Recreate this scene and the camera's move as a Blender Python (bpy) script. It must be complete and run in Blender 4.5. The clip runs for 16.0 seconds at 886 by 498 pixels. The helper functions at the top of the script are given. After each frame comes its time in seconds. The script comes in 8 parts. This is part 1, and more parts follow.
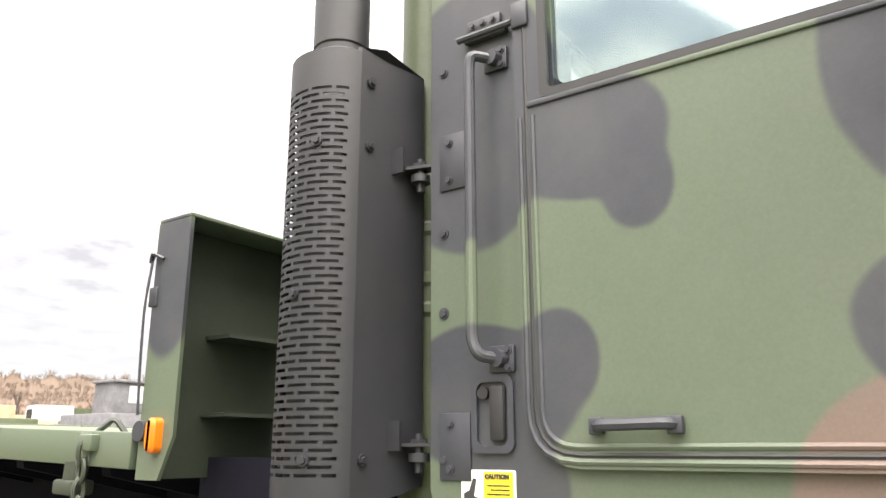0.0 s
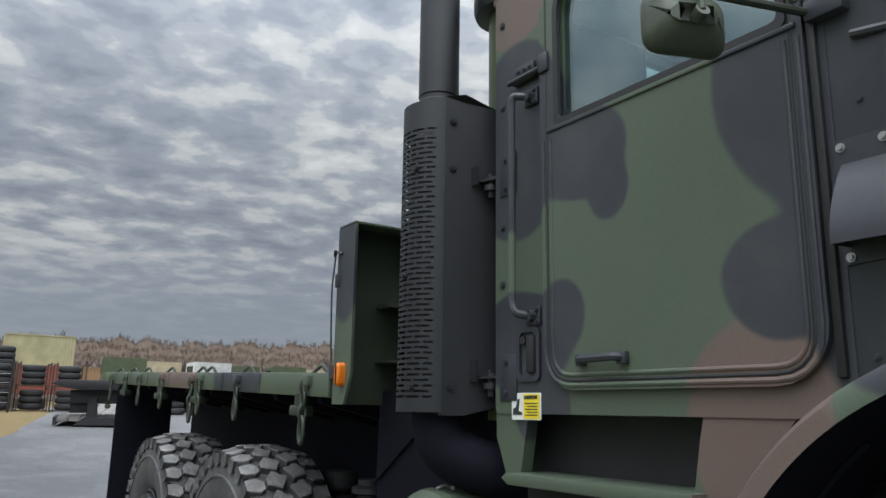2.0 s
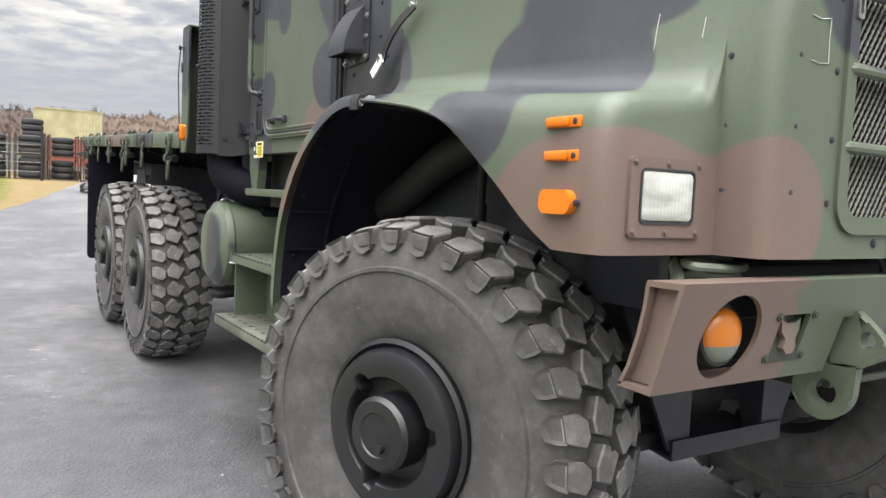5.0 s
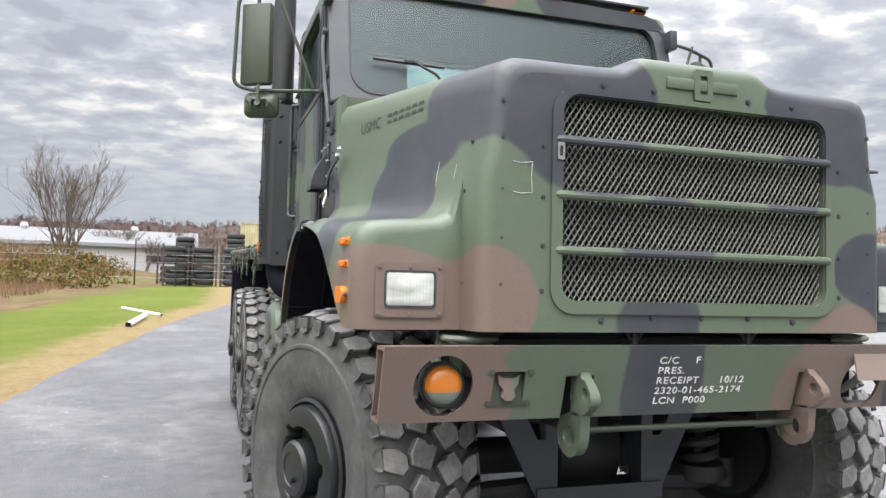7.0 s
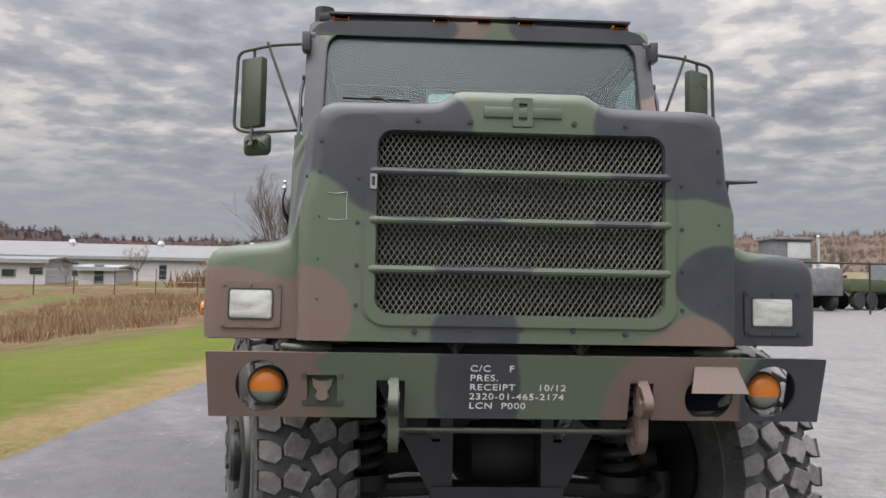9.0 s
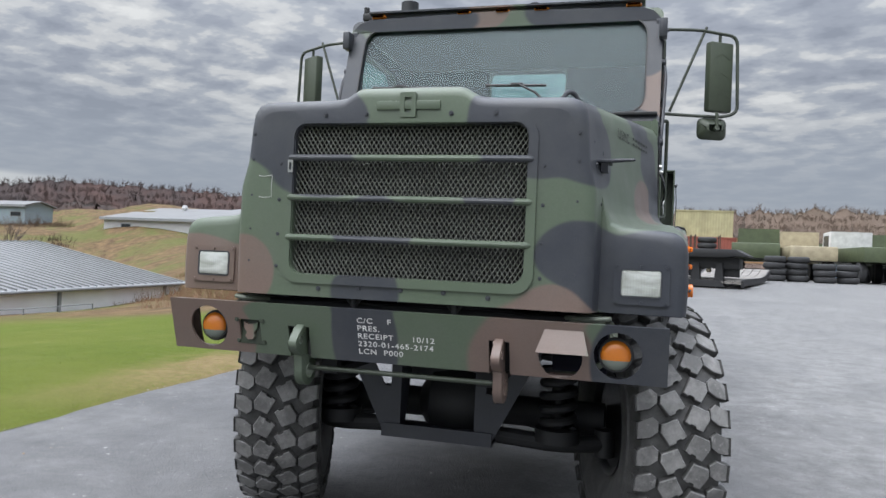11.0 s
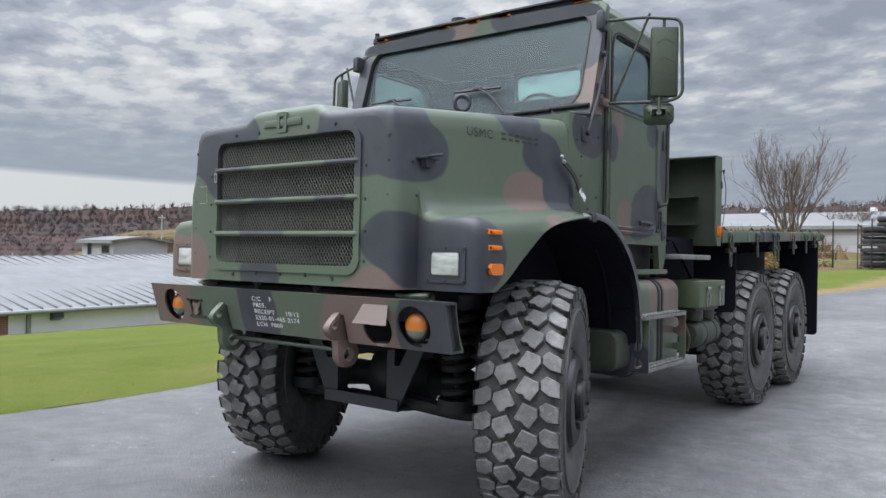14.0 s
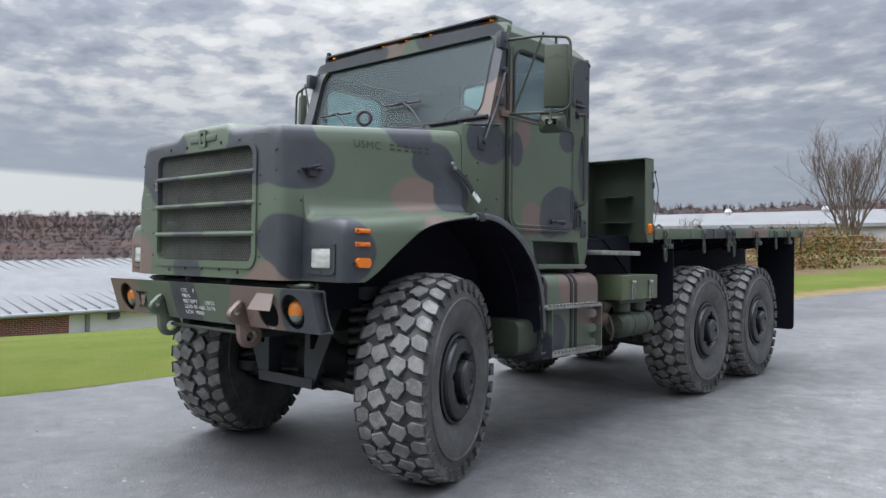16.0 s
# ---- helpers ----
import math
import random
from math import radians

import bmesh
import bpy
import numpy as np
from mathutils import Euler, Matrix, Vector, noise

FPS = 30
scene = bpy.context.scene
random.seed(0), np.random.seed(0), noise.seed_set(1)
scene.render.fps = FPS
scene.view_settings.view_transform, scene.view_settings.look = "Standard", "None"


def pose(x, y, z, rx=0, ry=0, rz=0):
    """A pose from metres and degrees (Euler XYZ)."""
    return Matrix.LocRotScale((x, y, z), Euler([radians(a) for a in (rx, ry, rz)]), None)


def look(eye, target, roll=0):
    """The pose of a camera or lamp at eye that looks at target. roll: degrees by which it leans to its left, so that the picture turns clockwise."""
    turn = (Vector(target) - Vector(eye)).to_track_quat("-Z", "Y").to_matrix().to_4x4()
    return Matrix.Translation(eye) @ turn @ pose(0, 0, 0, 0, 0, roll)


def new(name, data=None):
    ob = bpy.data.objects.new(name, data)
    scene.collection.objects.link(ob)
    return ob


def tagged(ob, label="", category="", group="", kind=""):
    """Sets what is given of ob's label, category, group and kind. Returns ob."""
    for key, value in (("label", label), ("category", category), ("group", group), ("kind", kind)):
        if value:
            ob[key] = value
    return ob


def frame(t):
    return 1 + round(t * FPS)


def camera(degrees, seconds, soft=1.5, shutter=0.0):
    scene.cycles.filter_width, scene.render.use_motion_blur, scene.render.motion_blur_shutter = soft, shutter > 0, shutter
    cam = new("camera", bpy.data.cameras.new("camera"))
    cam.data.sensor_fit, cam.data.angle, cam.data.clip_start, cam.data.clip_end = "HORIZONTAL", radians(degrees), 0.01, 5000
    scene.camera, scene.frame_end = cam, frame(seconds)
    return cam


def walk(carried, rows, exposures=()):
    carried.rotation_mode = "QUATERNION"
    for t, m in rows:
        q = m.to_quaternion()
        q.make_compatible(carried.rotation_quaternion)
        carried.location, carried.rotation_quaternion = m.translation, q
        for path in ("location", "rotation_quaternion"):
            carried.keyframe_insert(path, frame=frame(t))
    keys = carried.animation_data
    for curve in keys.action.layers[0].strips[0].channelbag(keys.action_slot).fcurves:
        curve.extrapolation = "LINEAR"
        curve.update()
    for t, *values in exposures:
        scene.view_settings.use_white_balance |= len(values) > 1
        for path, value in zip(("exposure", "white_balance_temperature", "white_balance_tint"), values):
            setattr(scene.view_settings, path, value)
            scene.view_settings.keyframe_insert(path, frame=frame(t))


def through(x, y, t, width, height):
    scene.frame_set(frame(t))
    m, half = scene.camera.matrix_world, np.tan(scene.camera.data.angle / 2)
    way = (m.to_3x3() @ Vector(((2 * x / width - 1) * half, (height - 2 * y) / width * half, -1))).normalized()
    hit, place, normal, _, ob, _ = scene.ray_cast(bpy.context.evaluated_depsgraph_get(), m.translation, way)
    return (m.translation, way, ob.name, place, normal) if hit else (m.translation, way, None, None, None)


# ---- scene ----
# ---- camera ----
cam = camera(61.1, 16.0)
PATH = [
    (0, (-2.538, 1.791, 1.688), (-0.957, 2.903, 2.199), -0.1),
    (0.5, (-2.605, 1.606, 1.697), (-1.193, 2.856, 2.363), 0.9),
    (1, (-2.605, 1.365, 1.67), (-1.368, 2.775, 2.365), 2.4),
    (1.5, (-2.595, 1.109, 1.646), (-1.452, 2.646, 2.219), 1.6),
    (2, (-2.65, 0.85, 1.581), (-1.555, 2.47, 2.002), 0.9),
    (2.5, (-2.663, 0.56, 1.558), (-1.597, 2.229, 1.837), 0.8),
    (3, (-2.592, 0.238, 1.511), (-1.534, 1.928, 1.665), 0.8),
    (3.5, (-2.571, -0.105, 1.462), (-1.498, 1.583, 1.505), 1.0),
    (4, (-2.546, -0.449, 1.453), (-1.465, 1.233, 1.41), 1.6),
    (4.5, (-2.438, -0.796, 1.417), (-1.359, 0.883, 1.293), 2.3),
    (4.7, (-2.404, -0.936, 1.411), (-1.324, 0.74, 1.26), 2.6),
    (6.8, (-1.775, -2.27, 1.408), (-1.096, -0.39, 1.478), 1.4),
    (7, (-1.7, -2.356, 1.433), (-1.076, -0.459, 1.537), 1.3),
    (7.5, (-1.448, -2.523, 1.455), (-0.949, -0.591, 1.591), 1.1),
    (8, (-1.16, -2.693, 1.457), (-0.801, -0.731, 1.602), 1.0),
    (8.5, (-0.837, -2.842, 1.477), (-0.614, -0.86, 1.619), 1.0),
    (9, (-0.427, -2.942, 1.467), (-0.335, -0.948, 1.594), 1.0),
    (9.2, (-0.292, -2.991, 1.452), (-0.245, -0.996, 1.589), 1.1),
    (11.3, (1.348, -3.293, 1.494), (0.688, -1.405, 1.517), 2.1),
    (11.5, (1.509, -3.278, 1.461), (0.781, -1.416, 1.499), 1.8),
    (12, (1.862, -3.213, 1.462), (1.01, -1.404, 1.49), 1.8),
    (12.5, (2.229, -3.177, 1.457), (1.266, -1.424, 1.484), 1.9),
    (13, (2.548, -3.056, 1.47), (1.491, -1.358, 1.495), 1.9),
    (13.5, (2.851, -2.925, 1.476), (1.721, -1.275, 1.498), 1.5),
    (14, (3.166, -2.888, 1.467), (1.974, -1.282, 1.484), 1.2),
    (14.5, (3.457, -2.808, 1.462), (2.221, -1.235, 1.483), 0.8),
    (15, (3.778, -2.74, 1.469), (2.508, -1.195, 1.488), 0.7),
    (15.5, (4.06, -2.742, 1.444), (2.765, -1.218, 1.465), 0.7),
    (16, (4.318, -2.722, 1.453), (3.003, -1.214, 1.47), 0.8),
]
EXPOSURES = [(0.0, 1.40, 7300, 13), (0.5, 0.58, 7200, 12), (0.9, 0.02, 7250, 12), (1.3, -0.27, 6450, 10), (1.8, -0.42, 6100, 7), (2.5, -0.20, 6050, 7), (3.3, 0.06, 6250, 8), (3.8, 0.28, 6700, 11), (4.5, 0.62, 6750, 11), (7.0, 0.60, 6550, 11), (9.0, -0.05, 6700, 14), (11.5, -0.02, 6100, 9), (16.0, 0.05, 6100, 10)]
walk(cam, [(t, look(eye, target, roll)) for t, eye, target, roll in PATH], EXPOSURES)
# ---- sky and light ----
world = bpy.data.worlds.new("overcast_sky")
scene.world = world
world.use_nodes = True
wn, wl = world.node_tree.nodes, world.node_tree.links
wn.clear()


def wnode(kind, **values):
    n = wn.new(kind)
    for k, v in values.items():
        n.inputs[k].default_value = v
    return n


SUN_ELEV, SUN_TURN = radians(58), radians(226)
sky = wn.new("ShaderNodeTexSky")
sky.sky_type = "NISHITA"
sky.sun_disc = False
sky.sun_elevation = SUN_ELEV
sky.sun_rotation = SUN_TURN
wtc = wn.new("ShaderNodeTexCoord")
sep = wn.new("ShaderNodeSeparateXYZ")
wl.new(wtc.outputs["Generated"], sep.inputs[0])


def wmath(op, a, b=None, clamp=False):
    n = wn.new("ShaderNodeMath")
    n.operation, n.use_clamp = op, clamp
    for i, v in enumerate((a, b)):
        if v is None:
            continue
        if isinstance(v, (int, float)):
            n.inputs[i].default_value = v
        else:
            wl.new(v, n.inputs[i])
    return n.outputs[0]


def wramp(fac, *stops):
    n = wn.new("ShaderNodeValToRGB")
    n.color_ramp.interpolation = "EASE"
    e = n.color_ramp.elements
    while len(e) < len(stops):
        e.new(0.5)
    for el, (p, c) in zip(e, stops):
        el.position, el.color = p, (*c, 1)
    wl.new(fac, n.inputs[0])
    return n.outputs[0]


# cloud layer: directions laid out on a flat ceiling, so that the rolls crowd together towards the horizon
up = wmath("MAXIMUM", wmath("ADD", sep.outputs[2], 0.13), 0.05)
comb = wn.new("ShaderNodeCombineXYZ")
wl.new(wmath("DIVIDE", sep.outputs[0], up), comb.inputs[0])
wl.new(wmath("DIVIDE", sep.outputs[1], up), comb.inputs[1])
turn = wn.new("ShaderNodeMapping")
turn.inputs["Rotation"].default_value = (0, 0, radians(28))
turn.inputs["Scale"].default_value = (1.0, 1.12, 1.0)
wl.new(comb.outputs[0], turn.inputs[0])
big = wnode("ShaderNodeTexNoise", Scale=0.75, Detail=2.0, Roughness=0.5, Distortion=0.2)
wl.new(turn.outputs[0], big.inputs["Vector"])
mid = wnode("ShaderNodeTexNoise", Scale=5.8, Detail=4.0, Roughness=0.52, Distortion=0.0)
wl.new(turn.outputs[0], mid.inputs["Vector"])
cover = wmath("ADD", wmath("MULTIPLY", big.outputs[0], 0.46), wmath("MULTIPLY", mid.outputs[0], 0.56))
cloud = wramp(cover, (0.38, (0.46, 0.49, 0.56)), (0.46, (0.57, 0.60, 0.67)), (0.52, (0.72, 0.745, 0.79)), (0.57, (0.98, 0.975, 0.96)), (0.65, (1.22, 1.20, 1.15)))
# towards the horizon the layer fades into even grey-blue haze
low = wramp(sep.outputs[2], (0.0, (1, 1, 1)), (0.09, (0.90, 0.90, 0.90)), (0.23, (0, 0, 0)))
haze = wn.new("ShaderNodeMix")
haze.data_type = "RGBA"
wl.new(low, haze.inputs["Factor"])
wl.new(cloud, haze.inputs[6])
haze.inputs[7].default_value = (0.58, 0.625, 0.70, 1)
# a pale strip of open sky under the edge of the cloud deck, low in the west
west = wn.new("ShaderNodeVectorMath")
west.operation = "DOT_PRODUCT"
wl.new(wtc.outputs["Generated"], west.inputs[0])
west.inputs[1].default_value = (-math.sin(radians(76)), math.cos(radians(76)), 0)
deck = wmath("ADD", sep.outputs[2], wmath("MULTIPLY", wmath("ADD", sep.outputs[1], -0.36), 0.028))
gap = wmath("MULTIPLY", wramp(deck, (0.0, (1, 1, 1)), (0.087, (1, 1, 1)), (0.092, (0, 0, 0))), wramp(west.outputs["Value"], (0.80, (0, 0, 0)), (0.90, (1, 1, 1))))
pale = wn.new("ShaderNodeMix")
pale.data_type = "RGBA"
wl.new(gap, pale.inputs["Factor"])
wl.new(haze.outputs[2], pale.inputs[6])
pale.inputs[7].default_value = (1.14, 1.14, 1.11, 1)
# a little of the clear sky shows through
blend = wn.new("ShaderNodeMix")
blend.data_type = "RGBA"
blend.inputs["Factor"].default_value = 0.06
wl.new(pale.outputs[2], blend.inputs[6])
skyscale = wn.new("ShaderNodeVectorMath")
skyscale.operation = "SCALE"
skyscale.inputs["Scale"].default_value = 0.10
wl.new(sky.outputs[0], skyscale.inputs[0])
wl.new(skyscale.outputs[0], blend.inputs[7])
# an overcast sky is about three times as bright overhead as at the horizon
dome = wmath("MULTIPLY_ADD", wmath("POWER", wmath("MAXIMUM", sep.outputs[2], 0.0), 3.0), 4.4)
wn_dome = dome.node
wn_dome.inputs[2].default_value = 0.60
# and brighter round the hidden sun
glow = wn.new("ShaderNodeVectorMath")
glow.operation = "DOT_PRODUCT"
wl.new(wtc.outputs["Generated"], glow.inputs[0])
glow.inputs[1].default_value = (math.sin(SUN_TURN) * math.cos(SUN_ELEV), math.cos(SUN_TURN) * math.cos(SUN_ELEV), math.sin(SUN_ELEV))
dome = wmath("MULTIPLY", dome, wmath("ADD", 1.0, wmath("MULTIPLY", wmath("POWER", wmath("MAXIMUM", glow.outputs["Value"], 0.0), 3.0), 1.1)))
lift = wn.new("ShaderNodeVectorMath")
lift.operation = "SCALE"
wl.new(blend.outputs[2], lift.inputs[0])
wl.new(dome, lift.inputs["Scale"])
bg = wn.new("ShaderNodeBackground")
bg.inputs["Strength"].default_value = 1.0
wl.new(lift.outputs[0], bg.inputs["Color"])
wout = wn.new("ShaderNodeOutputWorld")
wl.new(bg.outputs[0], wout.inputs[0])

sun = new("sun", bpy.data.lights.new("sun", "SUN"))
sun.data.energy, sun.data.angle, sun.data.color = 1.85, radians(95), (1.0, 0.97, 0.93)
sun.matrix_world = look((0, 0, 30), (0 - math.sin(SUN_TURN) * 10, 0 - math.cos(SUN_TURN) * 10, 30 - math.tan(SUN_ELEV) * 10))
# ---- mesh tools ----
def box(bm, x0, x1, y0, y1, z0, z1, bevel=0.0, seg=2):
    vs = [bm.verts.new((x, y, z)) for x in (x0, x1) for y in (y0, y1) for z in (z0, z1)]
    fs = [bm.faces.new([vs[i] for i in q]) for q in ((0, 1, 3, 2), (4, 6, 7, 5), (0, 4, 5, 1), (2, 3, 7, 6), (0, 2, 6, 4), (1, 5, 7, 3))]
    if bevel:
        es = list({e for f in fs for e in f.edges})
        out = bmesh.ops.bevel(bm, geom=es, offset=bevel, segments=seg, affect="EDGES", profile=0.5)
        return list({v for f in out["faces"] for v in f.verts})
    return vs


def at3(axis, u, v, a):
    return {"x": (a, u, v), "y": (u, a, v), "z": (u, v, a)}[axis]


def prism(bm, pts, axis, a0, a1, bevel=0.0):
    """A polygon drawn across the axis, drawn out from a0 to a1."""
    lo = [bm.verts.new(at3(axis, u, v, a0)) for u, v in pts]
    hi = [bm.verts.new(at3(axis, u, v, a1)) for u, v in pts]
    n = len(pts)
    fs = [bm.faces.new(lo), bm.faces.new(hi)]
    fs += [bm.faces.new((lo[i], lo[(i + 1) % n], hi[(i + 1) % n], hi[i])) for i in range(n)]
    if bevel:
        bmesh.ops.recalc_face_normals(bm, faces=fs)
        es = list({e for f in fs[:2] for e in f.edges})
        bmesh.ops.bevel(bm, geom=es, offset=bevel, segments=2, affect="EDGES", profile=0.5)
    return lo + hi


def ring_plate(bm, outer, inner, axis, a0, a1):
    """A plate between two loops of equal count, with an opening right through it. a0, a1: numbers or functions of (u, v)."""
    f0 = a0 if callable(a0) else (lambda u, v: a0)
    f1 = a1 if callable(a1) else (lambda u, v: a1)
    loops = [[bm.verts.new(at3(axis, u, v, f(u, v))) for u, v in lp] for f in (f0, f1) for lp in (outer, inner)]
    n = len(outer)
    for a, b in ((0, 1), (2, 3), (0, 2), (1, 3)):
        for i in range(n):
            j = (i + 1) % n
            bm.faces.new((loops[a][i], loops[a][j], loops[b][j], loops[b][i]))


def rrect(u0, u1, v0, v1, r, n=6):
    out = []
    for cu, cv, a in ((u1 - r, v1 - r, 0), (u0 + r, v1 - r, 90), (u0 + r, v0 + r, 180), (u1 - r, v0 + r, 270)):
        for i in range(n + 1):
            t = radians(a + 90 * i / n)
            out.append((cu + r * math.cos(t), cv + r * math.sin(t)))
    return out


def circle(cu, cv, r, n=28, start=0.0):
    return [(cu + r * math.cos(start + 2 * math.pi * i / n), cv + r * math.sin(start + 2 * math.pi * i / n)) for i in range(n)]


def ray_loop(loop, cu, cv, t):
    d = (math.cos(t), math.sin(t))
    best = 0.0
    for (u0, v0), (u1, v1) in zip(loop, loop[1:] + loop[:1]):
        eu, ev = u1 - u0, v1 - v0
        det = d[0] * -ev + eu * d[1]
        if abs(det) < 1e-12:
            continue
        a = ((u0 - cu) * -ev + eu * (v0 - cv)) / det
        b = (d[0] * (v0 - cv) - d[1] * (u0 - cu)) / det
        if a > best and -1e-6 <= b <= 1 + 1e-6:
            best = a
    return (cu + best * d[0], cv + best * d[1])


def pair(outer, inner, cu, cv):
    """Two loops cut at the same angles about a middle, all their corners kept."""
    angles = sorted(math.atan2(v - cv, u - cu) for u, v in list(outer) + list(inner))
    kept = [angles[0]]
    for t in angles[1:]:
        if t - kept[-1] > 1e-4:
            kept.append(t)
    return [ray_loop(outer, cu, cv, t) for t in kept], [ray_loop(inner, cu, cv, t) for t in kept]


def basis(d):
    d = Vector(d).normalized()
    a = d.cross(Vector((0, 0, 1)) if abs(d.z) < 0.95 else Vector((1, 0, 0))).normalized()
    return d, a, d.cross(a)


def cyl(bm, p0, p1, r0, r1=None, seg=16, caps=True):
    r1 = r0 if r1 is None else r1
    p0, p1 = Vector(p0), Vector(p1)
    _, a, b = basis(p1 - p0)
    rings = [[bm.verts.new(p + r * (a * math.cos(2 * math.pi * i / seg) + b * math.sin(2 * math.pi * i / seg))) for i in range(seg)] for p, r in ((p0, r0), (p1, r1))]
    for i in range(seg):
        j = (i + 1) % seg
        bm.faces.new((rings[0][i], rings[0][j], rings[1][j], rings[1][i]))
    if caps:
        bm.faces.new(rings[0]), bm.faces.new(rings[1])
    return rings[0] + rings[1]


def rounded(pts, r, n=5):
    """A line of points with its corners rounded off."""
    pts = [Vector(p) for p in pts]
    out = [pts[0]]
    for a, b, c in zip(pts, pts[1:], pts[2:]):
        d0, d1 = (a - b), (c - b)
        k = min(r, d0.length * 0.49, d1.length * 0.49)
        s, e = b + d0.normalized() * k, b + d1.normalized() * k
        for i in range(n + 1):
            t = i / n
            out.append(s * (1 - t) ** 2 + b * 2 * t * (1 - t) + e * t * t)
    return out + [pts[-1]]


def tube(bm, pts, r, seg=8, corner=0.0, caps=True):
    pts = rounded(pts, corner) if corner else [Vector(p) for p in pts]
    rings, a = [], None
    for i, p in enumerate(pts):
        d = (pts[min(i + 1, len(pts) - 1)] - pts[max(i - 1, 0)]).normalized()
        if a is None:
            _, a, _ = basis(d)
        a = (a - d * a.dot(d)).normalized()
        b = d.cross(a)
        rad = r[i] if isinstance(r, (list, tuple)) else r
        rings.append([bm.verts.new(p + rad * (a * math.cos(2 * math.pi * k / seg) + b * math.sin(2 * math.pi * k / seg))) for k in range(seg)])
    for u, v in zip(rings, rings[1:]):
        for k in range(seg):
            j = (k + 1) % seg
            bm.faces.new((u[k], u[j], v[j], v[k]))
    if caps:
        bm.faces.new(rings[0]), bm.faces.new(rings[-1])


def lathe(bm, prof, centre=(0, 0, 0), axis="x", seg=48, closed=False):
    """A profile of (radius, along) turned round an axis through centre."""
    cx, cy, cz = centre
    rings = []
    for r, a in prof:
        ring = []
        for i in range(seg):
            t = 2 * math.pi * i / seg
            u, v = r * math.cos(t), r * math.sin(t)
            ring.append(bm.verts.new({"x": (cx + a, cy + u, cz + v), "y": (cx + u, cy + a, cz + v), "z": (cx + u, cy + v, cz + a)}[axis]))
        rings.append(ring)
    pairs = list(zip(rings, rings[1:])) + ([(rings[-1], rings[0])] if closed else [])
    for u, v in pairs:
        for k in range(seg):
            j = (k + 1) % seg
            bm.faces.new((u[k], u[j], v[j], v[k]))
    if not closed:
        for ring, (r, _) in ((rings[0], prof[0]), (rings[-1], prof[-1])):
            if r > 1e-4:
                bm.faces.new(ring)


def loft(bm, sections, cap=True, wrap=False):
    rows = [[bm.verts.new(p) for p in s] for s in sections]
    for u, v in zip(rows, rows[1:]):
        n = len(u)
        for k in range(n if wrap else n - 1):
            j = (k + 1) % n
            bm.faces.new((u[k], u[j], v[j], v[k]))
    if cap:
        bm.faces.new(rows[0]), bm.faces.new(rows[-1])
    return rows


def bolt(bm, p, way, r=0.011, h=0.009):
    p, w = Vector(p), Vector(way).normalized()
    cyl(bm, p - w * 0.004, p + w * h * 0.35, r * 1.45, seg=10)
    cyl(bm, p + w * h * 0.3, p + w * h, r, r * 0.9, seg=6)


def put_mesh(name, bm, mat, angle=34):
    bmesh.ops.recalc_face_normals(bm, faces=bm.faces)
    lim = radians(angle)
    for f in bm.faces:
        f.smooth = True
    for e in bm.edges:
        e.smooth = len(e.link_faces) == 2 and e.calc_face_angle(3.0) < lim
    me = bpy.data.meshes.new(name)
    bm.to_mesh(me)
    bm.free()
    me.materials.append(mat)
    return me


def part(name, bm, mat, parent=None, label="", angle=34):
    ob = new(name, put_mesh(name, bm, mat, angle))
    ob.parent = parent
    if label:
        ob["label"] = label
    return ob


def thing(name, label, category, at=(0, 0, 0), group="", kind=""):
    ob = new(name)
    ob.location = at
    return tagged(ob, label, category, group, kind)


def single(name, bm, mat, label, category, group="", kind="", angle=34):
    return tagged(part(name, bm, mat, None, "", angle), label, category, group, kind)


BOLTS = {}


def bolts(parent, mat, places, way, r=0.009, h=0.007):
    """Single bolts, each an object on one shared mesh."""
    key = (mat.name, r, h)
    if key not in BOLTS:
        bm = bmesh.new()
        bolt(bm, (0, 0, 0), (0, 0, 1), r, h)
        BOLTS[key] = put_mesh("bolt", bm, mat, 30)
    q = Vector(way).to_track_quat("Z", "Y").to_matrix().to_4x4()
    for p in places:
        ob = new("bolt", BOLTS[key])
        ob.matrix_basis = Matrix.Translation(p) @ q
        ob.parent = parent


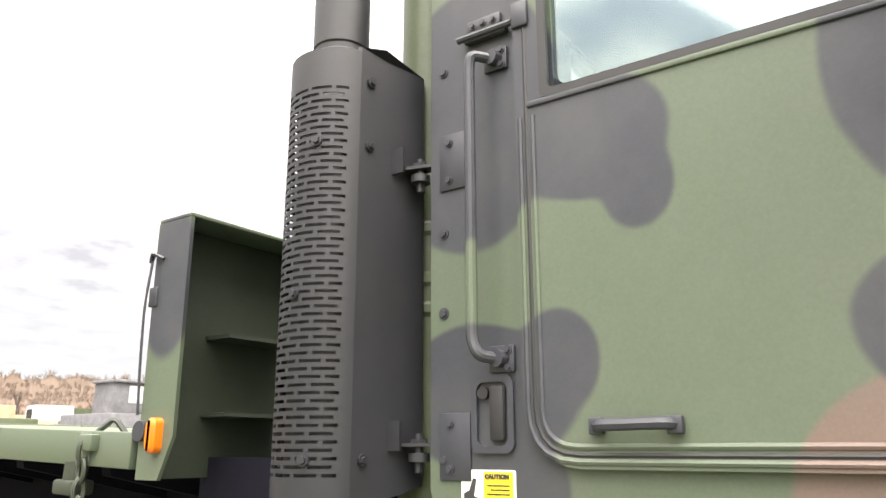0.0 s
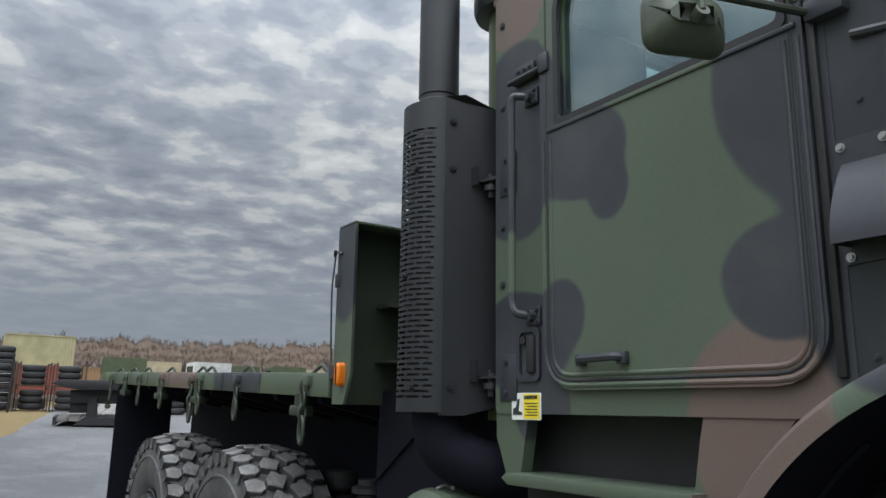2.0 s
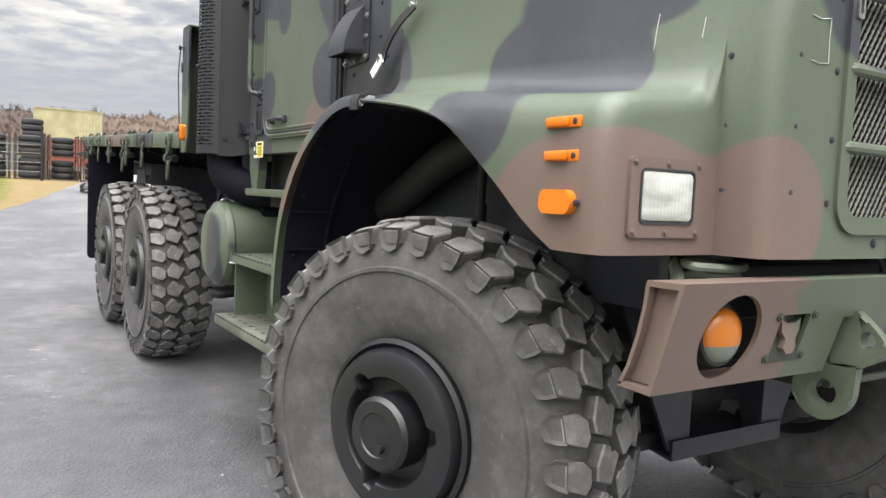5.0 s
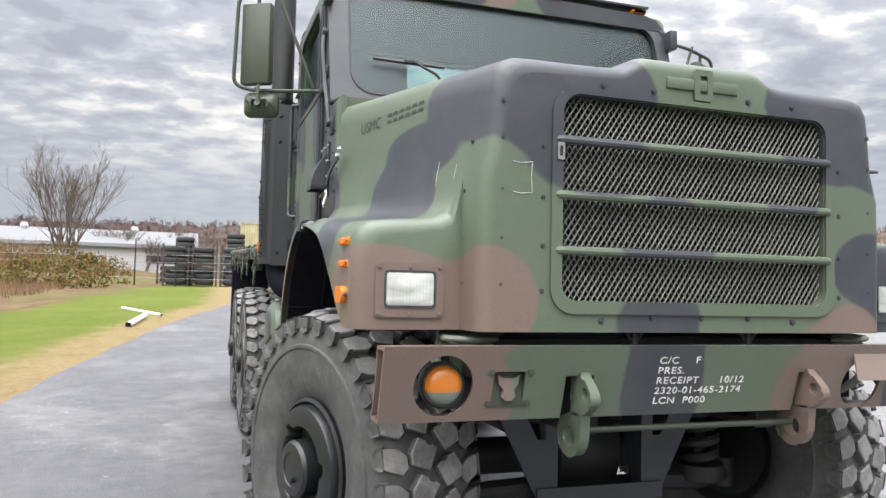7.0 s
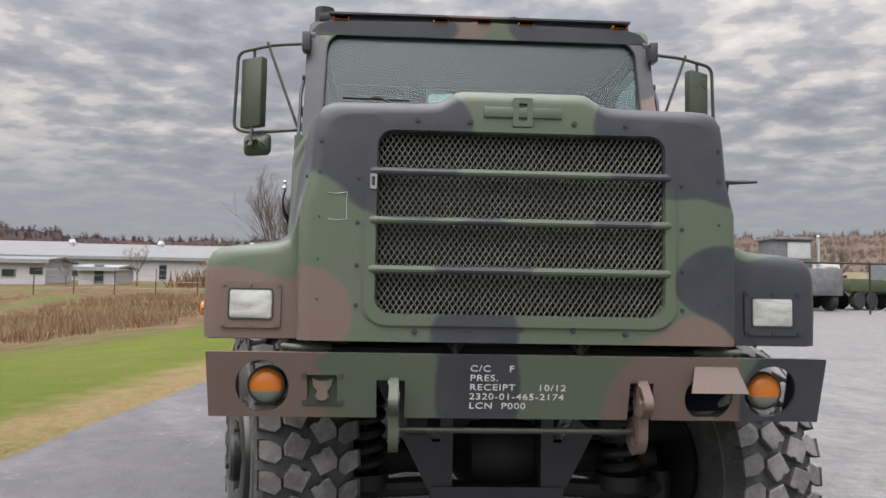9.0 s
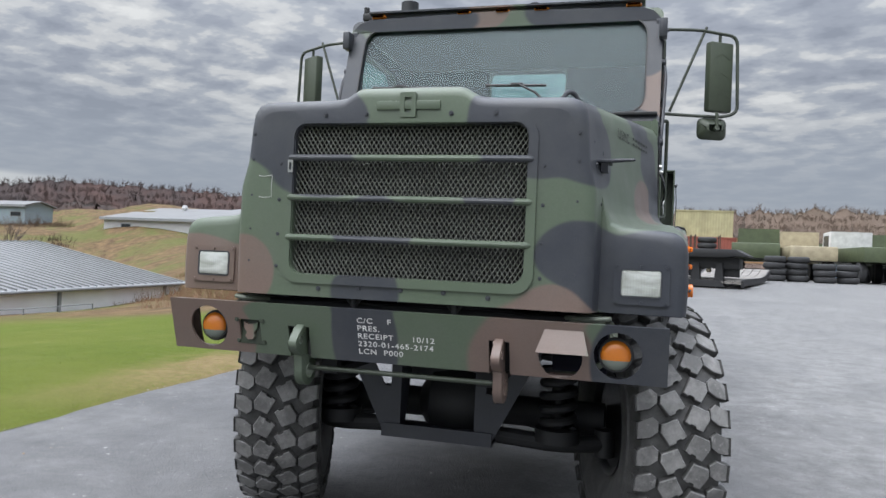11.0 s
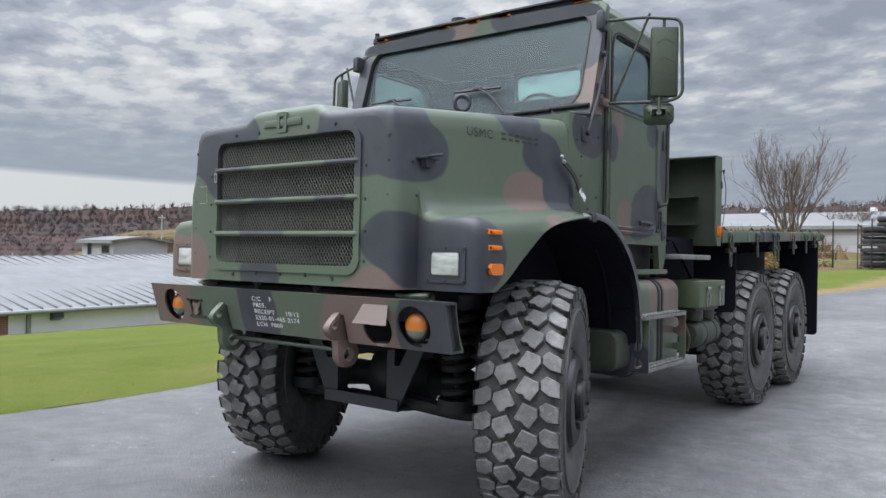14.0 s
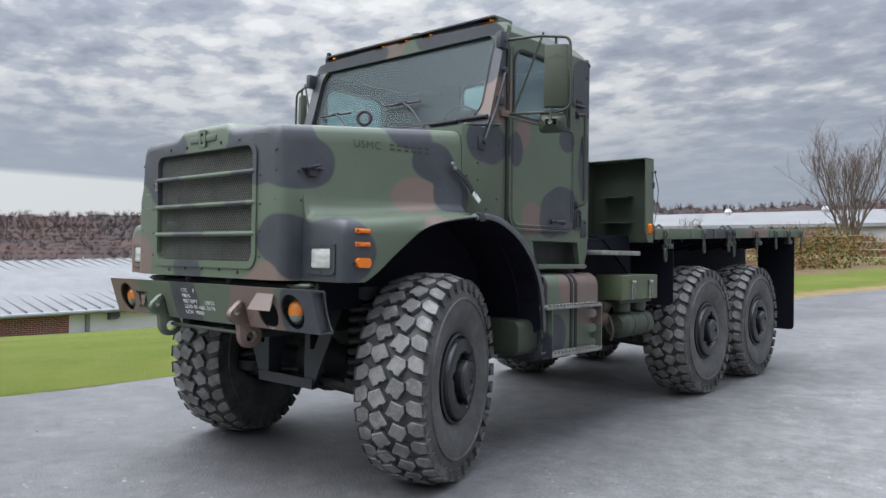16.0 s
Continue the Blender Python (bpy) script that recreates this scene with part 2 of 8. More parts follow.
# ---- materials ----
class Nodes:
    """A short hand for a material's node tree."""

    def __init__(self, name):
        self.setup(name)

    def setup(self, name):
        self.mat = bpy.data.materials.new(name)
        self.mat.use_nodes = True
        self.n, self.l = self.mat.node_tree.nodes, self.mat.node_tree.links
        self.bsdf = self.n["Principled BSDF"]
        self.pos = self.n.new("ShaderNodeNewGeometry").outputs["Position"]

    def link(self, value, socket):
        if isinstance(value, bpy.types.NodeSocket):
            self.l.new(value, socket)
        elif isinstance(value, (tuple, list)) and len(value) == 3 and socket.type == "RGBA":
            socket.default_value = (*value, 1)
        else:
            socket.default_value = value

    def math(self, op, a, b=0.0, c=None, clamp=False):
        m = self.n.new("ShaderNodeMath")
        m.operation, m.use_clamp = op, clamp
        self.link(a, m.inputs[0]), self.link(b, m.inputs[1])
        if c is not None:
            self.link(c, m.inputs[2])
        return m.outputs[0]

    def vec(self, op, a, b=(0, 0, 0)):
        m = self.n.new("ShaderNodeVectorMath")
        m.operation = op
        self.link(a, m.inputs[0]), self.link(b, m.inputs[1])
        return m.outputs["Value"] if op == "LENGTH" else m.outputs[0]

    def noise(self, scale, detail=4.0, rough=0.55, vector=None, distortion=0.0, stretch=None):
        t = self.n.new("ShaderNodeTexNoise")
        t.inputs["Scale"].default_value, t.inputs["Detail"].default_value = scale, detail
        t.inputs["Roughness"].default_value, t.inputs["Distortion"].default_value = rough, distortion
        v = self.pos if vector is None else vector
        if stretch:
            v = self.vec("MULTIPLY", v, stretch)
        self.l.new(v, t.inputs["Vector"])
        return t.outputs[0]

    def ramp(self, fac, *stops):
        r = self.n.new("ShaderNodeValToRGB")
        e = r.color_ramp.elements
        while len(e) < len(stops):
            e.new(0.5)
        for el, (p, c) in zip(e, stops):
            c = (c, c, c) if isinstance(c, (int, float)) else c
            el.position, el.color = p, (*c, 1)
        self.l.new(fac, r.inputs[0])
        return r.outputs[0]

    def mix(self, fac, a, b, kind="MIX"):
        m = self.n.new("ShaderNodeMix")
        m.data_type, m.blend_type = "RGBA", kind
        self.link(fac, m.inputs["Factor"]), self.link(a, m.inputs[6]), self.link(b, m.inputs[7])
        return m.outputs[2]

    def bump(self, height, strength=0.2, distance=0.01):
        b = self.n.new("ShaderNodeBump")
        b.inputs["Strength"].default_value, b.inputs["Distance"].default_value = strength, distance
        self.l.new(height, b.inputs["Height"])
        self.l.new(b.outputs[0], self.bsdf.inputs["Normal"])

    def done(self, color, rough=0.5, metal=0.0, gloss=0.5):
        self.bsdf.inputs["Specular IOR Level"].default_value = gloss
        self.link(color, self.bsdf.inputs["Base Color"])
        self.link(rough, self.bsdf.inputs["Roughness"])
        self.link(metal, self.bsdf.inputs["Metallic"])
        return self.mat


def plain(name, col, rough=0.5, metal=0.0, grain=60.0, vary=0.18, stain=2.5, stain_vary=0.15, bump=0.08, emit=None):
    """A painted, cast or moulded surface with fine grain and broad soiling."""
    k = Nodes(name)
    dark, light = tuple(c * (1 - vary) for c in col), tuple(min(1, c * (1 + vary)) for c in col)
    fine = k.noise(grain, 3)
    c = k.mix(fine, dark, light)
    broad = k.ramp(k.noise(stain, 5, 0.6), (0.35, 1 - stain_vary), (0.7, 1 + 0.0))
    c = k.mix(1.0, c, broad, "MULTIPLY")
    r = k.math("MULTIPLY_ADD", k.noise(stain * 3, 4), 0.25, rough - 0.12, clamp=True)
    if bump:
        k.bump(fine, bump, 0.004)
    if emit:
        k.bsdf.inputs["Emission Color"].default_value = (*col, 1)
        k.bsdf.inputs["Emission Strength"].default_value = emit
    return k.done(c, r, metal)


class Camo(Nodes):
    """Three-colour woodland paint: soft-edged patches sprayed over a green ground."""

    def __init__(self, name):
        self.setup(name)
        w = self.n.new("ShaderNodeTexNoise")
        w.inputs["Scale"].default_value, w.inputs["Detail"].default_value = 2.6, 1.5
        self.l.new(self.pos, w.inputs["Vector"])
        off = self.vec("MULTIPLY", self.vec("SUBTRACT", w.outputs["Color"], (0.5, 0.5, 0.5)), (0.07, 0.07, 0.07))
        self.p = self.vec("ADD", self.pos, off)
        self.patches = {"black": None, "brown": None}

    def patch(self, kind, x, y, z, rx, ry, rz):
        q = self.vec("DIVIDE", self.vec("SUBTRACT", self.p, (x, y, z)), (rx, ry, rz))
        d = self.math("MULTIPLY", self.math("SUBTRACT", self.vec("LENGTH", q), 1.0), min(rx, ry, rz))
        old = self.patches[kind]
        if old is None:
            self.patches[kind] = d
        else:
            self.patches[kind] = self.math("SMOOTH_MIN", old, d, 0.05)

    def finish(self):
        def mask(d):
            m = self.n.new("ShaderNodeMapRange")
            m.interpolation_type = "SMOOTHSTEP"
            m.inputs["From Min"].default_value, m.inputs["From Max"].default_value = 0.008, -0.008
            self.l.new(d, m.inputs["Value"])
            return m.outputs[0]

        c = self.mix(mask(self.patches["brown"]), (0.080, 0.104, 0.070), (0.140, 0.099, 0.083))
        c = self.mix(mask(self.patches["black"]), c, (0.033, 0.036, 0.045))
        grain = self.noise(140, 2)
        c = self.mix(0.14, c, self.mix(1.0, c, self.ramp(grain, (0.3, 0.6), (0.75, 1.5)), "MULTIPLY"))
        dirt = self.ramp(self.noise(3.2, 6, 0.65), (0.42, 0.0), (0.80, 0.30))
        c = self.mix(dirt, c, (0.115, 0.115, 0.106))
        scuff = self.ramp(self.noise(9, 8, 0.75), (0.70, 0.0), (0.78, 0.4))
        c = self.mix(scuff, c, (0.16, 0.16, 0.14))
        self.bump(grain, 0.05, 0.002)
        return self.done(c, self.math("MULTIPLY_ADD", self.noise(5, 4), 0.24, 0.28), 0.0, 0.44)


camo = Camo("camouflage_paint")
P = camo.patch
# passenger-side cab
P("black", -1.07, 2.74, 2.50, 0.3, 0.25, 0.36)
P("black", -1.07, 2.42, 2.36, 0.2, 0.19, 0.15)
P("black", -1.07, 2.31, 2.23, 0.2, 0.08, 0.10)
P("black", -1.07, 2.72, 1.80, 0.3, 0.25, 0.17)
P("black", -1.07, 2.51, 1.88, 0.2, 0.105, 0.11)
P("black", -1.07, 2.64, 1.60, 0.3, 0.13, 0.14)
P("black", -1.07, 1.71, 2.42, 0.2, 0.24, 0.38)
P("black", -1.07, 1.79, 1.89, 0.2, 0.17, 0.13)
P("black", -1.05, 1.53, 2.10, 0.2, 0.25, 0.60)
P("brown", -1.00, 2.75, 3.18, 0.4, 0.30, 0.33)
P("brown", -1.10, 1.84, 1.54, 0.3, 0.25, 0.29)
# passenger-side hood and fender
P("black", -1.05, 1.23, 1.85, 0.2, 0.12, 0.14)
P("black", -1.00, 0.45, 1.78, 0.25, 0.24, 0.17)
P("black", -0.92, 0.37, 1.95, 0.25, 0.28, 0.11)
P("black", -0.82, 0.12, 2.12, 0.28, 0.24, 0.13)
P("black", -1.22, 0.53, 1.62, 0.2, 0.20, 0.16)
P("black", -0.93, 0.62, 1.80, 0.2, 0.14, 0.11)
P("black", -0.95, 0.33, 1.76, 0.2, 0.15, 0.13)
P("black", -1.22, 1.36, 1.72, 0.22, 0.30, 0.13)
P("brown", -1.12, 0.05, 1.37, 0.32, 0.37, 0.20)
P("brown", -0.82, -0.10, 1.40, 0.20, 0.2, 0.18)
P("brown", -0.80, 1.10, 2.28, 0.2, 0.18, 0.07)
# nose
P("black", -0.52, -0.08, 2.10, 0.34, 0.30, 0.25)
P("black", -0.80, -0.05, 2.07, 0.16, 0.25, 0.13)
P("black", 0.60, -0.08, 2.10, 0.32, 0.30, 0.25)
P("black", 0.80, -0.08, 2.00, 0.20, 0.25, 0.17)
P("black", 0.78, -0.05, 1.53, 0.21, 0.2, 0.155)
P("black", 0.93, -0.05, 1.46, 0.20, 0.2, 0.17)
P("black", -0.165, -0.10, 1.33, 0.165, 0.3, 0.12)
P("black", -0.14, -0.05, 1.62, 0.22, 0.2, 0.17)
P("black", -0.42, -0.05, 1.86, 0.26, 0.2, 0.12)
P("black", 0.38, -0.05, 1.80, 0.14, 0.2, 0.16)
P("brown", 0.70, -0.09, 1.30, 0.16, 0.2, 0.10)
P("brown", 0.00, 0.60, 2.50, 0.3, 0.3, 0.15)
# bumper
P("black", -0.155, -0.12, 1.05, 0.155, 0.15, 0.6)
P("black", 1.03, -0.12, 1.08, 0.18, 0.15, 0.3)
P("brown", -1.00, -0.08, 1.10, 0.30, 0.25, 0.25)
P("brown", 0.60, -0.12, 1.05, 0.28, 0.15, 0.28)
# driver-side hood and fender
P("black", 0.88, 0.02, 1.99, 0.22, 0.22, 0.17)
P("black", 0.80, 0.78, 2.24, 0.40, 0.19, 0.12)
P("black", 0.97, 0.96, 2.06, 0.2, 0.18, 0.14)
P("black", 1.02, 1.10, 1.86, 0.2, 0.17, 0.17)
P("black", 1.10, 0.02, 1.46, 0.3, 0.25, 0.20)
P("brown", 0.97, 0.80, 1.83, 0.2, 0.19, 0.12)
P("brown", 1.22, 0.78, 1.62, 0.1, 0.12, 0.10)
# driver-side cab
P("black", 1.07, 1.46, 2.26, 0.2, 0.24, 0.16)
P("black", 1.07, 1.78, 2.24, 0.2, 0.09, 0.14)
P("black", 1.07, 2.48, 2.38, 0.2, 0.12, 0.10)
P("black", 1.07, 2.42, 1.82, 0.2, 0.30, 0.19)
P("black", 1.07, 2.26, 1.72, 0.2, 0.16, 0.12)
P("black", 1.07, 2.80, 2.20, 0.2, 0.10, 0.30)
P("brown", 1.05, 1.60, 2.62, 0.2, 0.14, 0.22)
P("brown", 1.07, 1.88, 2.38, 0.1, 0.09, 0.13)
P("brown", 1.07, 2.02, 1.74, 0.2, 0.15, 0.13)
P("black", 1.07, 2.78, 2.86, 0.2, 0.22, 0.24)
P("black", 0.55, 1.75, 3.20, 0.4, 0.3, 0.2)
P("brown", -0.20, 1.75, 3.24, 0.3, 0.3, 0.2)
P("black", -0.75, 1.65, 3.20, 0.45, 0.25, 0.12)
# windscreen frame
P("black", -0.70, 1.45, 2.42, 0.60, 0.12, 0.10)
P("black", 0.40, 1.45, 2.40, 0.35, 0.12, 0.06)
P("black", 0.80, 1.46, 2.43, 0.22, 0.12, 0.08)
P("black", 0.95, 1.40, 2.35, 0.20, 0.14, 0.10)
P("black", -0.55, 1.62, 3.15, 0.42, 0.2, 0.16)
P("black", -1.04, 1.60, 2.85, 0.12, 0.16, 0.25)
P("black", 0.60, 1.60, 3.16, 0.40, 0.2, 0.16)
P("black", 0.98, 1.58, 2.95, 0.16, 0.15, 0.25)
P("brown", 0.95, 1.50, 2.45, 0.22, 0.12, 0.12)
# tanks, headboard and bed edge
P("brown", 1.20, 2.70, 1.15, 0.2, 0.24, 0.27)
P("brown", 1.20, 2.42, 1.22, 0.2, 0.16, 0.16)
P("black", 1.0, 1.88, 0.75, 0.4, 0.25, 0.2)
P("black", 1.20, 2.20, 0.85, 0.2, 0.16, 0.16)
P("black", -1.20, 3.05, 1.05, 0.2, 0.13, 0.20)
P("black", -1.22, 3.72, 2.17, 0.1, 0.12, 0.24)
P("black", -1.15, 2.75, 1.08, 0.2, 0.12, 0.06)
P("black", 1.20, 5.40, 1.75, 0.2, 0.5, 0.2)
P("brown", 1.20, 6.60, 1.75, 0.2, 0.4, 0.2)
P("black", -1.20, 5.00, 1.75, 0.2, 0.4, 0.2)
P("brown", -1.20, 6.20, 1.75, 0.2, 0.5, 0.2)
paint = camo.finish()

green = plain("olive_drab_paint", (0.088, 0.112, 0.060), 0.45, stain_vary=0.3)
wheel_black = plain("semi_gloss_black_paint", (0.015, 0.016, 0.018), 0.34, stain=6, stain_vary=0.4)
# darker copy of the olive; on recessed parts its colour stands for shade
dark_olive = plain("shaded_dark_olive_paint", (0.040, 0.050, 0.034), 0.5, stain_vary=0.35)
black_paint = plain("matt_black_paint", (0.032, 0.034, 0.043), 0.48, stain_vary=0.25)
mirror_olive = plain("olive_mirror_paint", (0.056, 0.070, 0.044), 0.5, stain_vary=0.3)
# worn black made lighter: sky light on the flap rim is in the colour
skylit_worn_black = plain("skylit_worn_fender_paint", (0.075, 0.078, 0.086), 0.34, stain=8, stain_vary=0.4)
exhaust_black = plain("matt_exhaust_black", (0.017, 0.018, 0.022), 0.5, stain_vary=0.3)
dark = plain("dirty_chassis_black", (0.015, 0.015, 0.017), 0.62, stain_vary=0.35)
# near-black liner: the shade of arches and underbody is put into the colour
k = Nodes("shade_black_liner")
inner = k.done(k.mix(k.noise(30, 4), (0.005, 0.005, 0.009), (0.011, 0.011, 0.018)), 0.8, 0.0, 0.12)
def tyre_rubber(name, base, dust, low, high):
    """Weathered rubber: chalky dust lies on it in patches."""
    k = Nodes(name)
    c = k.mix(k.noise(90, 3), tuple(v * 0.8 for v in base), tuple(v * 1.2 for v in base))
    c = k.mix(k.ramp(k.noise(7, 7, 0.7), (low, 0.0), (high, 0.85)), c, dust)
    c = k.mix(k.ramp(k.noise(26, 5, 0.7), (0.60, 0.0), (0.74, 0.6)), c, tuple(v * 1.25 for v in dust))
    k.bump(k.noise(60, 4), 0.25, 0.004)
    return k.done(c, 0.68)


rubber = tyre_rubber("tyre_rubber", (0.050, 0.049, 0.048), (0.130, 0.127, 0.124), 0.42, 0.80)
tread_rubber = tyre_rubber("worn_tread_rubber", (0.120, 0.117, 0.114), (0.33, 0.322, 0.313), 0.44, 0.76)
edge_rubber = tyre_rubber("scuffed_tread_edges", (0.125, 0.123, 0.121), (0.34, 0.335, 0.33), 0.42, 0.66)
trim_rubber = plain("black_rubber_seal", (0.015, 0.015, 0.016), 0.5)
steel = plain("worn_zinc_steel", (0.45, 0.45, 0.44), 0.38, 0.9, stain_vary=0.3)
white_tape = plain("white_webbing_label", (0.75, 0.75, 0.74), 0.6)
step_metal = plain("scuffed_step_plate", (0.27, 0.27, 0.25), 0.5, 0.2, stain=8, stain_vary=0.5)
scuffed_olive = plain("scuffed_olive_step_paint", (0.155, 0.160, 0.125), 0.55, stain=5, stain_vary=0.55)
cloth = plain("black_fabric", (0.02, 0.02, 0.02), 0.9, bump=0)


def clear_lens(name, col, rough=0.12, through=0.6):
    k = Nodes(name)
    k.bsdf.inputs["Transmission Weight"].default_value = through
    k.bump(k.noise(160, 2), 0.25, 0.003)
    return k.done(k.mix(k.noise(18, 3), tuple(c * 0.8 for c in col), col), rough)


clear_lamp = clear_lens("clear_lamp_lens", (0.24, 0.27, 0.23), 0.12, 0.4)
amber = clear_lens("amber_lens", (0.95, 0.24, 0.015), 0.2, 0.25)
k = Nodes("headlamp_glass")
rib = k.n.new("ShaderNodeTexWave")
rib.inputs["Scale"].default_value = 28
k.l.new(k.pos, rib.inputs["Vector"])
k.bump(k.math("ADD", k.math("MULTIPLY", rib.outputs["Fac"], 0.5), k.noise(14, 2, 0.5, stretch=(0.5, 1, 1.6))), 0.25, 0.006)
# dark and pale streaks in the colour imitate gleams of the reflector bowl
lens = k.done(k.mix(k.ramp(k.noise(13, 3, 0.5, distortion=0.8, stretch=(0.45, 1, 1.5)), (0.35, 0.0), (0.65, 1.0)), (0.30, 0.31, 0.28), (0.50, 0.515, 0.49)), 0.10)
old_amber = clear_lens("weathered_amber_lens", (0.62, 0.19, 0.02), 0.22, 0.25)
# lightened olive: light caught by the worn mesh strands is in the colour
mesh_paint = plain("lit_mesh_paint", (0.120, 0.126, 0.104), 0.5, grain=25, vary=0.3, stain=3.0, stain_vary=0.45)


def window_glass(name, tint, shine_least, film=1.0, blur=0.02, rim=0.62):
    k = Nodes(name)
    k.n.remove(k.bsdf)
    out = k.n["Material Output"]
    clear = k.n.new("ShaderNodeBsdfTransparent")
    clear.inputs[0].default_value = (*tint, 1)
    shine = k.n.new("ShaderNodeBsdfGlossy")
    shine.inputs["Roughness"].default_value = blur
    shine.inputs["Color"].default_value = (film * 0.86, film, film * 1.04, 1)
    edge = k.n.new("ShaderNodeLayerWeight")
    edge.inputs["Blend"].default_value = 0.5
    m = k.n.new("ShaderNodeMixShader")
    k.l.new(k.math("MULTIPLY_ADD", k.math("POWER", edge.outputs["Facing"], 3.2), rim, shine_least, clamp=True), m.inputs[0])
    k.l.new(clear.outputs[0], m.inputs[1])
    k.l.new(shine.outputs[0], m.inputs[2])
    k.l.new(m.outputs[0], out.inputs[0])
    return k.mat


glass = window_glass("green_tinted_window_glass", (0.54, 0.71, 0.69), 0.28, 0.195, 0.42)
k = Nodes("inner_glass_face")
k.n.remove(k.bsdf)
through_glass = k.n.new("ShaderNodeBsdfTransparent")
through_glass.inputs[0].default_value = (0.95, 1.0, 0.99, 1)
k.l.new(through_glass.outputs[0], k.n["Material Output"].inputs[0])
clear_back = k.mat
rear_glass = window_glass("rear_window_glass", (0.90, 1.0, 0.99), 0.01)
side_glass = window_glass("tinted_side_glass", (0.76, 0.86, 0.85), 0.17, 1.0, 0.06, 0.14)
mirror_mat = plain("mirror_silver", (0.8, 0.8, 0.8), 0.12, 1.0, vary=0.02, bump=0)
# ---- ground ----
EDGE = [(-40, -3.87), (5, -3.87), (9, -3.60), (13, -3.20), (18, -2.55), (23, -1.55), (28, -0.40), (40, 1.9), (60, 5.3)]


def edge_x(y):
    """Where the paving ends and the verge begins, along the drive."""
    near = [(k0, v0) for k0, v0 in EDGE]
    for (a, p), (b, q) in zip(near, near[1:]):
        if y <= b:
            base = p + (q - p) * max(0.0, (y - a) / (b - a))
            break
    else:
        base = near[-1][1]
    return base + 0.10 * noise.noise((0, y * 0.35, 3.1))


def smooth(a, b, v):
    t = min(1, max(0, (v - a) / (b - a)))
    return t * t * (3 - 2 * t)


def road_z(y):
    """The drive climbs gently behind the truck."""
    return 0.010 * min(20.0, max(0.0, y - 1.0)) + 1.0 * smooth(8, 52, y)


def land(x, y):
    """Height of the open ground: level where the truck stands, falling away beside the drive, rising behind."""
    out = max(0.0, edge_x(min(y, 60)) - 2.0 - x)
    u = y + 0.9 * min(x, 0.0)
    fall = max(-4.5, -0.09 * out * (1 - smooth(4, 34, u)))
    rise = 2.3 * smooth(30, 88, y + 0.25 * min(x, 0.0)) * smooth(0, 14, out)
    far = 9.0 * smooth(150, 420, math.hypot(x, y))
    base = road_z(y) + (0.5 * smooth(8, 45, y) - road_z(y)) * smooth(1, 14, out)
    bank = 6.4 * smooth(70, 140, math.hypot(x, y)) * smooth(55, 85, -x) * smooth(0.45, 0.62, y / max(1.0, -x))
    return base + fall + rise + far + bank + 0.05 * noise.noise((x * 0.25, y * 0.25, 0)) * smooth(0, 3, out)


def lines(steps):
    out, v = [0.0], 0.0
    for step, upto in steps:
        while v < upto:
            v += step
            out.append(v)
    return out


pos_x = lines([(0.5, 8), (2, 30), (8, 120), (40, 480), (300, 1500)])
neg_x = [-v for v in lines([(0.25, 9), (1, 34), (4, 120), (30, 480), (300, 1500)])][:0:-1]
pos_y = lines([(0.5, 30), (2, 100), (10, 240), (40, 520), (300, 1500)])
neg_y = [-v for v in lines([(0.5, 10), (4, 60), (30, 300), (300, 1500)])][:0:-1]
gx, gy = neg_x + pos_x, neg_y + pos_y


def sheet(name, mat, height, label, keep=None):
    bm = bmesh.new()
    grid = [[bm.verts.new((x, y, height(x, y))) for x in gx] for y in gy]
    for j in range(len(gy) - 1):
        for i in range(len(gx) - 1):
            if keep is None or keep((gx[i] + gx[i + 1]) / 2, (gy[j] + gy[j + 1]) / 2):
                bm.faces.new((grid[j][i], grid[j][i + 1], grid[j + 1][i + 1], grid[j + 1][i]))
    loose = [v for v in bm.verts if not v.link_faces]
    bmesh.ops.delete(bm, geom=loose, context="VERTS")
    return single(name, bm, mat, label, "ground", kind="structure", angle=180)


# grass, dry verge and field in one sheet
k = Nodes("lawn_and_field")
sx = k.n.new("ShaderNodeSeparateXYZ")
k.l.new(k.pos, sx.inputs[0])
blades = k.noise(38, 6, 0.7)
clump = k.noise(2.2, 5, 0.6)
patchy = k.noise(0.22, 4, 0.6)
lawn = k.mix(k.ramp(blades, (0.3, 0.0), (0.7, 1.0)), (0.046, 0.068, 0.010), (0.136, 0.163, 0.028))
lawn = k.mix(k.ramp(clump, (0.35, 0.0), (0.75, 0.6)), lawn, (0.070, 0.098, 0.014))
lawn = k.mix(k.ramp(k.noise(0.9, 6, 0.7), (0.50, 0.0), (0.70, 0.5)), lawn, (0.135, 0.138, 0.044))
lawn = k.mix(k.ramp(patchy, (0.45, 0.0), (0.72, 0.55)), lawn, (0.138, 0.144, 0.034))
straw = k.mix(k.noise(9, 6, 0.7), (0.085, 0.062, 0.030), (0.32, 0.24, 0.125))
straw = k.mix(k.ramp(k.noise(1.3, 5, 0.7), (0.50, 0.0), (0.68, 0.6)), straw, (0.130, 0.120, 0.040))
brush = k.mix(k.ramp(k.noise(0.9, 5, 0.65), (0.35, 0.0), (0.68, 1.0)), (0.075, 0.050, 0.030), (0.170, 0.115, 0.062))
brush = k.mix(k.ramp(k.noise(0.16, 5, 0.6), (0.46, 0.0), (0.62, 0.8)), brush, (0.085, 0.098, 0.030))
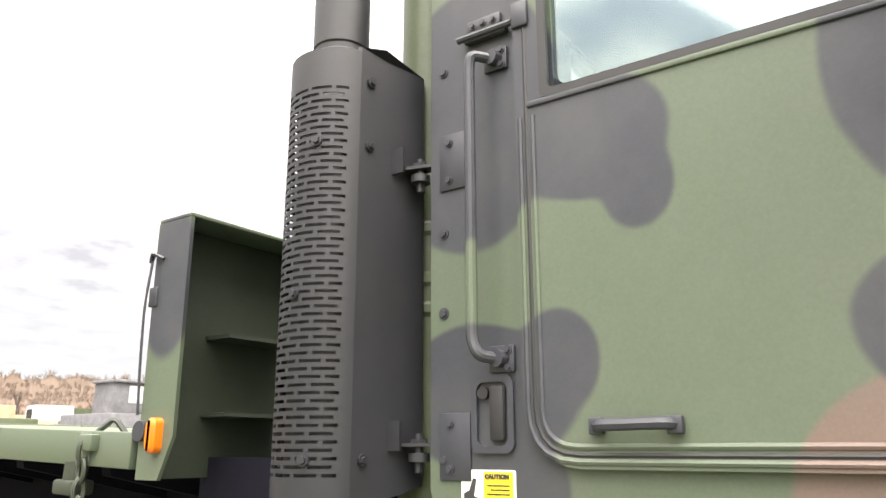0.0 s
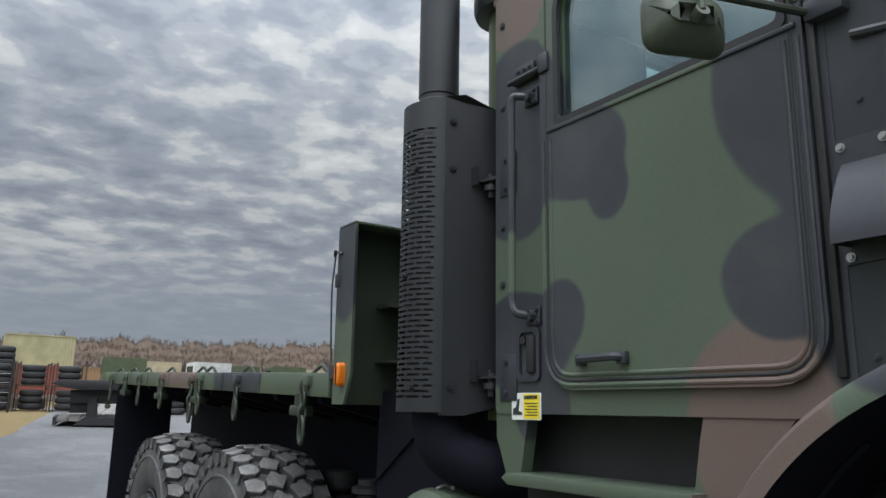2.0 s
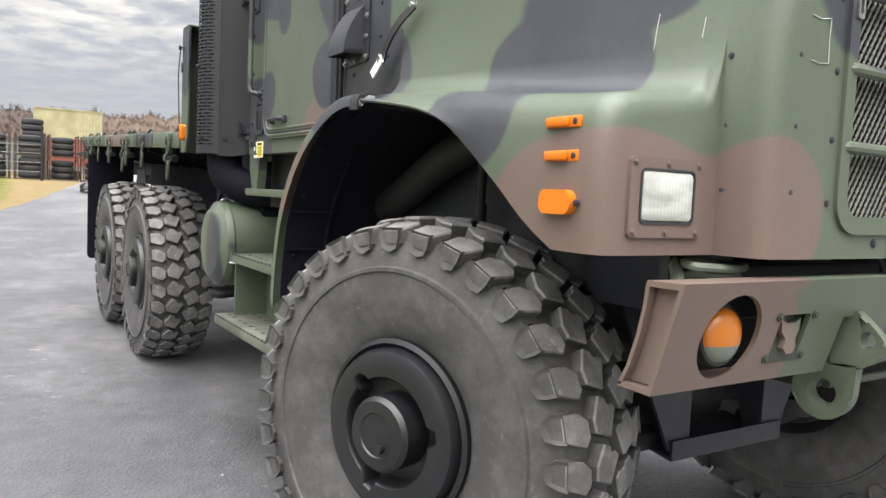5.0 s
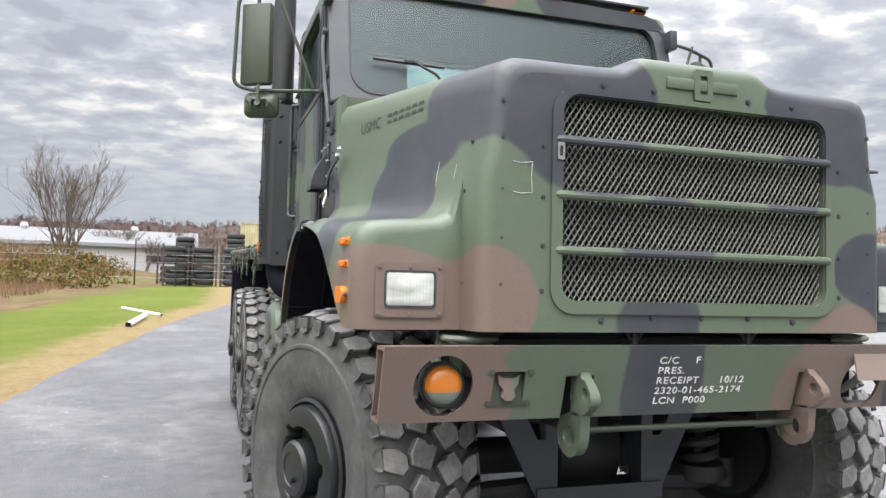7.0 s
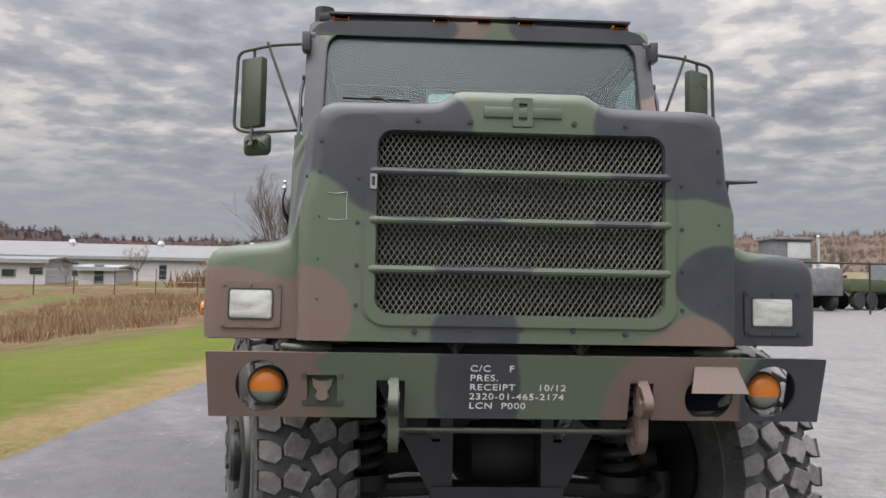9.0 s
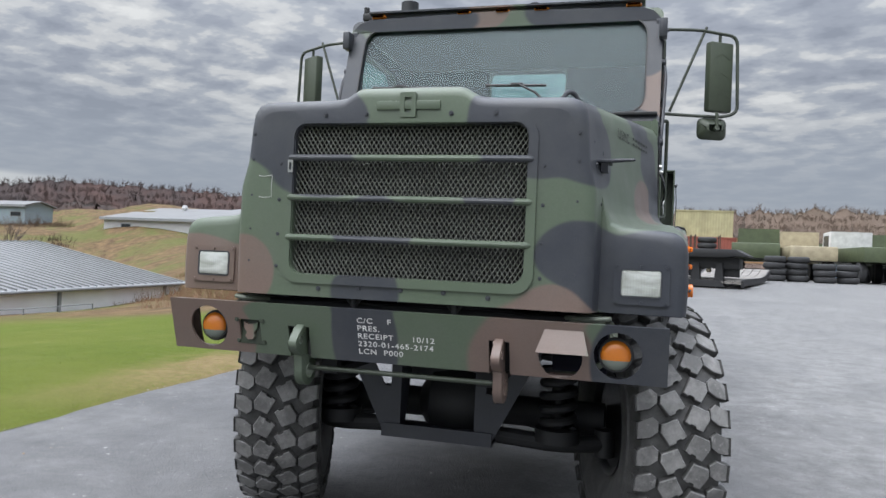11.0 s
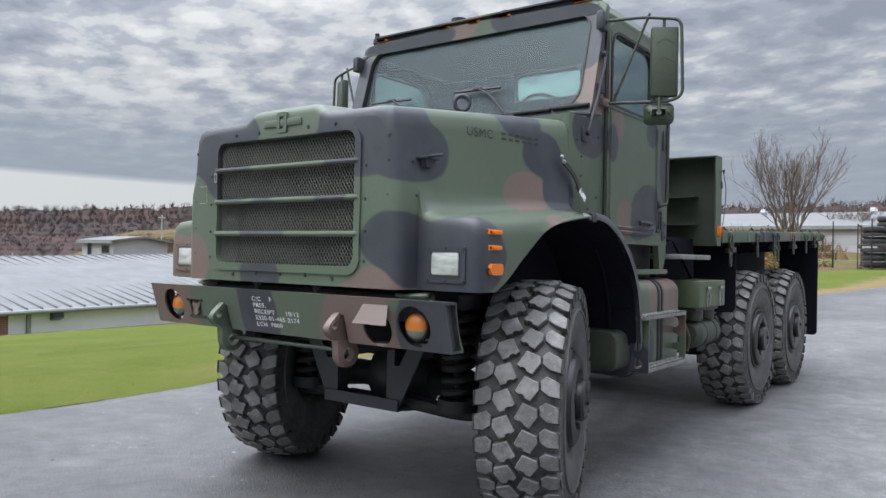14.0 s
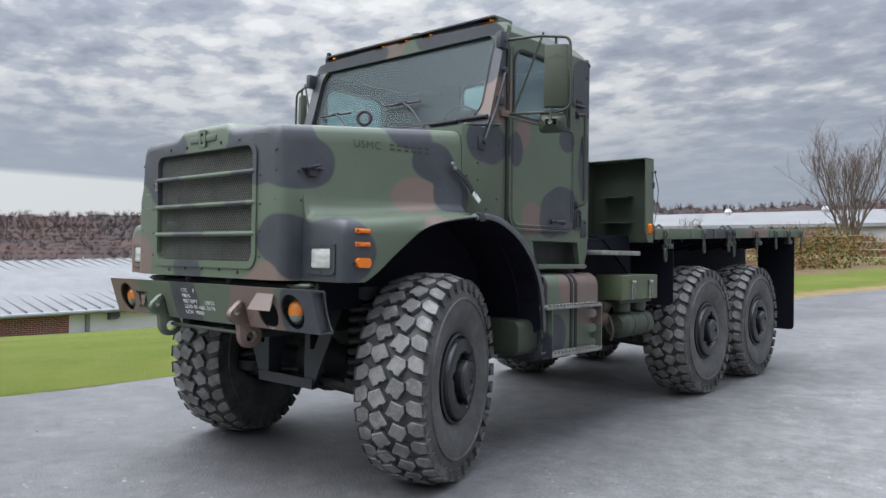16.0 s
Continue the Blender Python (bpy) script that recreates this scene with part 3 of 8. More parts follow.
# distance out from the paving edge, with the edge's own bend
bend = k.math("MULTIPLY", k.math("POWER", k.math("MAXIMUM", k.math("SUBTRACT", k.math("MINIMUM", sx.outputs[1], 28.0), 4.0), 0.0), 2.0), 0.0062)
bend = k.math("ADD", bend, k.math("MULTIPLY", k.math("MAXIMUM", k.math("SUBTRACT", sx.outputs[1], 28.0), 0.0), 0.18))
off = k.math("SUBTRACT", k.math("ADD", bend, -3.9), sx.outputs[0])
widen = k.math("MULTIPLY", k.math("MAXIMUM", k.math("SUBTRACT", sx.outputs[1], 27.0), 0.0), 0.14)
ragged = k.math("ADD", k.math("SUBTRACT", off, widen), k.math("MULTIPLY_ADD", k.noise(1.7, 5, 0.65), 2.0, -1.0))
verge = k.math("MULTIPLY", k.ramp(k.math("MULTIPLY", ragged, 0.25), (0.13, 1.0), (0.32, 0.0)), k.ramp(k.math("MULTIPLY", sx.outputs[1], 0.05), (0.10, 0.0), (0.24, 1.0)))
col = k.mix(verge, lawn, straw)
wild = k.math("MULTIPLY", k.ramp(k.math("MULTIPLY", k.math("ADD", off, k.math("MULTIPLY", k.noise(0.35, 3), 5.0)), 0.05), (0.42, 0.0), (0.50, 1.0)), k.ramp(k.math("MULTIPLY", sx.outputs[1], 0.02), (0.30, 0.0), (0.46, 1.0)))
col = k.mix(wild, col, brush)
k.bump(k.math("ADD", blades, k.math("MULTIPLY", clump, 2.0)), 0.7, 0.05)
grass_mat = k.done(col, 0.9, 0.0, 0.1)
sheet("ground", grass_mat, lambda x, y: land(x, y) - (0.06 if x > edge_x(min(y, 60)) + 0.1 else 0.0), "mown green lawn falling away into a dry brown field")

# two pavings: a dark smooth drive beside the lawn, and an older bleached yard
k = Nodes("worn_asphalt")
ax = k.n.new("ShaderNodeSeparateXYZ")
k.l.new(k.pos, ax.inputs[0])
stone = k.noise(70, 4, 0.65)
grit = k.n.new("ShaderNodeTexVoronoi")
grit.inputs["Scale"].default_value = 60
k.l.new(k.pos, grit.inputs["Vector"])
pits = k.noise(12, 7, 0.7)
cloudy = k.noise(0.33, 6, 0.6, distortion=0.8)
older = k.ramp(k.math("ADD", k.math("MULTIPLY", k.math("ADD", ax.outputs[0], 1.4), 0.20), k.math("MULTIPLY_ADD", cloudy, 0.7, -0.35)), (0.10, 0.0), (0.85, 1.0))
new_mix = k.mix(k.ramp(stone, (0.34, 0.0), (0.68, 1.0)), (0.044, 0.044, 0.046), (0.104, 0.104, 0.108))
old_mix = k.mix(k.ramp(stone, (0.34, 0.0), (0.68, 1.0)), (0.092, 0.090, 0.089), (0.200, 0.197, 0.194))
c = k.mix(older, new_mix, old_mix)
c = k.mix(k.ramp(grit.outputs["Distance"], (0.05, 0.40), (0.35, 0.0)), c, (0.155, 0.152, 0.150))
c = k.mix(k.ramp(pits, (0.34, 0.45), (0.46, 0.0)), c, (0.055, 0.055, 0.058))
dry = k.noise(0.55, 7, 0.62, distortion=0.9)
c = k.mix(k.ramp(dry, (0.47, 0.0), (0.70, 0.40)), c, (0.215, 0.211, 0.208))
damp = k.noise(0.7, 7, 0.64, stretch=(1, 0.45, 1), distortion=0.7)
wet = k.ramp(damp, (0.50, 0.0), (0.68, 0.55))
mottle = k.ramp(k.noise(4.5, 8, 0.72), (0.30, 0.62), (0.70, 1.38))
c = k.mix(1.0, c, mottle, "MULTIPLY")
c = k.mix(wet, c, (0.070, 0.070, 0.074))
chalk = k.ramp(k.noise(1.9, 10, 0.80, stretch=(1, 0.6, 1)), (0.63, 0.0), (0.72, 0.7))
c = k.mix(chalk, c, (0.44, 0.43, 0.41))
spatter = k.math("MULTIPLY", k.ramp(k.noise(15, 3, 0.6), (0.65, 0.0), (0.70, 0.85)), k.ramp(k.noise(0.55, 5, 0.6), (0.50, 0.0), (0.63, 1.0)))
c = k.mix(spatter, c, (0.50, 0.49, 0.46))
rust = k.ramp(k.noise(0.9, 8, 0.78), (0.70, 0.0), (0.77, 0.6))
c = k.mix(rust, c, (0.30, 0.21, 0.12))
k.bump(k.math("ADD", k.math("ADD", stone, k.math("MULTIPLY", pits, 1.4)), k.math("MULTIPLY", grit.outputs["Distance"], 0.6)), 0.55, 0.010)
asphalt = k.done(c, k.math("SUBTRACT", 0.56, k.math("MULTIPLY", wet, 0.14)), 0.0, 0.50)
bm = bmesh.new()
ys = [-40 + i for i in range(30)] + [-10 + 0.25 * i for i in range(280)] + [60 + 3 * i for i in range(20)]
xs = [0, 0.06, 0.3, 1, 2, 4, 8, 14, 22, 34, 60]
rows = [[bm.verts.new((edge_x(min(y, 60)) + 0.05 * noise.noise((y * 2.3, 5, 0)) + u, y, road_z(y) + (0.0 if u else -0.05))) for u in xs] for y in ys]
for u, v in zip(rows, rows[1:]):
    for a in range(len(xs) - 1):
        bm.faces.new((u[a], u[a + 1], v[a + 1], v[a]))
single("road", bm, asphalt, "worn grey asphalt drive with damp stains and chalky scuffs", "road", kind="structure", angle=180)
# ---- the truck ----
truck = thing("military_truck", "camouflaged six-wheeled military flatbed truck parked on worn asphalt", "truck")
AXLES = (0.94, 5.06, 6.62)
R_TYRE, W_TYRE, TRACK = 0.675, 0.42, 1.035


def tyre_mesh():
    bm = bmesh.new()
    h = W_TYRE / 2
    prof = [(0.27, h - 0.06), (0.30, h - 0.03), (0.36, h - 0.005), (0.44, h + 0.012), (0.50, h + 0.010), (0.503, h + 0.016), (0.515, h + 0.016), (0.52, h + 0.006), (0.57, h - 0.004), (0.61, h - 0.02), (0.626, h - 0.05), (0.634, h - 0.10), (0.637, 0.0)]
    prof = prof + [(r, -a) for r, a in prof[-2::-1]]
    lathe(bm, prof, axis="x", seg=96)
    return put_mesh("tyre", bm, rubber, 30)


TREADS = 32


def tread_mesh(name, side, shoulder):
    """One tread block at the top of the wheel: leaning pentagon in the middle rows, lug with its side biter at the shoulder."""
    bm = bmesh.new()
    h = W_TYRE / 2
    pitch = 2 * math.pi * 0.66 / TREADS

    def wrap(a, s_, r, skew):
        ang = (s_ + skew * max(0.0, abs(a) - 0.01)) / 0.66
        return bm.verts.new((a, r * math.cos(ang), r * math.sin(ang)))

    def block(pts, top, foot, skew):
        ca = sum(p[0] for p in pts) / len(pts)
        cs = sum(p[1] for p in pts) / len(pts)
        rings = []
        for share, drop in ((1.0, None), (0.985, 0.006), (0.915, 0.0)):
            ring = []
            for a, s_ in pts:
                u, v = ca + (a - ca) * share, cs + (s_ - cs) * share
                ring.append(wrap(u, v, foot if drop is None else top(u) - drop, skew))
            rings.append(ring)
        n = len(pts)
        for (lo, hi), worn in (((rings[0], rings[1]), 0), ((rings[1], rings[2]), 2)):
            for i in range(n):
                j = (i + 1) % n
                bm.faces.new((lo[i], lo[j], hi[j], hi[i])).material_index = worn
        bm.faces.new(rings[2]).material_index = 1

    if not shoulder:
        p = [(-0.046, -0.040), (0.030, -0.052), (0.052, -0.020), (0.046, 0.046), (0.014, 0.050), (0.007, 0.041), (-0.016, 0.041), (-0.023, 0.050), (-0.046, 0.046)]
        block([(side * (0.060 + 1.02 * (0.87 * a - 0.49 * s_)), 1.02 * (0.49 * a + 0.87 * s_)) for a, s_ in p], lambda a: R_TYRE - 0.9 * max(0.0, abs(a) - 0.05) ** 2, 0.62, 0.0)
    else:
        q = [(0.120, -0.12), (0.148, -0.37), (h + 0.006, -0.34), (h + 0.006, 0.29), (0.160, 0.36), (0.122, 0.24)]
        block([(side * a, s_ * pitch) for a, s_ in q], lambda a: R_TYRE - 0.018 - 0.35 * max(0, abs(a) - 0.15), 0.59, 0.34)
        tongue = [(-0.36, 0.640), (-0.36, 0.606), (-0.30, 0.574), (-0.05, 0.563), (0.18, 0.574), (0.30, 0.606), (0.30, 0.640)]

        def tip(s_, r, out_):
            ang = (s_ * pitch + 0.34 * (h - 0.004)) / 0.66
            return bm.verts.new((side * out_, r * math.cos(ang), r * math.sin(ang)))

        low_ = [tip(s_, r, h - 0.020) for s_, r in tongue]
        top_ = [tip(s_, r, h + 0.012) for s_, r in tongue]
        dish = [tip(-0.05 + (s_ + 0.05) * 0.62, 0.612 + (r - 0.612) * 0.62, h + 0.003) for s_, r in tongue]
        for i in range(len(tongue) - 1):
            bm.faces.new((low_[i], low_[i + 1], top_[i + 1], top_[i]))
        for i in range(len(tongue)):
            j = (i + 1) % len(tongue)
            bm.faces.new((top_[i], top_[j], dish[j], dish[i]))
        bm.faces.new(dish)
    me = put_mesh(name, bm, rubber, 30)
    me.materials.append(tread_rubber)
    me.materials.append(edge_rubber)
    return me


def rim_mesh():
    """Dished steel wheel; outside is +x."""
    bm = bmesh.new()
    o = W_TYRE / 2
    lathe(bm, [(0.285, o - 0.05), (0.290, o - 0.02), (0.275, o - 0.012), (0.262, o - 0.03), (0.255, o - 0.10), (0.235, o - 0.13), (0.12, o - 0.135), (0.0, o - 0.135)], seg=64)
    lathe(bm, [(0.26, -o + 0.06), (0.285, -o + 0.03), (0.25, -o + 0.05), (0.20, -o + 0.12), (0.0, -o + 0.14)], seg=40)
    for i in range(10):
        t = 2 * math.pi * i / 10
        bolt(bm, (o - 0.13, 0.195 * math.cos(t), 0.195 * math.sin(t)), (1, 0, 0), 0.016, 0.03)
    return put_mesh("rim", bm, wheel_black, 30)


def guard_mesh():
    """The raised ring bolted round the hub, open in three places."""
    bm = bmesh.new()
    o = W_TYRE / 2
    prof = [(0.162, o - 0.06), (0.166, o + 0.012), (0.175, o + 0.022), (0.225, o + 0.022), (0.252, o + 0.012), (0.262, o - 0.01), (0.262, o - 0.10), (0.162, o - 0.10)]
    n = 84
    rows = []
    for i in range(n):
        t = 2 * math.pi * i / n
        near = min(abs((t - g + math.pi) % (2 * math.pi) - math.pi) for g in (0.5, 2.6, 4.7))
        cut = smooth(0.10, 0.17, near)
        rows.append([((r if r > 0.20 else r + (1 - cut) * 0.032), a, t) for r, a in prof])
    vs = [[bm.verts.new((a, r * math.cos(t), r * math.sin(t))) for r, a, t in row] for row in rows]
    for i in range(n):
        u, v = vs[i], vs[(i + 1) % n]
        for q in range(len(prof)):
            w = (q + 1) % len(prof)
            bm.faces.new((u[q], u[w], v[w], v[q]))
    return put_mesh("hub_guard", bm, wheel_black, 40)


def hub_mesh():
    bm = bmesh.new()
    o = W_TYRE / 2
    lathe(bm, [(0.152, o - 0.13), (0.152, o - 0.105), (0.121, o - 0.10), (0.118, o + 0.045), (0.106, o + 0.060), (0.070, o + 0.063), (0.066, o + 0.058), (0.0, o + 0.060)], seg=40)
    cyl(bm, (o + 0.06, 0.03, -0.03), (o + 0.074, 0.03, -0.03), 0.014, seg=12)
    for i in range(8):
        t = 2 * math.pi * (i + 0.5) / 8
        bolt(bm, (o - 0.105, 0.137 * math.cos(t), 0.137 * math.sin(t)), (1, 0, 0), 0.010, 0.012)
    return put_mesh("hub", bm, wheel_black, 30)


TYRE, RIM, GUARD, HUB = tyre_mesh(), rim_mesh(), guard_mesh(), hub_mesh()
BLOCKS = {sd: tread_mesh("tread_block", sd, False) for sd in (1, -1)}
LUGS = {sd: tread_mesh("shoulder_lug", sd, True) for sd in (1, -1)}
STEER = 19.0
for i, y in enumerate(AXLES):
    for side in (1, -1):
        wheel = new("wheel", RIM)
        turn_z = (STEER if i == 0 else 0.0)
        wheel.matrix_basis = pose(side * TRACK, y, R_TYRE - 0.012 + road_z(y), 37 * i + 20 * side, 0, turn_z + (0 if side > 0 else 180))
        wheel.parent = truck
        wheel["label"] = "black steel wheel with a chunky all-terrain tyre"
        for nm, me in (("tyre", TYRE), ("hub_guard", GUARD), ("hub", HUB)):
            ob = new(nm, me)
            ob.parent = wheel
        for row, sd in enumerate((1, -1)):
            for q in range(TREADS):
                turn_q = (q + 0.5 * row) * 360 / TREADS
                for me, shift in ((BLOCKS[sd], 0.0), (LUGS[sd], 180 / TREADS)):
                    ob = new("tread_block", me)
                    ob.matrix_basis = pose(0, 0, 0, turn_q + shift, 0, 0)
                    ob.parent = wheel

# --- frame, axles, springs ---
for sx_ in (1, -1):
    bm = bmesh.new()
    ring_plate(bm, rrect(0.0, 8.3, 0.93, 1.18, 0.01, 1), rrect(0.05, 8.2, 0.96, 1.15, 0.01, 1), "x", sx_ * 0.42, sx_ * 0.34)
    box(bm, sx_ * 0.40, sx_ * 0.41, 0.02, 8.25, 0.94, 1.17)
    part("frame_rail", bm, dark, truck)
for y in AXLES:
    bm = bmesh.new()
    cyl(bm, (-0.85, y, 0.66), (0.85, y, 0.66), 0.085, seg=16)
    lathe(bm, [(0.09, -0.24), (0.21, -0.15), (0.24, 0.0), (0.21, 0.15), (0.09, 0.24)], (0.05, y, 0.68), "x", 20)
    part("axle", bm, dark, truck)
for sx_ in (1, -1):
    for y in AXLES:
        bm = bmesh.new()
        x0 = sx_ * 0.62
        pts = []
        ys0 = y - 0.22
        for i in range(8 * 14 + 1):
            t = 2 * math.pi * i / 14
            pts.append((x0 + 0.080 * math.cos(t), ys0 + 0.080 * math.sin(t), 0.62 + 0.070 * i / 14))
        tube(bm, pts, 0.024, 8)
        cyl(bm, (x0, ys0, 0.56), (x0, ys0, 0.63), 0.12, seg=18)
        cyl(bm, (x0, ys0, 1.16), (x0, ys0, 1.24), 0.12, seg=18)
        cyl(bm, (x0, ys0, 0.60), (x0, ys0, 1.20), 0.035, seg=12)
        part("coil_spring", bm, dark, truck)
        bm = bmesh.new()
        tube(bm, [(sx_ * 0.86, y - 0.10, 0.545), (sx_ * 0.62, y - 0.22, 0.545), (sx_ * 0.27, y - 0.26, 0.575)], 0.045, 10, 0.08)
        tube(bm, [(sx_ * 0.86, y - 0.02, 0.545), (sx_ * 0.30, y + 0.16, 0.60)], 0.040, 10)
        cyl(bm, (sx_ * 0.86, y - 0.10, 0.48), (sx_ * 0.86, y - 0.10, 0.62), 0.055, seg=12)
        part("lower_control_arm", bm, dark, truck)
bm = bmesh.new()
box(bm, -0.36, 0.36, 0.82, 2.7, 0.80, 1.60, 0.06)
cyl(bm, (0, 1.05, 0.80), (0, 2.6, 0.80), 0.16, seg=18)
part("engine", bm, dark, truck)
# --- bumper ---
def polar_loop(u, v, r):
    return [(u + r * math.cos(radians(q * 90 + 15 * i)), v + r * math.sin(radians(q * 90 + 15 * i))) for q in range(4) for i in range(7)]


def bumper_face(z):
    return -0.165 + 0.30 * (1.255 - z)


bm = bmesh.new()
# front wall: panels round each opening
cells = [(-1.155, -0.83, ("round", -0.955, 1.128, 0.098)), (-0.83, -0.63, ("rect", -0.790, -0.680, 1.066, 1.172)), (-0.63, -0.57, None), (-0.57, -0.40, ("slot", -0.535, -0.43, 1.0, 1.155)), (-0.40, 0.38, None), (0.38, 0.53, ("slot", 0.415, 0.505, 1.0, 1.155)), (0.53, 0.60, None), (0.60, 0.84, ("round", 0.72, 1.105, 0.092)), (0.84, 1.155, ("round", 0.955, 1.128, 0.098))]
Z0, Z1 = 1.012, 1.255
for x0, x1, hole in cells:
    f = lambda u, v: bumper_face(v)
    g = lambda u, v: bumper_face(v) + 0.012
    if hole is None:
        lo = [(x0, Z0), (x1, Z0), (x1, Z1), (x0, Z1)]
        a = [bm.verts.new((u, f(u, v), v)) for u, v in lo]
        b = [bm.verts.new((u, g(u, v), v)) for u, v in lo]
        bm.faces.new(a), bm.faces.new(b)
        for i in range(4):
            bm.faces.new((a[i], a[(i + 1) % 4], b[(i + 1) % 4], b[i]))
    elif hole[0] == "round":
        ring_plate(bm, rrect(x0, x1, Z0, Z1, 0.0005, 6), polar_loop(hole[1], hole[2], hole[3]), "y", f, g)
    elif hole[0] == "rect":
        ring_plate(bm, rrect(x0, x1, Z0, Z1, 0.0005, 2), rrect(hole[1], hole[2], hole[3], hole[4], 0.006, 2), "y", f, g)
    else:
        for bx0, bx1, bz0, bz1 in ((x0, hole[1], Z0, Z1), (hole[2], x1, Z0, Z1), (hole[1], hole[2], hole[4], Z1)):
            lo = [(bx0, bz0), (bx1, bz0), (bx1, bz1), (bx0, bz1)]
            a = [bm.verts.new((u, f(u, v), v)) for u, v in lo]
            b = [bm.verts.new((u, g(u, v), v)) for u, v in lo]
            bm.faces.new(a), bm.faces.new(b)
            for i in range(4):
                bm.faces.new((a[i], a[(i + 1) % 4], b[(i + 1) % 4], b[i]))
# top and bottom flanges and end plates
prism(bm, [(bumper_face(Z1), Z1), (bumper_face(Z1) + 0.10, Z1 - 0.004), (bumper_face(Z1) + 0.10, Z1 - 0.016), (bumper_face(Z1) + 0.006, Z1 - 0.014)], "x", -1.155, 1.155)
for x0, x1 in ((-1.155, -0.535), (-0.43, 0.415), (0.505, 1.155)):
    prism(bm, [(bumper_face(Z0), Z0), (bumper_face(Z0) + 0.08, Z0 + 0.002), (bumper_face(Z0) + 0.08, Z0 + 0.014), (bumper_face(Z0) + 0.006, Z0 + 0.013)], "x", x0, x1)
# the ends are closed a little way in
for x0, x1 in ((-1.132, -1.120), (1.120, 1.132)):
    prism(bm, [(bumper_face(Z1) + 0.014, Z1 - 0.018), (bumper_face(Z1) + 0.088, Z1 - 0.018), (bumper_face(1.13) + 0.074, 1.13), (bumper_face(Z0) + 0.082, Z0 + 0.016), (bumper_face(Z0) + 0.014, Z0 + 0.016)], "x", x0, x1)
# the open ends show a curved inner web
for x0, x1 in ((-1.155, -1.056), (1.056, 1.155)):
    inner_line = [(bumper_face(Z1) + 0.092, Z1 - 0.010), (bumper_face(1.20) + 0.080, 1.20), (bumper_face(1.13) + 0.074, 1.13), (bumper_face(1.06) + 0.076, 1.06), (bumper_face(Z0) + 0.084, Z0 + 0.006)]
    prism(bm, inner_line + [(y + 0.010, z) for y, z in reversed(inner_line)], "x", x0, x1)
    prism(bm, [(bumper_face(Z0) + 0.081, Z0 + 0.001), (bumper_face(Z0) + 0.092, Z0 + 0.002), (bumper_face(Z0) + 0.092, Z0 + 0.013), (bumper_face(Z0) + 0.081, Z0 + 0.013)], "x", x0, x1)
bmesh.ops.remove_doubles(bm, verts=bm.verts, dist=0.001)
bumper = part("bumper", bm, paint, truck, "camouflaged steel front bumper with stencilled white lettering", 30)
# --- hood with its fenders, one moulding ---
def lerp_table(table, v):
    if v <= table[0][0]:
        return table[0][1]
    for (a, p), (b, q) in zip(table, table[1:]):
        if v <= b:
            return p + (q - p) * (v - a) / (b - a)
    return table[-1][1]


def flow(pts, n):
    """A smooth line through the given points, n steps to each stretch."""
    out = []
    for i in range(len(pts) - 1):
        a, b, c, d = (Vector(pts[max(0, min(len(pts) - 1, i + q))]) for q in (-1, 0, 1, 2))
        for j in range(n):
            t = j / n
            out.append(tuple(0.5 * (2 * b + (c - a) * t + (2 * a - 5 * b + 4 * c - d) * t * t + (3 * b - a - 3 * c + d) * t ** 3)))
    return out + [tuple(pts[-1])]


ARCH = flow([(0.165, 1.295), (0.27, 1.355), (0.4, 1.455), (0.6, 1.590), (0.75, 1.645), (0.91, 1.675), (1.1, 1.700), (1.27, 1.715)], 4)


def hood_top(y):
    return 2.262 + 0.078 * (y + 0.1)


def hood_wide(y):
    return 0.800 + 0.223 * (y + 0.05)


def hood_low(y):
    return 0.844 + 0.197 * (y + 0.05)


def upper_half(y, inset=0.0):
    zc, w, wl = hood_top(y) - inset, hood_wide(y) - inset, hood_low(y) - inset
    zs = zc - 0.052
    return [(0, zc), (0.12, zc), (0.225, zc), (0.25, zc - 0.005), (0.28, zc - 0.022), (0.31, zc - 0.042), (0.34, zs + 0.004), (0.40, zs), (0.55, zs - 0.002), (w - 0.13, zs - 0.002), (w - 0.070, zs - 0.006), (w - 0.032, zs - 0.022), (w - 0.009, zs - 0.058), (w, zs - 0.120), (w + 0.3 * (wl - w), zs - 0.28), (wl, 1.80)]


def full_half(y):
    up_ = upper_half(y)
    wl = hood_low(y)
    r = 0.05
    d = max(0.0, 0.012 + r - y)
    inset = r - math.sqrt(max(0.0, r * r - d * d)) if d > 0 else 0.0
    xo = 1.222 + 0.012 * smooth(0.1, 0.6, y) - inset
    zf = 1.662 + 0.075 * smooth(0.0, 1.1, y) - inset
    zb = lerp_table(ARCH, y)
    g = xo - wl
    pts = [(wl + 0.03 * g, max(1.745, zf + 0.05)), (wl + 0.10 * g, zf + 0.030), (wl + 0.22 * g, zf + 0.010), (wl + 0.40 * g, zf + 0.002), (wl + 0.65 * g, zf - 0.004), (xo - 0.055, zf - 0.014), (xo - 0.025, zf - 0.034), (xo - 0.008, zf - 0.062), (xo, zf - 0.10)]
    pts = [(x, max(z, zb + 0.012)) for x, z in pts]
    zl = pts[-1][1]
    return up_ + pts + [(xo + 0.004, zl + (zb - zl) * 0.5), (xo, zb), (xo - 0.022, zb + 0.004)]


def both(half, y):
    return [(-x, y, z) for x, z in reversed(half)] + [(x, y, z) for x, z in half[1:]]


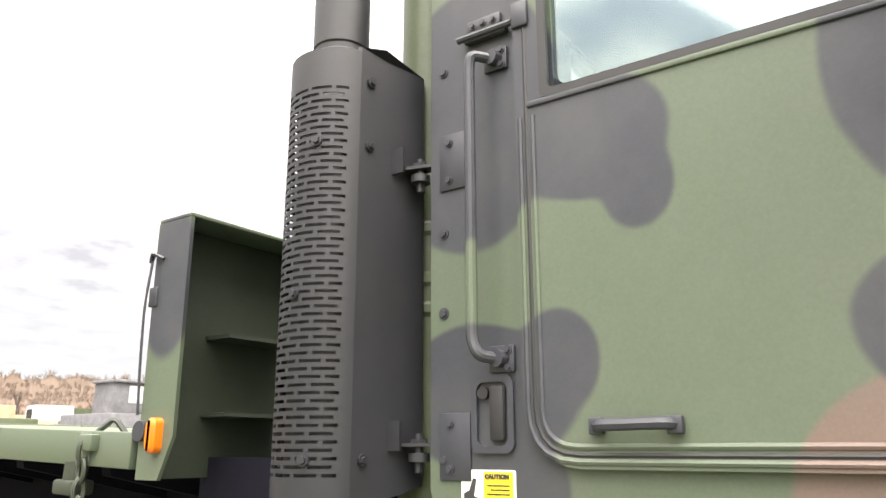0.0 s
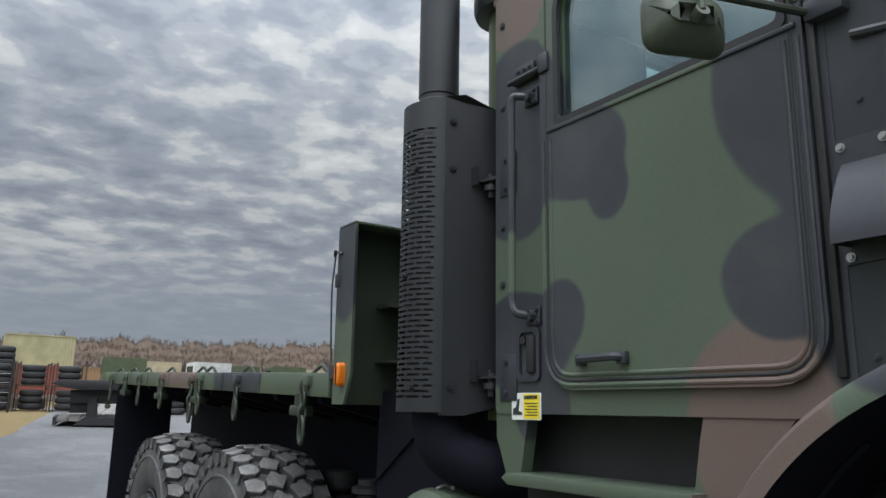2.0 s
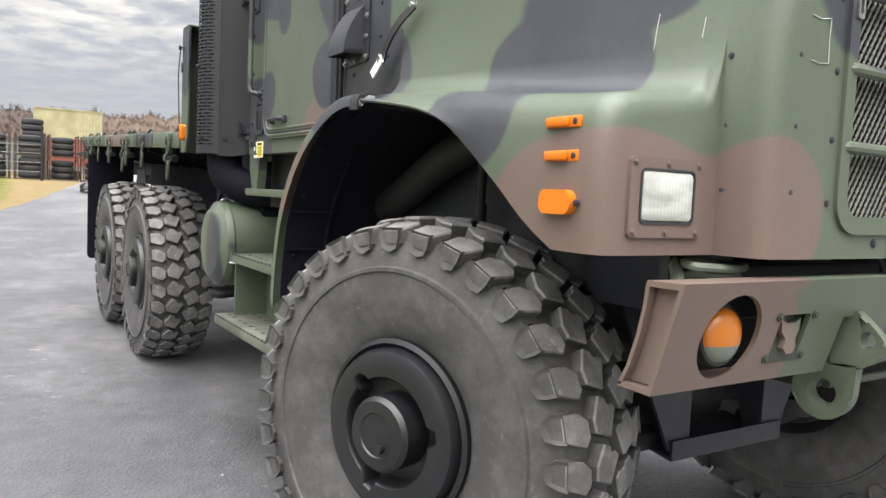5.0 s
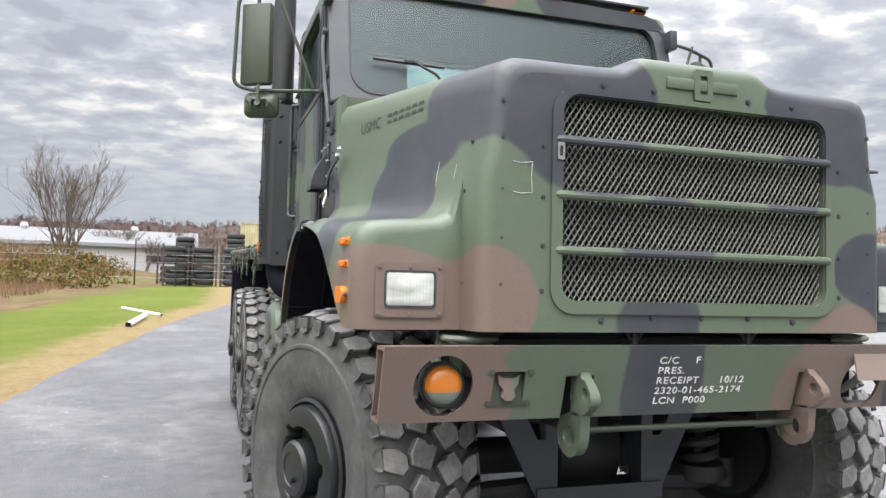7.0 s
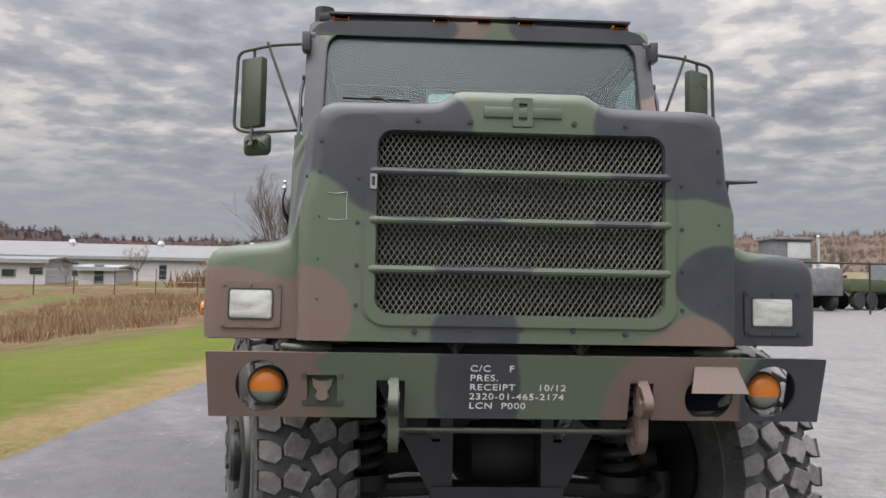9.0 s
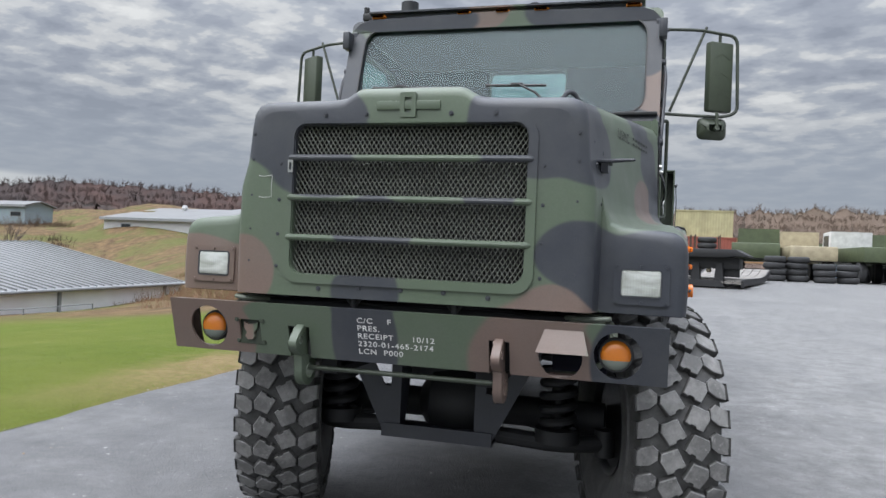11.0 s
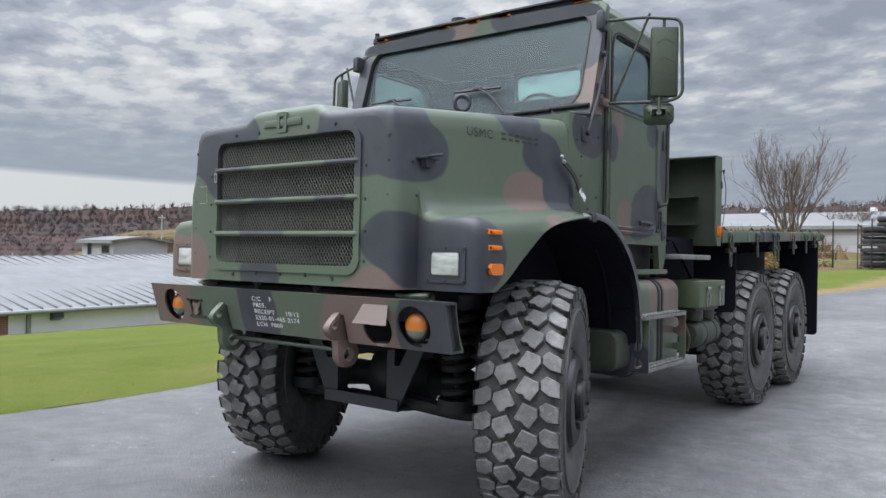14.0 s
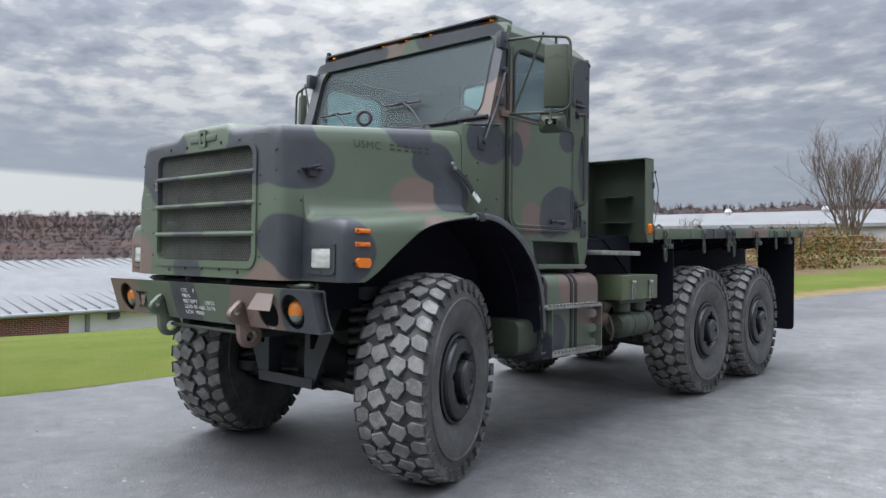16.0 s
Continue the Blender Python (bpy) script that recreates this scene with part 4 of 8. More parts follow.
bm = bmesh.new()
ys_ = [0.012, 0.018, 0.028, 0.045, 0.065, 0.10, 0.165, 0.19, 0.21, 0.24, 0.27, 0.30, 0.33, 0.365, 0.4, 0.45, 0.5, 0.55, 0.6, 0.64, 0.68, 0.715, 0.75, 0.79, 0.83, 0.87, 0.91, 0.955, 1.0, 1.05, 1.1, 1.17]
loft(bm, [both(full_half(y), y) for y in ys_], cap=False)
# fender front walls
for s in (1, -1):
    h = full_half(0.012)[15:-1]
    loop = [(s * x, 0.012, z) for x, z in h] + [(s * h[0][0], 0.012, 1.296), (s * (h[0][0] + 0.004), 0.012, 1.55)]
    bm.faces.new([bm.verts.new(p) for p in loop])
    # underside return along the front
    vs = [bm.verts.new(p) for p in ((s * h[-1][0], 0.012, 1.295), (s * 0.86, 0.012, 1.295), (s * 0.86, 0.165, 1.295), (s * 1.222, 0.165, 1.295))]
    bm.faces.new(vs)
# nose
R_N = 0.055
secs = []
for i in range(6):
    t = math.pi / 2 * i / 5
    y = -0.118 + R_N * (1 - math.cos(t))
    inset = R_N * (1 - math.sin(t))
    half = upper_half(max(y, -0.06), inset)
    wl = half[-1][0]
    secs.append(both(half + [(wl + 0.004, 1.55), (wl, 1.296)], y))
half = upper_half(0.012)
secs.append(both(half + [(half[-1][0] + 0.004, 1.55), (half[-1][0], 1.296)], 0.012))
loft(bm, secs, cap=False)


GX, GZ0, GZ1 = 0.548, 1.400, 2.092
front = [(x, z) for x, _, z in secs[0]]
o_loop, i_loop = pair(front, rrect(-GX, GX, GZ0, GZ1, 0.06, 8), 0, 1.75)
count = len(o_loop)
a = [bm.verts.new((u, -0.118, v)) for u, v in o_loop]
b = [bm.verts.new((u, -0.118, v)) for u, v in i_loop]
c = [bm.verts.new((u, -0.118 + 0.06, v)) for u, v in i_loop]
for i in range(count):
    j = (i + 1) % count
    bm.faces.new((a[i], a[j], b[j], b[i]))
    bm.faces.new((b[i], b[j], c[j], c[i]))
bmesh.ops.remove_doubles(bm, verts=bm.verts, dist=0.0008)
hood = part("hood", bm, paint, truck, "moulded camouflage hood with integral front fenders", 40)
# raised grille surround
bm = bmesh.new()
o2, i2 = pair(rrect(-0.592, 0.592, 1.357, 2.115, 0.085, 8), rrect(-GX - 0.004, GX + 0.004, GZ0 - 0.004, GZ1 + 0.004, 0.062, 8), 0, 1.75)
ring_plate(bm, o2, i2, "y", -0.128, -0.110)
part("grille_surround", bm, paint, hood, "", 30)
# expanded-metal mesh
bm = bmesh.new()
DX, DZ, YM = 0.0225, 0.0345, -0.098
slope = DZ / DX
n0 = int((2 * GX) / DX) + int((GZ1 - GZ0) / DZ) + 2
for fam in (1, -1):
    for i in range(-30, n0 + 30):
        xb = -GX + i * DX
        # line x = xb + fam * (z - GZ0) / slope, clipped to the opening
        z0, z1 = GZ0 - 0.01, GZ1 + 0.01
        xa, xc = xb, xb + fam * (z1 - z0) / slope
        t0, t1 = 0.0, 1.0
        lo_, hi_ = -GX - 0.01, GX + 0.01
        dx = xc - xa
        ta, tb = (lo_ - xa) / dx, (hi_ - xa) / dx
        t0, t1 = max(t0, min(ta, tb)), min(t1, max(ta, tb))
        if t1 - t0 < 0.02:
            continue
        p, q = (xa + dx * t0, z0 + (z1 - z0) * t0), (xa + dx * t1, z0 + (z1 - z0) * t1)
        d = Vector((q[0] - p[0], q[1] - p[1])).normalized()
        nrm = Vector((-d.y, d.x)) * 0.0019 * fam
        # each strand leans back, its upper edge deeper
        y0, y1 = YM - 0.0006 * fam, YM + 0.0030 - 0.0006 * fam
        vs = [bm.verts.new((p[0] + s * nrm.x, y0 if s < 0 else y1, p[1] + s * nrm.y)) for s in (-1, 1)] + [bm.verts.new((q[0] + s * nrm.x, y0 if s < 0 else y1, q[1] + s * nrm.y)) for s in (1, -1)]
        w = [bm.verts.new((v.co.x, v.co.y + 0.003, v.co.z)) for v in vs]
        bm.faces.new(vs), bm.faces.new(w)
        for e in range(4):
            bm.faces.new((vs[e], vs[(e + 1) % 4], w[(e + 1) % 4], w[e]))
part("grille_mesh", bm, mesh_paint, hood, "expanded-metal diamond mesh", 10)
for z in (1.937, 1.752, 1.567):
    bm = bmesh.new()
    tube(bm, [(-0.575, -0.108, z), (-0.56, -0.125, z), (0.56, -0.125, z), (0.575, -0.108, z)], 0.0155, 10, 0.02)
    part("grille_bar", bm, paint, hood)
bm = bmesh.new()
box(bm, -0.60, 0.60, 0.04, 0.15, 1.36, 2.12, 0.01)
radiator = part("radiator", bm, dark, truck)
bm = bmesh.new()
box(bm, 0, 0.003, 0.02, 0.0398, 1.40, 2.09)
fin = put_mesh("radiator_fin", bm, dark)
for i in range(60):
    ob = new("radiator_fin", fin)
    ob.parent, ob.location = radiator, (-0.54 + i * 0.0183, 0, 0)
# nose fixings
bolts(hood, black_paint, [(x, -0.119, 1.335 + 0.012 * (abs(x) < 0.3)) for x in (-0.40, -0.2, 0.0, 0.2, 0.40)] + [(x, -0.119, 2.137) for x in (-0.40, -0.2, 0.0, 0.2, 0.40)], (0, -1, 0), 0.008, 0.006)
for s in (1, -1):
    bolts(hood, black_paint, [(s * 0.765, -0.116, z) for z in (1.45, 1.60, 1.76, 1.93, 2.05)] + [(s * 0.62, -0.119, z) for z in (1.43, 1.58, 1.74, 1.91)], (0, -1, 0), 0.006, 0.004)
    bolts(hood, black_paint, [(s * (hood_low(0.02) - 0.004 - 0.045 * smooth(1.75, 2.1, z)), 0.0, z) for z in (1.45, 1.60, 1.76, 1.93, 2.03)], (s, 0, 0), 0.006, 0.004)
# maker's badge as a plain raised cross and bar
bm = bmesh.new()
box(bm, -0.150, 0.150, -0.127, -0.112, 2.155, 2.195, 0.004)
part("badge_bar", bm, paint, hood)
bm = bmesh.new()
ring_plate(bm, rrect(-0.038, 0.038, 2.12, 2.232, 0.006, 2), rrect(-0.016, 0.016, 2.142, 2.210, 0.004, 2), "y", -0.130, -0.112)
part("badge_cross", bm, paint, hood)
# --- headlamps and side markers ---
for s in (1, -1):
    bm = bmesh.new()
    xo0, xo1 = sorted((s * 0.918, s * 1.150))
    xi0, xi1 = sorted((s * 0.948, s * 1.117))
    ring_plate(bm, rrect(xo0, xo1, 1.335, 1.512, 0.012, 3), rrect(xi0, xi1, 1.368, 1.485, 0.012, 3), "y", 0.003, 0.016)
    for x in (xo0 + 0.014, (xo0 + xo1) / 2, xo1 - 0.014):
        for z in (1.347, 1.500):
            bolt(bm, (x, 0.003, z), (0, -1, 0), 0.006, 0.006)
    housing = part("headlamp_plate", bm, paint, truck)
    bm = bmesh.new()
    ring_plate(bm, rrect(xi0 - 0.003, xi1 + 0.003, 1.365, 1.488, 0.014, 3), rrect(xi0 + 0.002, xi1 - 0.002, 1.370, 1.483, 0.010, 3), "y", 0.000, 0.02)
    part("headlamp_rim", bm, black_paint, housing)
    bm = bmesh.new()
    secs = [[(u, yy, v) for u, v in rrect(xi0 + 0.002 + d, xi1 - 0.002 - d, 1.370 + d, 1.483 - d, 0.010, 3)] for d, yy in ((0.0, 0.018), (0.0, 0.006), (0.004, 0.000), (0.016, -0.003))]
    loft(bm, secs, cap=True, wrap=True)
    part("headlamp_lens", bm, lens, housing, "ribbed rectangular headlamp glass", 20)
    for z, hgt in ((1.583, 0.016), (1.508, 0.016)):
        bm = bmesh.new()
        x0, x1 = sorted((s * 1.218, s * 1.250))
        x0, x1 = sorted((s * 1.224, s * 1.241))
        box(bm, x0, x1, 0.118, 0.190, z - hgt * 0.70, z + hgt * 0.70, 0.006)
        mk = part("side_marker_light", bm, amber, truck)
        bm = bmesh.new()
        x0, x1 = sorted((s * 1.216, s * 1.227))
        box(bm, x0, x1, 0.088, 0.203, z - hgt * 0.82, z + hgt * 0.82, 0.004)
        part("marker_base", bm, amber, mk)
        bolts(mk, black_paint, [(s * 1.227, 0.103, z), (s * 1.227, 0.196, z)], (s, 0, 0), 0.005, 0.004)
    bm = bmesh.new()
    prism(bm, [(0.086, 1.412), (0.092, 1.424), (0.103, 1.432), (0.177, 1.432), (0.187, 1.424), (0.192, 1.412), (0.192, 1.398), (0.187, 1.386), (0.177, 1.378), (0.103, 1.378), (0.092, 1.386), (0.086, 1.398)], "x", s * 1.219, s * 1.246)
    mk = part("side_reflector", bm, amber, truck)
    bolts(mk, black_paint, [(s * 1.232, 0.080, 1.405), (s * 1.232, 0.199, 1.405)], (s, 0, 0), 0.005, 0.006)

# --- bumper fittings ---
def turn_lamp(x, tilt):
    bm = bmesh.new()
    lathe(bm, [(0.070, 0.04), (0.074, 0.0), (0.069, -0.012), (0.061, -0.012)], (x, -0.085, 1.128), "y", 28)
    lathe(bm, [(0.070, 0.03), (0.052, 0.07), (0.0, 0.08)], (x, -0.085, 1.128), "y", 24)
    body = part("turn_lamp", bm, trim_rubber, bumper)
    # domed lens, amber above a level joint and clear below it
    joint = 1.108
    for nm, keep_up, m in (("amber_lens", True, old_amber), ("clear_lens", False, clear_lamp)):
        bm = bmesh.new()
        lathe(bm, [(0.062, -0.013), (0.057, -0.023), (0.043, -0.031), (0.024, -0.036), (0.0, -0.038)], (x, -0.085, 1.128), "y", 32)
        bmesh.ops.bisect_plane(bm, geom=bm.verts[:] + bm.edges[:] + bm.faces[:], plane_co=(0, 0, joint), plane_no=(0, 0, 1), clear_inner=keep_up, clear_outer=not keep_up)
        part(nm, bm, m, body)
    return body


turn_lamp(-0.945, 0)
turn_lamp(0.945, 0)
# blanking plate with a slotted cover
bm = bmesh.new()
box(bm, -0.80, -0.67, -0.110, -0.100, 1.056, 1.182, 0.002)
for x, z in ((-0.80, 1.170), (-0.665, 1.170), (-0.80, 1.068), (-0.665, 1.068)):
    bolt(bm, (x, bumper_face(z), z), (0, -1, 0), 0.008, 0.007)
cover = part("socket_cover", bm, dark_olive, bumper)
bm = bmesh.new()
prism(bm, [(-0.772, 1.160), (-0.750, 1.150), (-0.718, 1.150), (-0.697, 1.160), (-0.702, 1.130), (-0.716, 1.112), (-0.710, 1.092), (-0.724, 1.078), (-0.746, 1.078), (-0.760, 1.092), (-0.752, 1.112), (-0.768, 1.130)], "y", -0.126, -0.112)
part("cover_flap", bm, paint, cover)
# hood over the big hole
bm = bmesh.new()
prism(bm, [(0.655, 1.222), (0.815, 1.222), (0.842, 1.128), (0.626, 1.128)], "y", -0.155, -0.149)
part("hole_shield", bm, paint, bumper)
for v in bpy.data.meshes["hole_shield"].vertices:
    if v.co.z < 1.2:
        v.co.y -= 0.045
# tow hooks: a nosed ear through each slot, and a ring hanging below it
for s, x in ((-1, -0.470), (1, 0.462)):
    bm = bmesh.new()
    ear = flow([(-0.085, 1.028), (-0.085, 1.160), (-0.112, 1.178), (-0.150, 1.158), (-0.205, 1.108), (-0.214, 1.076), (-0.192, 1.050), (-0.150, 1.028)], 3)
    eye = flow([(-0.150, 1.028), (-0.146, 0.985), (-0.140, 0.935), (-0.112, 0.895), (-0.062, 0.880), (-0.012, 0.900), (0.012, 0.945), (-0.005, 0.995), (-0.050, 1.014), (-0.085, 1.028)], 3)
    ring_plate(bm, *pair(ear, circle(-0.172, 1.100, 0.019, 20), -0.165, 1.098), "x", x - 0.019, x + 0.019)
    ring_plate(bm, *pair(eye, [(-0.066 + 0.038 * math.cos(2 * math.pi * q / 24), 0.948 + 0.034 * math.sin(2 * math.pi * q / 24)) for q in range(24)], -0.066, 0.948), "x", x - 0.019, x + 0.019)
    bmesh.ops.remove_doubles(bm, verts=bm.verts, dist=0.0006)
    sharp = [e for e in bm.edges if len(e.link_faces) == 2 and e.calc_face_angle(0) > 1.2]
    bmesh.ops.bevel(bm, geom=sharp, offset=0.004, segments=2, affect="EDGES", profile=0.5)
    part("tow_hook", bm, paint, bumper, "heavy cast steel tow hook")
bm = bmesh.new()
cyl(bm, (-0.455, -0.058, 0.962), (0.445, -0.058, 0.962), 0.0115, seg=12)
part("tow_hook_bar", bm, dark_olive, bumper)

# stencilled lettering
def lettering(text, parent, mat, size, m, name="letter", extrude=0.0006, spread=1.0, bold=0.0011):
    cu = bpy.data.curves.new(name, "FONT")
    cu.body, cu.size, cu.extrude = text, size, extrude
    cu.space_character = 1.12
    cu.offset = bold
    ob = new(name, cu)
    dg = bpy.context.evaluated_depsgraph_get()
    me = bpy.data.meshes.new_from_object(ob.evaluated_get(dg))
    bpy.data.objects.remove(ob)
    me.materials.clear()
    me.materials.append(mat)
    me.transform(m @ Matrix.Diagonal((spread, 1, 1, 1)))
    # every character is a piece of its own
    near = [set() for _ in me.vertices]
    for e in me.edges:
        a, b = e.vertices
        near[a].add(b), near[b].add(a)
    left, out = set(range(len(near))), []
    while left:
        todo, isle = [min(left)], set()
        while todo:
            v = todo.pop()
            if v not in isle:
                isle.add(v)
                todo += near[v] - isle
        left -= isle
        ids = {v: i for i, v in enumerate(sorted(isle))}
        one = bpy.data.meshes.new(name)
        one.from_pydata([me.vertices[v].co[:] for v in sorted(isle)], [], [[ids[v] for v in p.vertices] for p in me.polygons if p.vertices[0] in isle])
        one.materials.append(mat)
        ob = new(name, one)
        ob.parent = parent
        out.append(ob)
    bpy.data.meshes.remove(me)
    return out


white_ink = plain("white_stencil_paint", (0.72, 0.72, 0.70), 0.6, stain=30, stain_vary=0.35)
black_ink = plain("black_stencil_paint", (0.028, 0.028, 0.029), 0.6)
faded_ink = plain("faded_black_stencil_paint", (0.044, 0.047, 0.038), 0.6, stain=40, stain_vary=0.5)
slant = math.degrees(math.atan(0.30))
for i, (txt, gap) in enumerate((("C/C", ""), ("PRES.", ""), ("RECEIPT", ""), ("2320-01-465-2174", ""), ("LCN  P000", ""))):
    z = 1.193 - i * 0.0355
    lettering(txt, bumper, white_ink, 0.035, pose(-0.190, bumper_face(z) - 0.002, z, 90 + slant, 0, 0), spread=1.22, bold=0.0002)
lettering("F", bumper, white_ink, 0.035, pose(-0.045, bumper_face(1.193) - 0.0025, 1.193, 90 + slant, 0, 0), spread=1.22, bold=0.0002)
lettering("10/12", bumper, white_ink, 0.035, pose(0.066, bumper_face(1.122) - 0.0025, 1.122, 90 + slant, 0, 0), spread=1.22, bold=0.0002)

# --- front under-frame: two V-shaped hangers with a folded plate between their feet ---
for s in (1, -1):
    bm = bmesh.new()
    outer = [(s * 0.205, 0.56), (s * 0.305, 0.56), (s * 0.60, 1.14), (s * 0.205, 1.14)]
    hole = [(s * 0.262, 0.80), (s * 0.300, 0.80), (s * 0.462, 1.10), (s * 0.262, 1.10)]
    ring_plate(bm, *pair(outer, hole, s * 0.32, 0.97), "y", 0.560, 0.575)
    prism(bm, [(0.576, 0.56), (0.576, 1.12), (0.80, 1.12), (0.64, 0.56)], "x", s * 0.205, s * 0.217)
    part("suspension_hanger", bm, black_paint, truck, "black steel V-shaped hanger plate")
bm = bmesh.new()
prism(bm, [(0.545, 0.600), (0.545, 0.530), (0.555, 0.528), (0.80, 0.560), (0.80, 0.572), (0.558, 0.542), (0.557, 0.600)], "x", -0.305, 0.305, 0.002)
part("hanger_plate", bm, black_paint, truck)
bm = bmesh.new()
box(bm, -0.82, 0.82, 0.02, 0.10, 1.13, 1.27, 0.02)
for x in (-0.24, 0.24):
    cyl(bm, (x, -0.07, 1.25), (x, -0.07, 1.32), 0.013, seg=8)
    cyl(bm, (x - 0.05, -0.07, 1.315), (x, -0.07, 1.255), 0.008, seg=6)
    cyl(bm, (x + 0.05, -0.07, 1.315), (x, -0.07, 1.255), 0.008, seg=6)
part("front_crossmember", bm, dark, truck)
for s in (1, -1):
    bm = bmesh.new()
    prism(bm, [(0.12, 1.10), (0.12, 1.95), (1.20, 1.95), (1.20, 1.75), (2.0, 1.75), (2.0, 0.95), (1.35, 0.95), (1.2, 1.10)], "x", s * 0.66, s * 0.68)
    box(bm, min(s * 0.66, s * 0.90), max(s * 0.66, s * 0.90), 0.10, 0.13, 1.02, 1.62)
    box(bm, min(s * 0.67, s * 0.72), max(s * 0.67, s * 0.72), 0.62, 0.66, 1.25, 1.70, 0.01)
    # driver-side fender takes the near-black, its deeper shade put into the colour
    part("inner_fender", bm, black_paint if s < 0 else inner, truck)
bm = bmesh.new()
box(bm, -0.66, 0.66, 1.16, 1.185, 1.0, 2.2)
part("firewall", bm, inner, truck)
bm = bmesh.new()
tube(bm, [(-0.70, 2.05, 1.32), (-0.77, 1.76, 1.36), (-0.79, 1.30, 1.555), (-0.74, 1.14, 1.62), (-0.50, 1.00, 1.62)], 0.070, 16, 0.14)
part("intake_duct", bm, dark, truck, "smooth black intake duct")
bm = bmesh.new()
tube(bm, [(-0.68, 1.02, 1.70), (-0.745, 1.10, 1.68), (-0.75, 1.12, 1.60), (-0.75, 1.13, 1.36)], 0.018, 10, 0.05)
cyl(bm, (-0.75, 1.13, 1.30), (-0.75, 1.13, 1.38), 0.026, seg=12)
part("vent_hose", bm, dark, truck)

# --- rear half of each wheel arch: a flexible flap rising from behind the wheel ---
FLAP = [(1.17, 1.735), (1.30, 1.742), (1.42, 1.722), (1.53, 1.680), (1.655, 1.612), (1.765, 1.520), (1.855, 1.410), (1.918, 1.290), (1.957, 1.150), (1.977, 1.0), (1.982, 0.935)]
FLAP_LINE = flow(FLAP, 4)
for s in (1, -1):
    bm = bmesh.new()
    secs = []
    for y, z in FLAP_LINE:
        secs.append([(s * 1.17, y, z - 0.004), (s * 1.20, y, z), (s * 1.232, y, z - 0.006), (s * 1.240, y + 0.004, z - 0.022), (s * 1.240, y - 0.030, z - 0.045), (s * 1.225, y - 0.022, z - 0.030), (s * 1.20, y - 0.012, z - 0.016), (s * 1.17, y - 0.012, z - 0.02)])
    loft(bm, secs, cap=True, wrap=True)
    part("fender_flap", bm, paint if s < 0 else skylit_worn_black, truck, "camouflaged rear wheel-arch lip" if s < 0 else "worn black rear wheel-arch lip, lightened as if sky-lit")
    # black strip added across the joint in place of a dark open slit
    bm = bmesh.new()
    gap_line = [(y, z) for y, z in FLAP_LINE if y < 1.235]
    loft(bm, [[(s * 1.12, y, z - 0.002), (s * 1.20, y, z + 0.005), (s * 1.236, y, z - 0.003), (s * 1.246, y, z - 0.024), (s * 1.246, y, z - 0.055), (s * 1.12, y, z - 0.03)] for y, z in gap_line], cap=True, wrap=True)
    part("joint_gap_strip", bm, trim_rubber, truck)
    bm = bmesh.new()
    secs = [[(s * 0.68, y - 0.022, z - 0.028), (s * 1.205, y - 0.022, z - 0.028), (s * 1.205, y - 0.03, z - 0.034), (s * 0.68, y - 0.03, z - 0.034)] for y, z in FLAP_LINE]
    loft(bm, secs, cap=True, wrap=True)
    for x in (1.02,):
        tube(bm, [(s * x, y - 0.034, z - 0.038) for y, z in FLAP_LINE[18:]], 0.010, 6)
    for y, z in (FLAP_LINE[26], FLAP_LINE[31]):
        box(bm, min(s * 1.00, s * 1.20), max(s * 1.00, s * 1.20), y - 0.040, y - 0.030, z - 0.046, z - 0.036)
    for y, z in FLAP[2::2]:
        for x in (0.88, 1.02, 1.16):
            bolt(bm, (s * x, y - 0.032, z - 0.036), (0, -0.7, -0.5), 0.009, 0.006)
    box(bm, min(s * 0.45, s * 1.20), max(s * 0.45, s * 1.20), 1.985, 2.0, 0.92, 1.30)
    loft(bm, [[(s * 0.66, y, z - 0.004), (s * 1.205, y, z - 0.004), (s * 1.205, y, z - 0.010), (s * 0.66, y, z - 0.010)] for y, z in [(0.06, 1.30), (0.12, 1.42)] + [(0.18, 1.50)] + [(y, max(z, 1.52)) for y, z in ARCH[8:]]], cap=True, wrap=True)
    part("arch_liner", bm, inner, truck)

# hoses and cables looped behind the bumper ends
hose_mat = plain("faded_grey_green_hose", (0.17, 0.19, 0.15), 0.6, stain=12, stain_vary=0.4)
for s in (1, -1):
    loops = ([(0.88, 0.10, 1.27), (0.93, 0.04, 1.22), (0.92, 0.06, 1.10), (0.80, 0.16, 1.00), (0.66, 0.24, 0.98)],
             [(0.72, 0.02, 1.265), (0.80, -0.02, 1.262), (0.92, 0.02, 1.268), (0.88, 0.08, 1.275), (0.76, 0.07, 1.270), (0.70, 0.12, 1.25)],
             [(0.70, 0.04, 1.240), (0.82, -0.01, 1.245), (0.90, 0.06, 1.250), (0.84, 0.12, 1.20), (0.72, 0.16, 1.12)])
    for pts, r in zip(loops, (0.017, 0.011, 0.009)):
        bm = bmesh.new()
        tube(bm, [(s * x, y, z) for x, y, z in pts], r, 8, 0.05)
        part("coolant_hose", bm, hose_mat, truck)
    bm = bmesh.new()
    box(bm, min(s * 0.74, s * 0.86), max(s * 0.74, s * 0.86), 0.07, 0.17, 1.14, 1.24, 0.025)
    cyl(bm, (s * 0.80, 0.12, 1.23), (s * 0.80, 0.12, 1.262), 0.022, seg=12)
    part("junction_box", bm, green, truck)
    # steering arm and tie rod ahead of the axle
    bm = bmesh.new()
    tube(bm, [(s * 0.84, 1.22, 0.60), (s * 0.50, 1.24, 0.62), (s * 0.18, 1.25, 0.63)], 0.026, 10, 0.05)
    cyl(bm, (s * 0.82, 1.22, 0.55), (s * 0.82, 1.22, 0.67), 0.040, seg=12)
    part("tie_rod", bm, dark, truck)
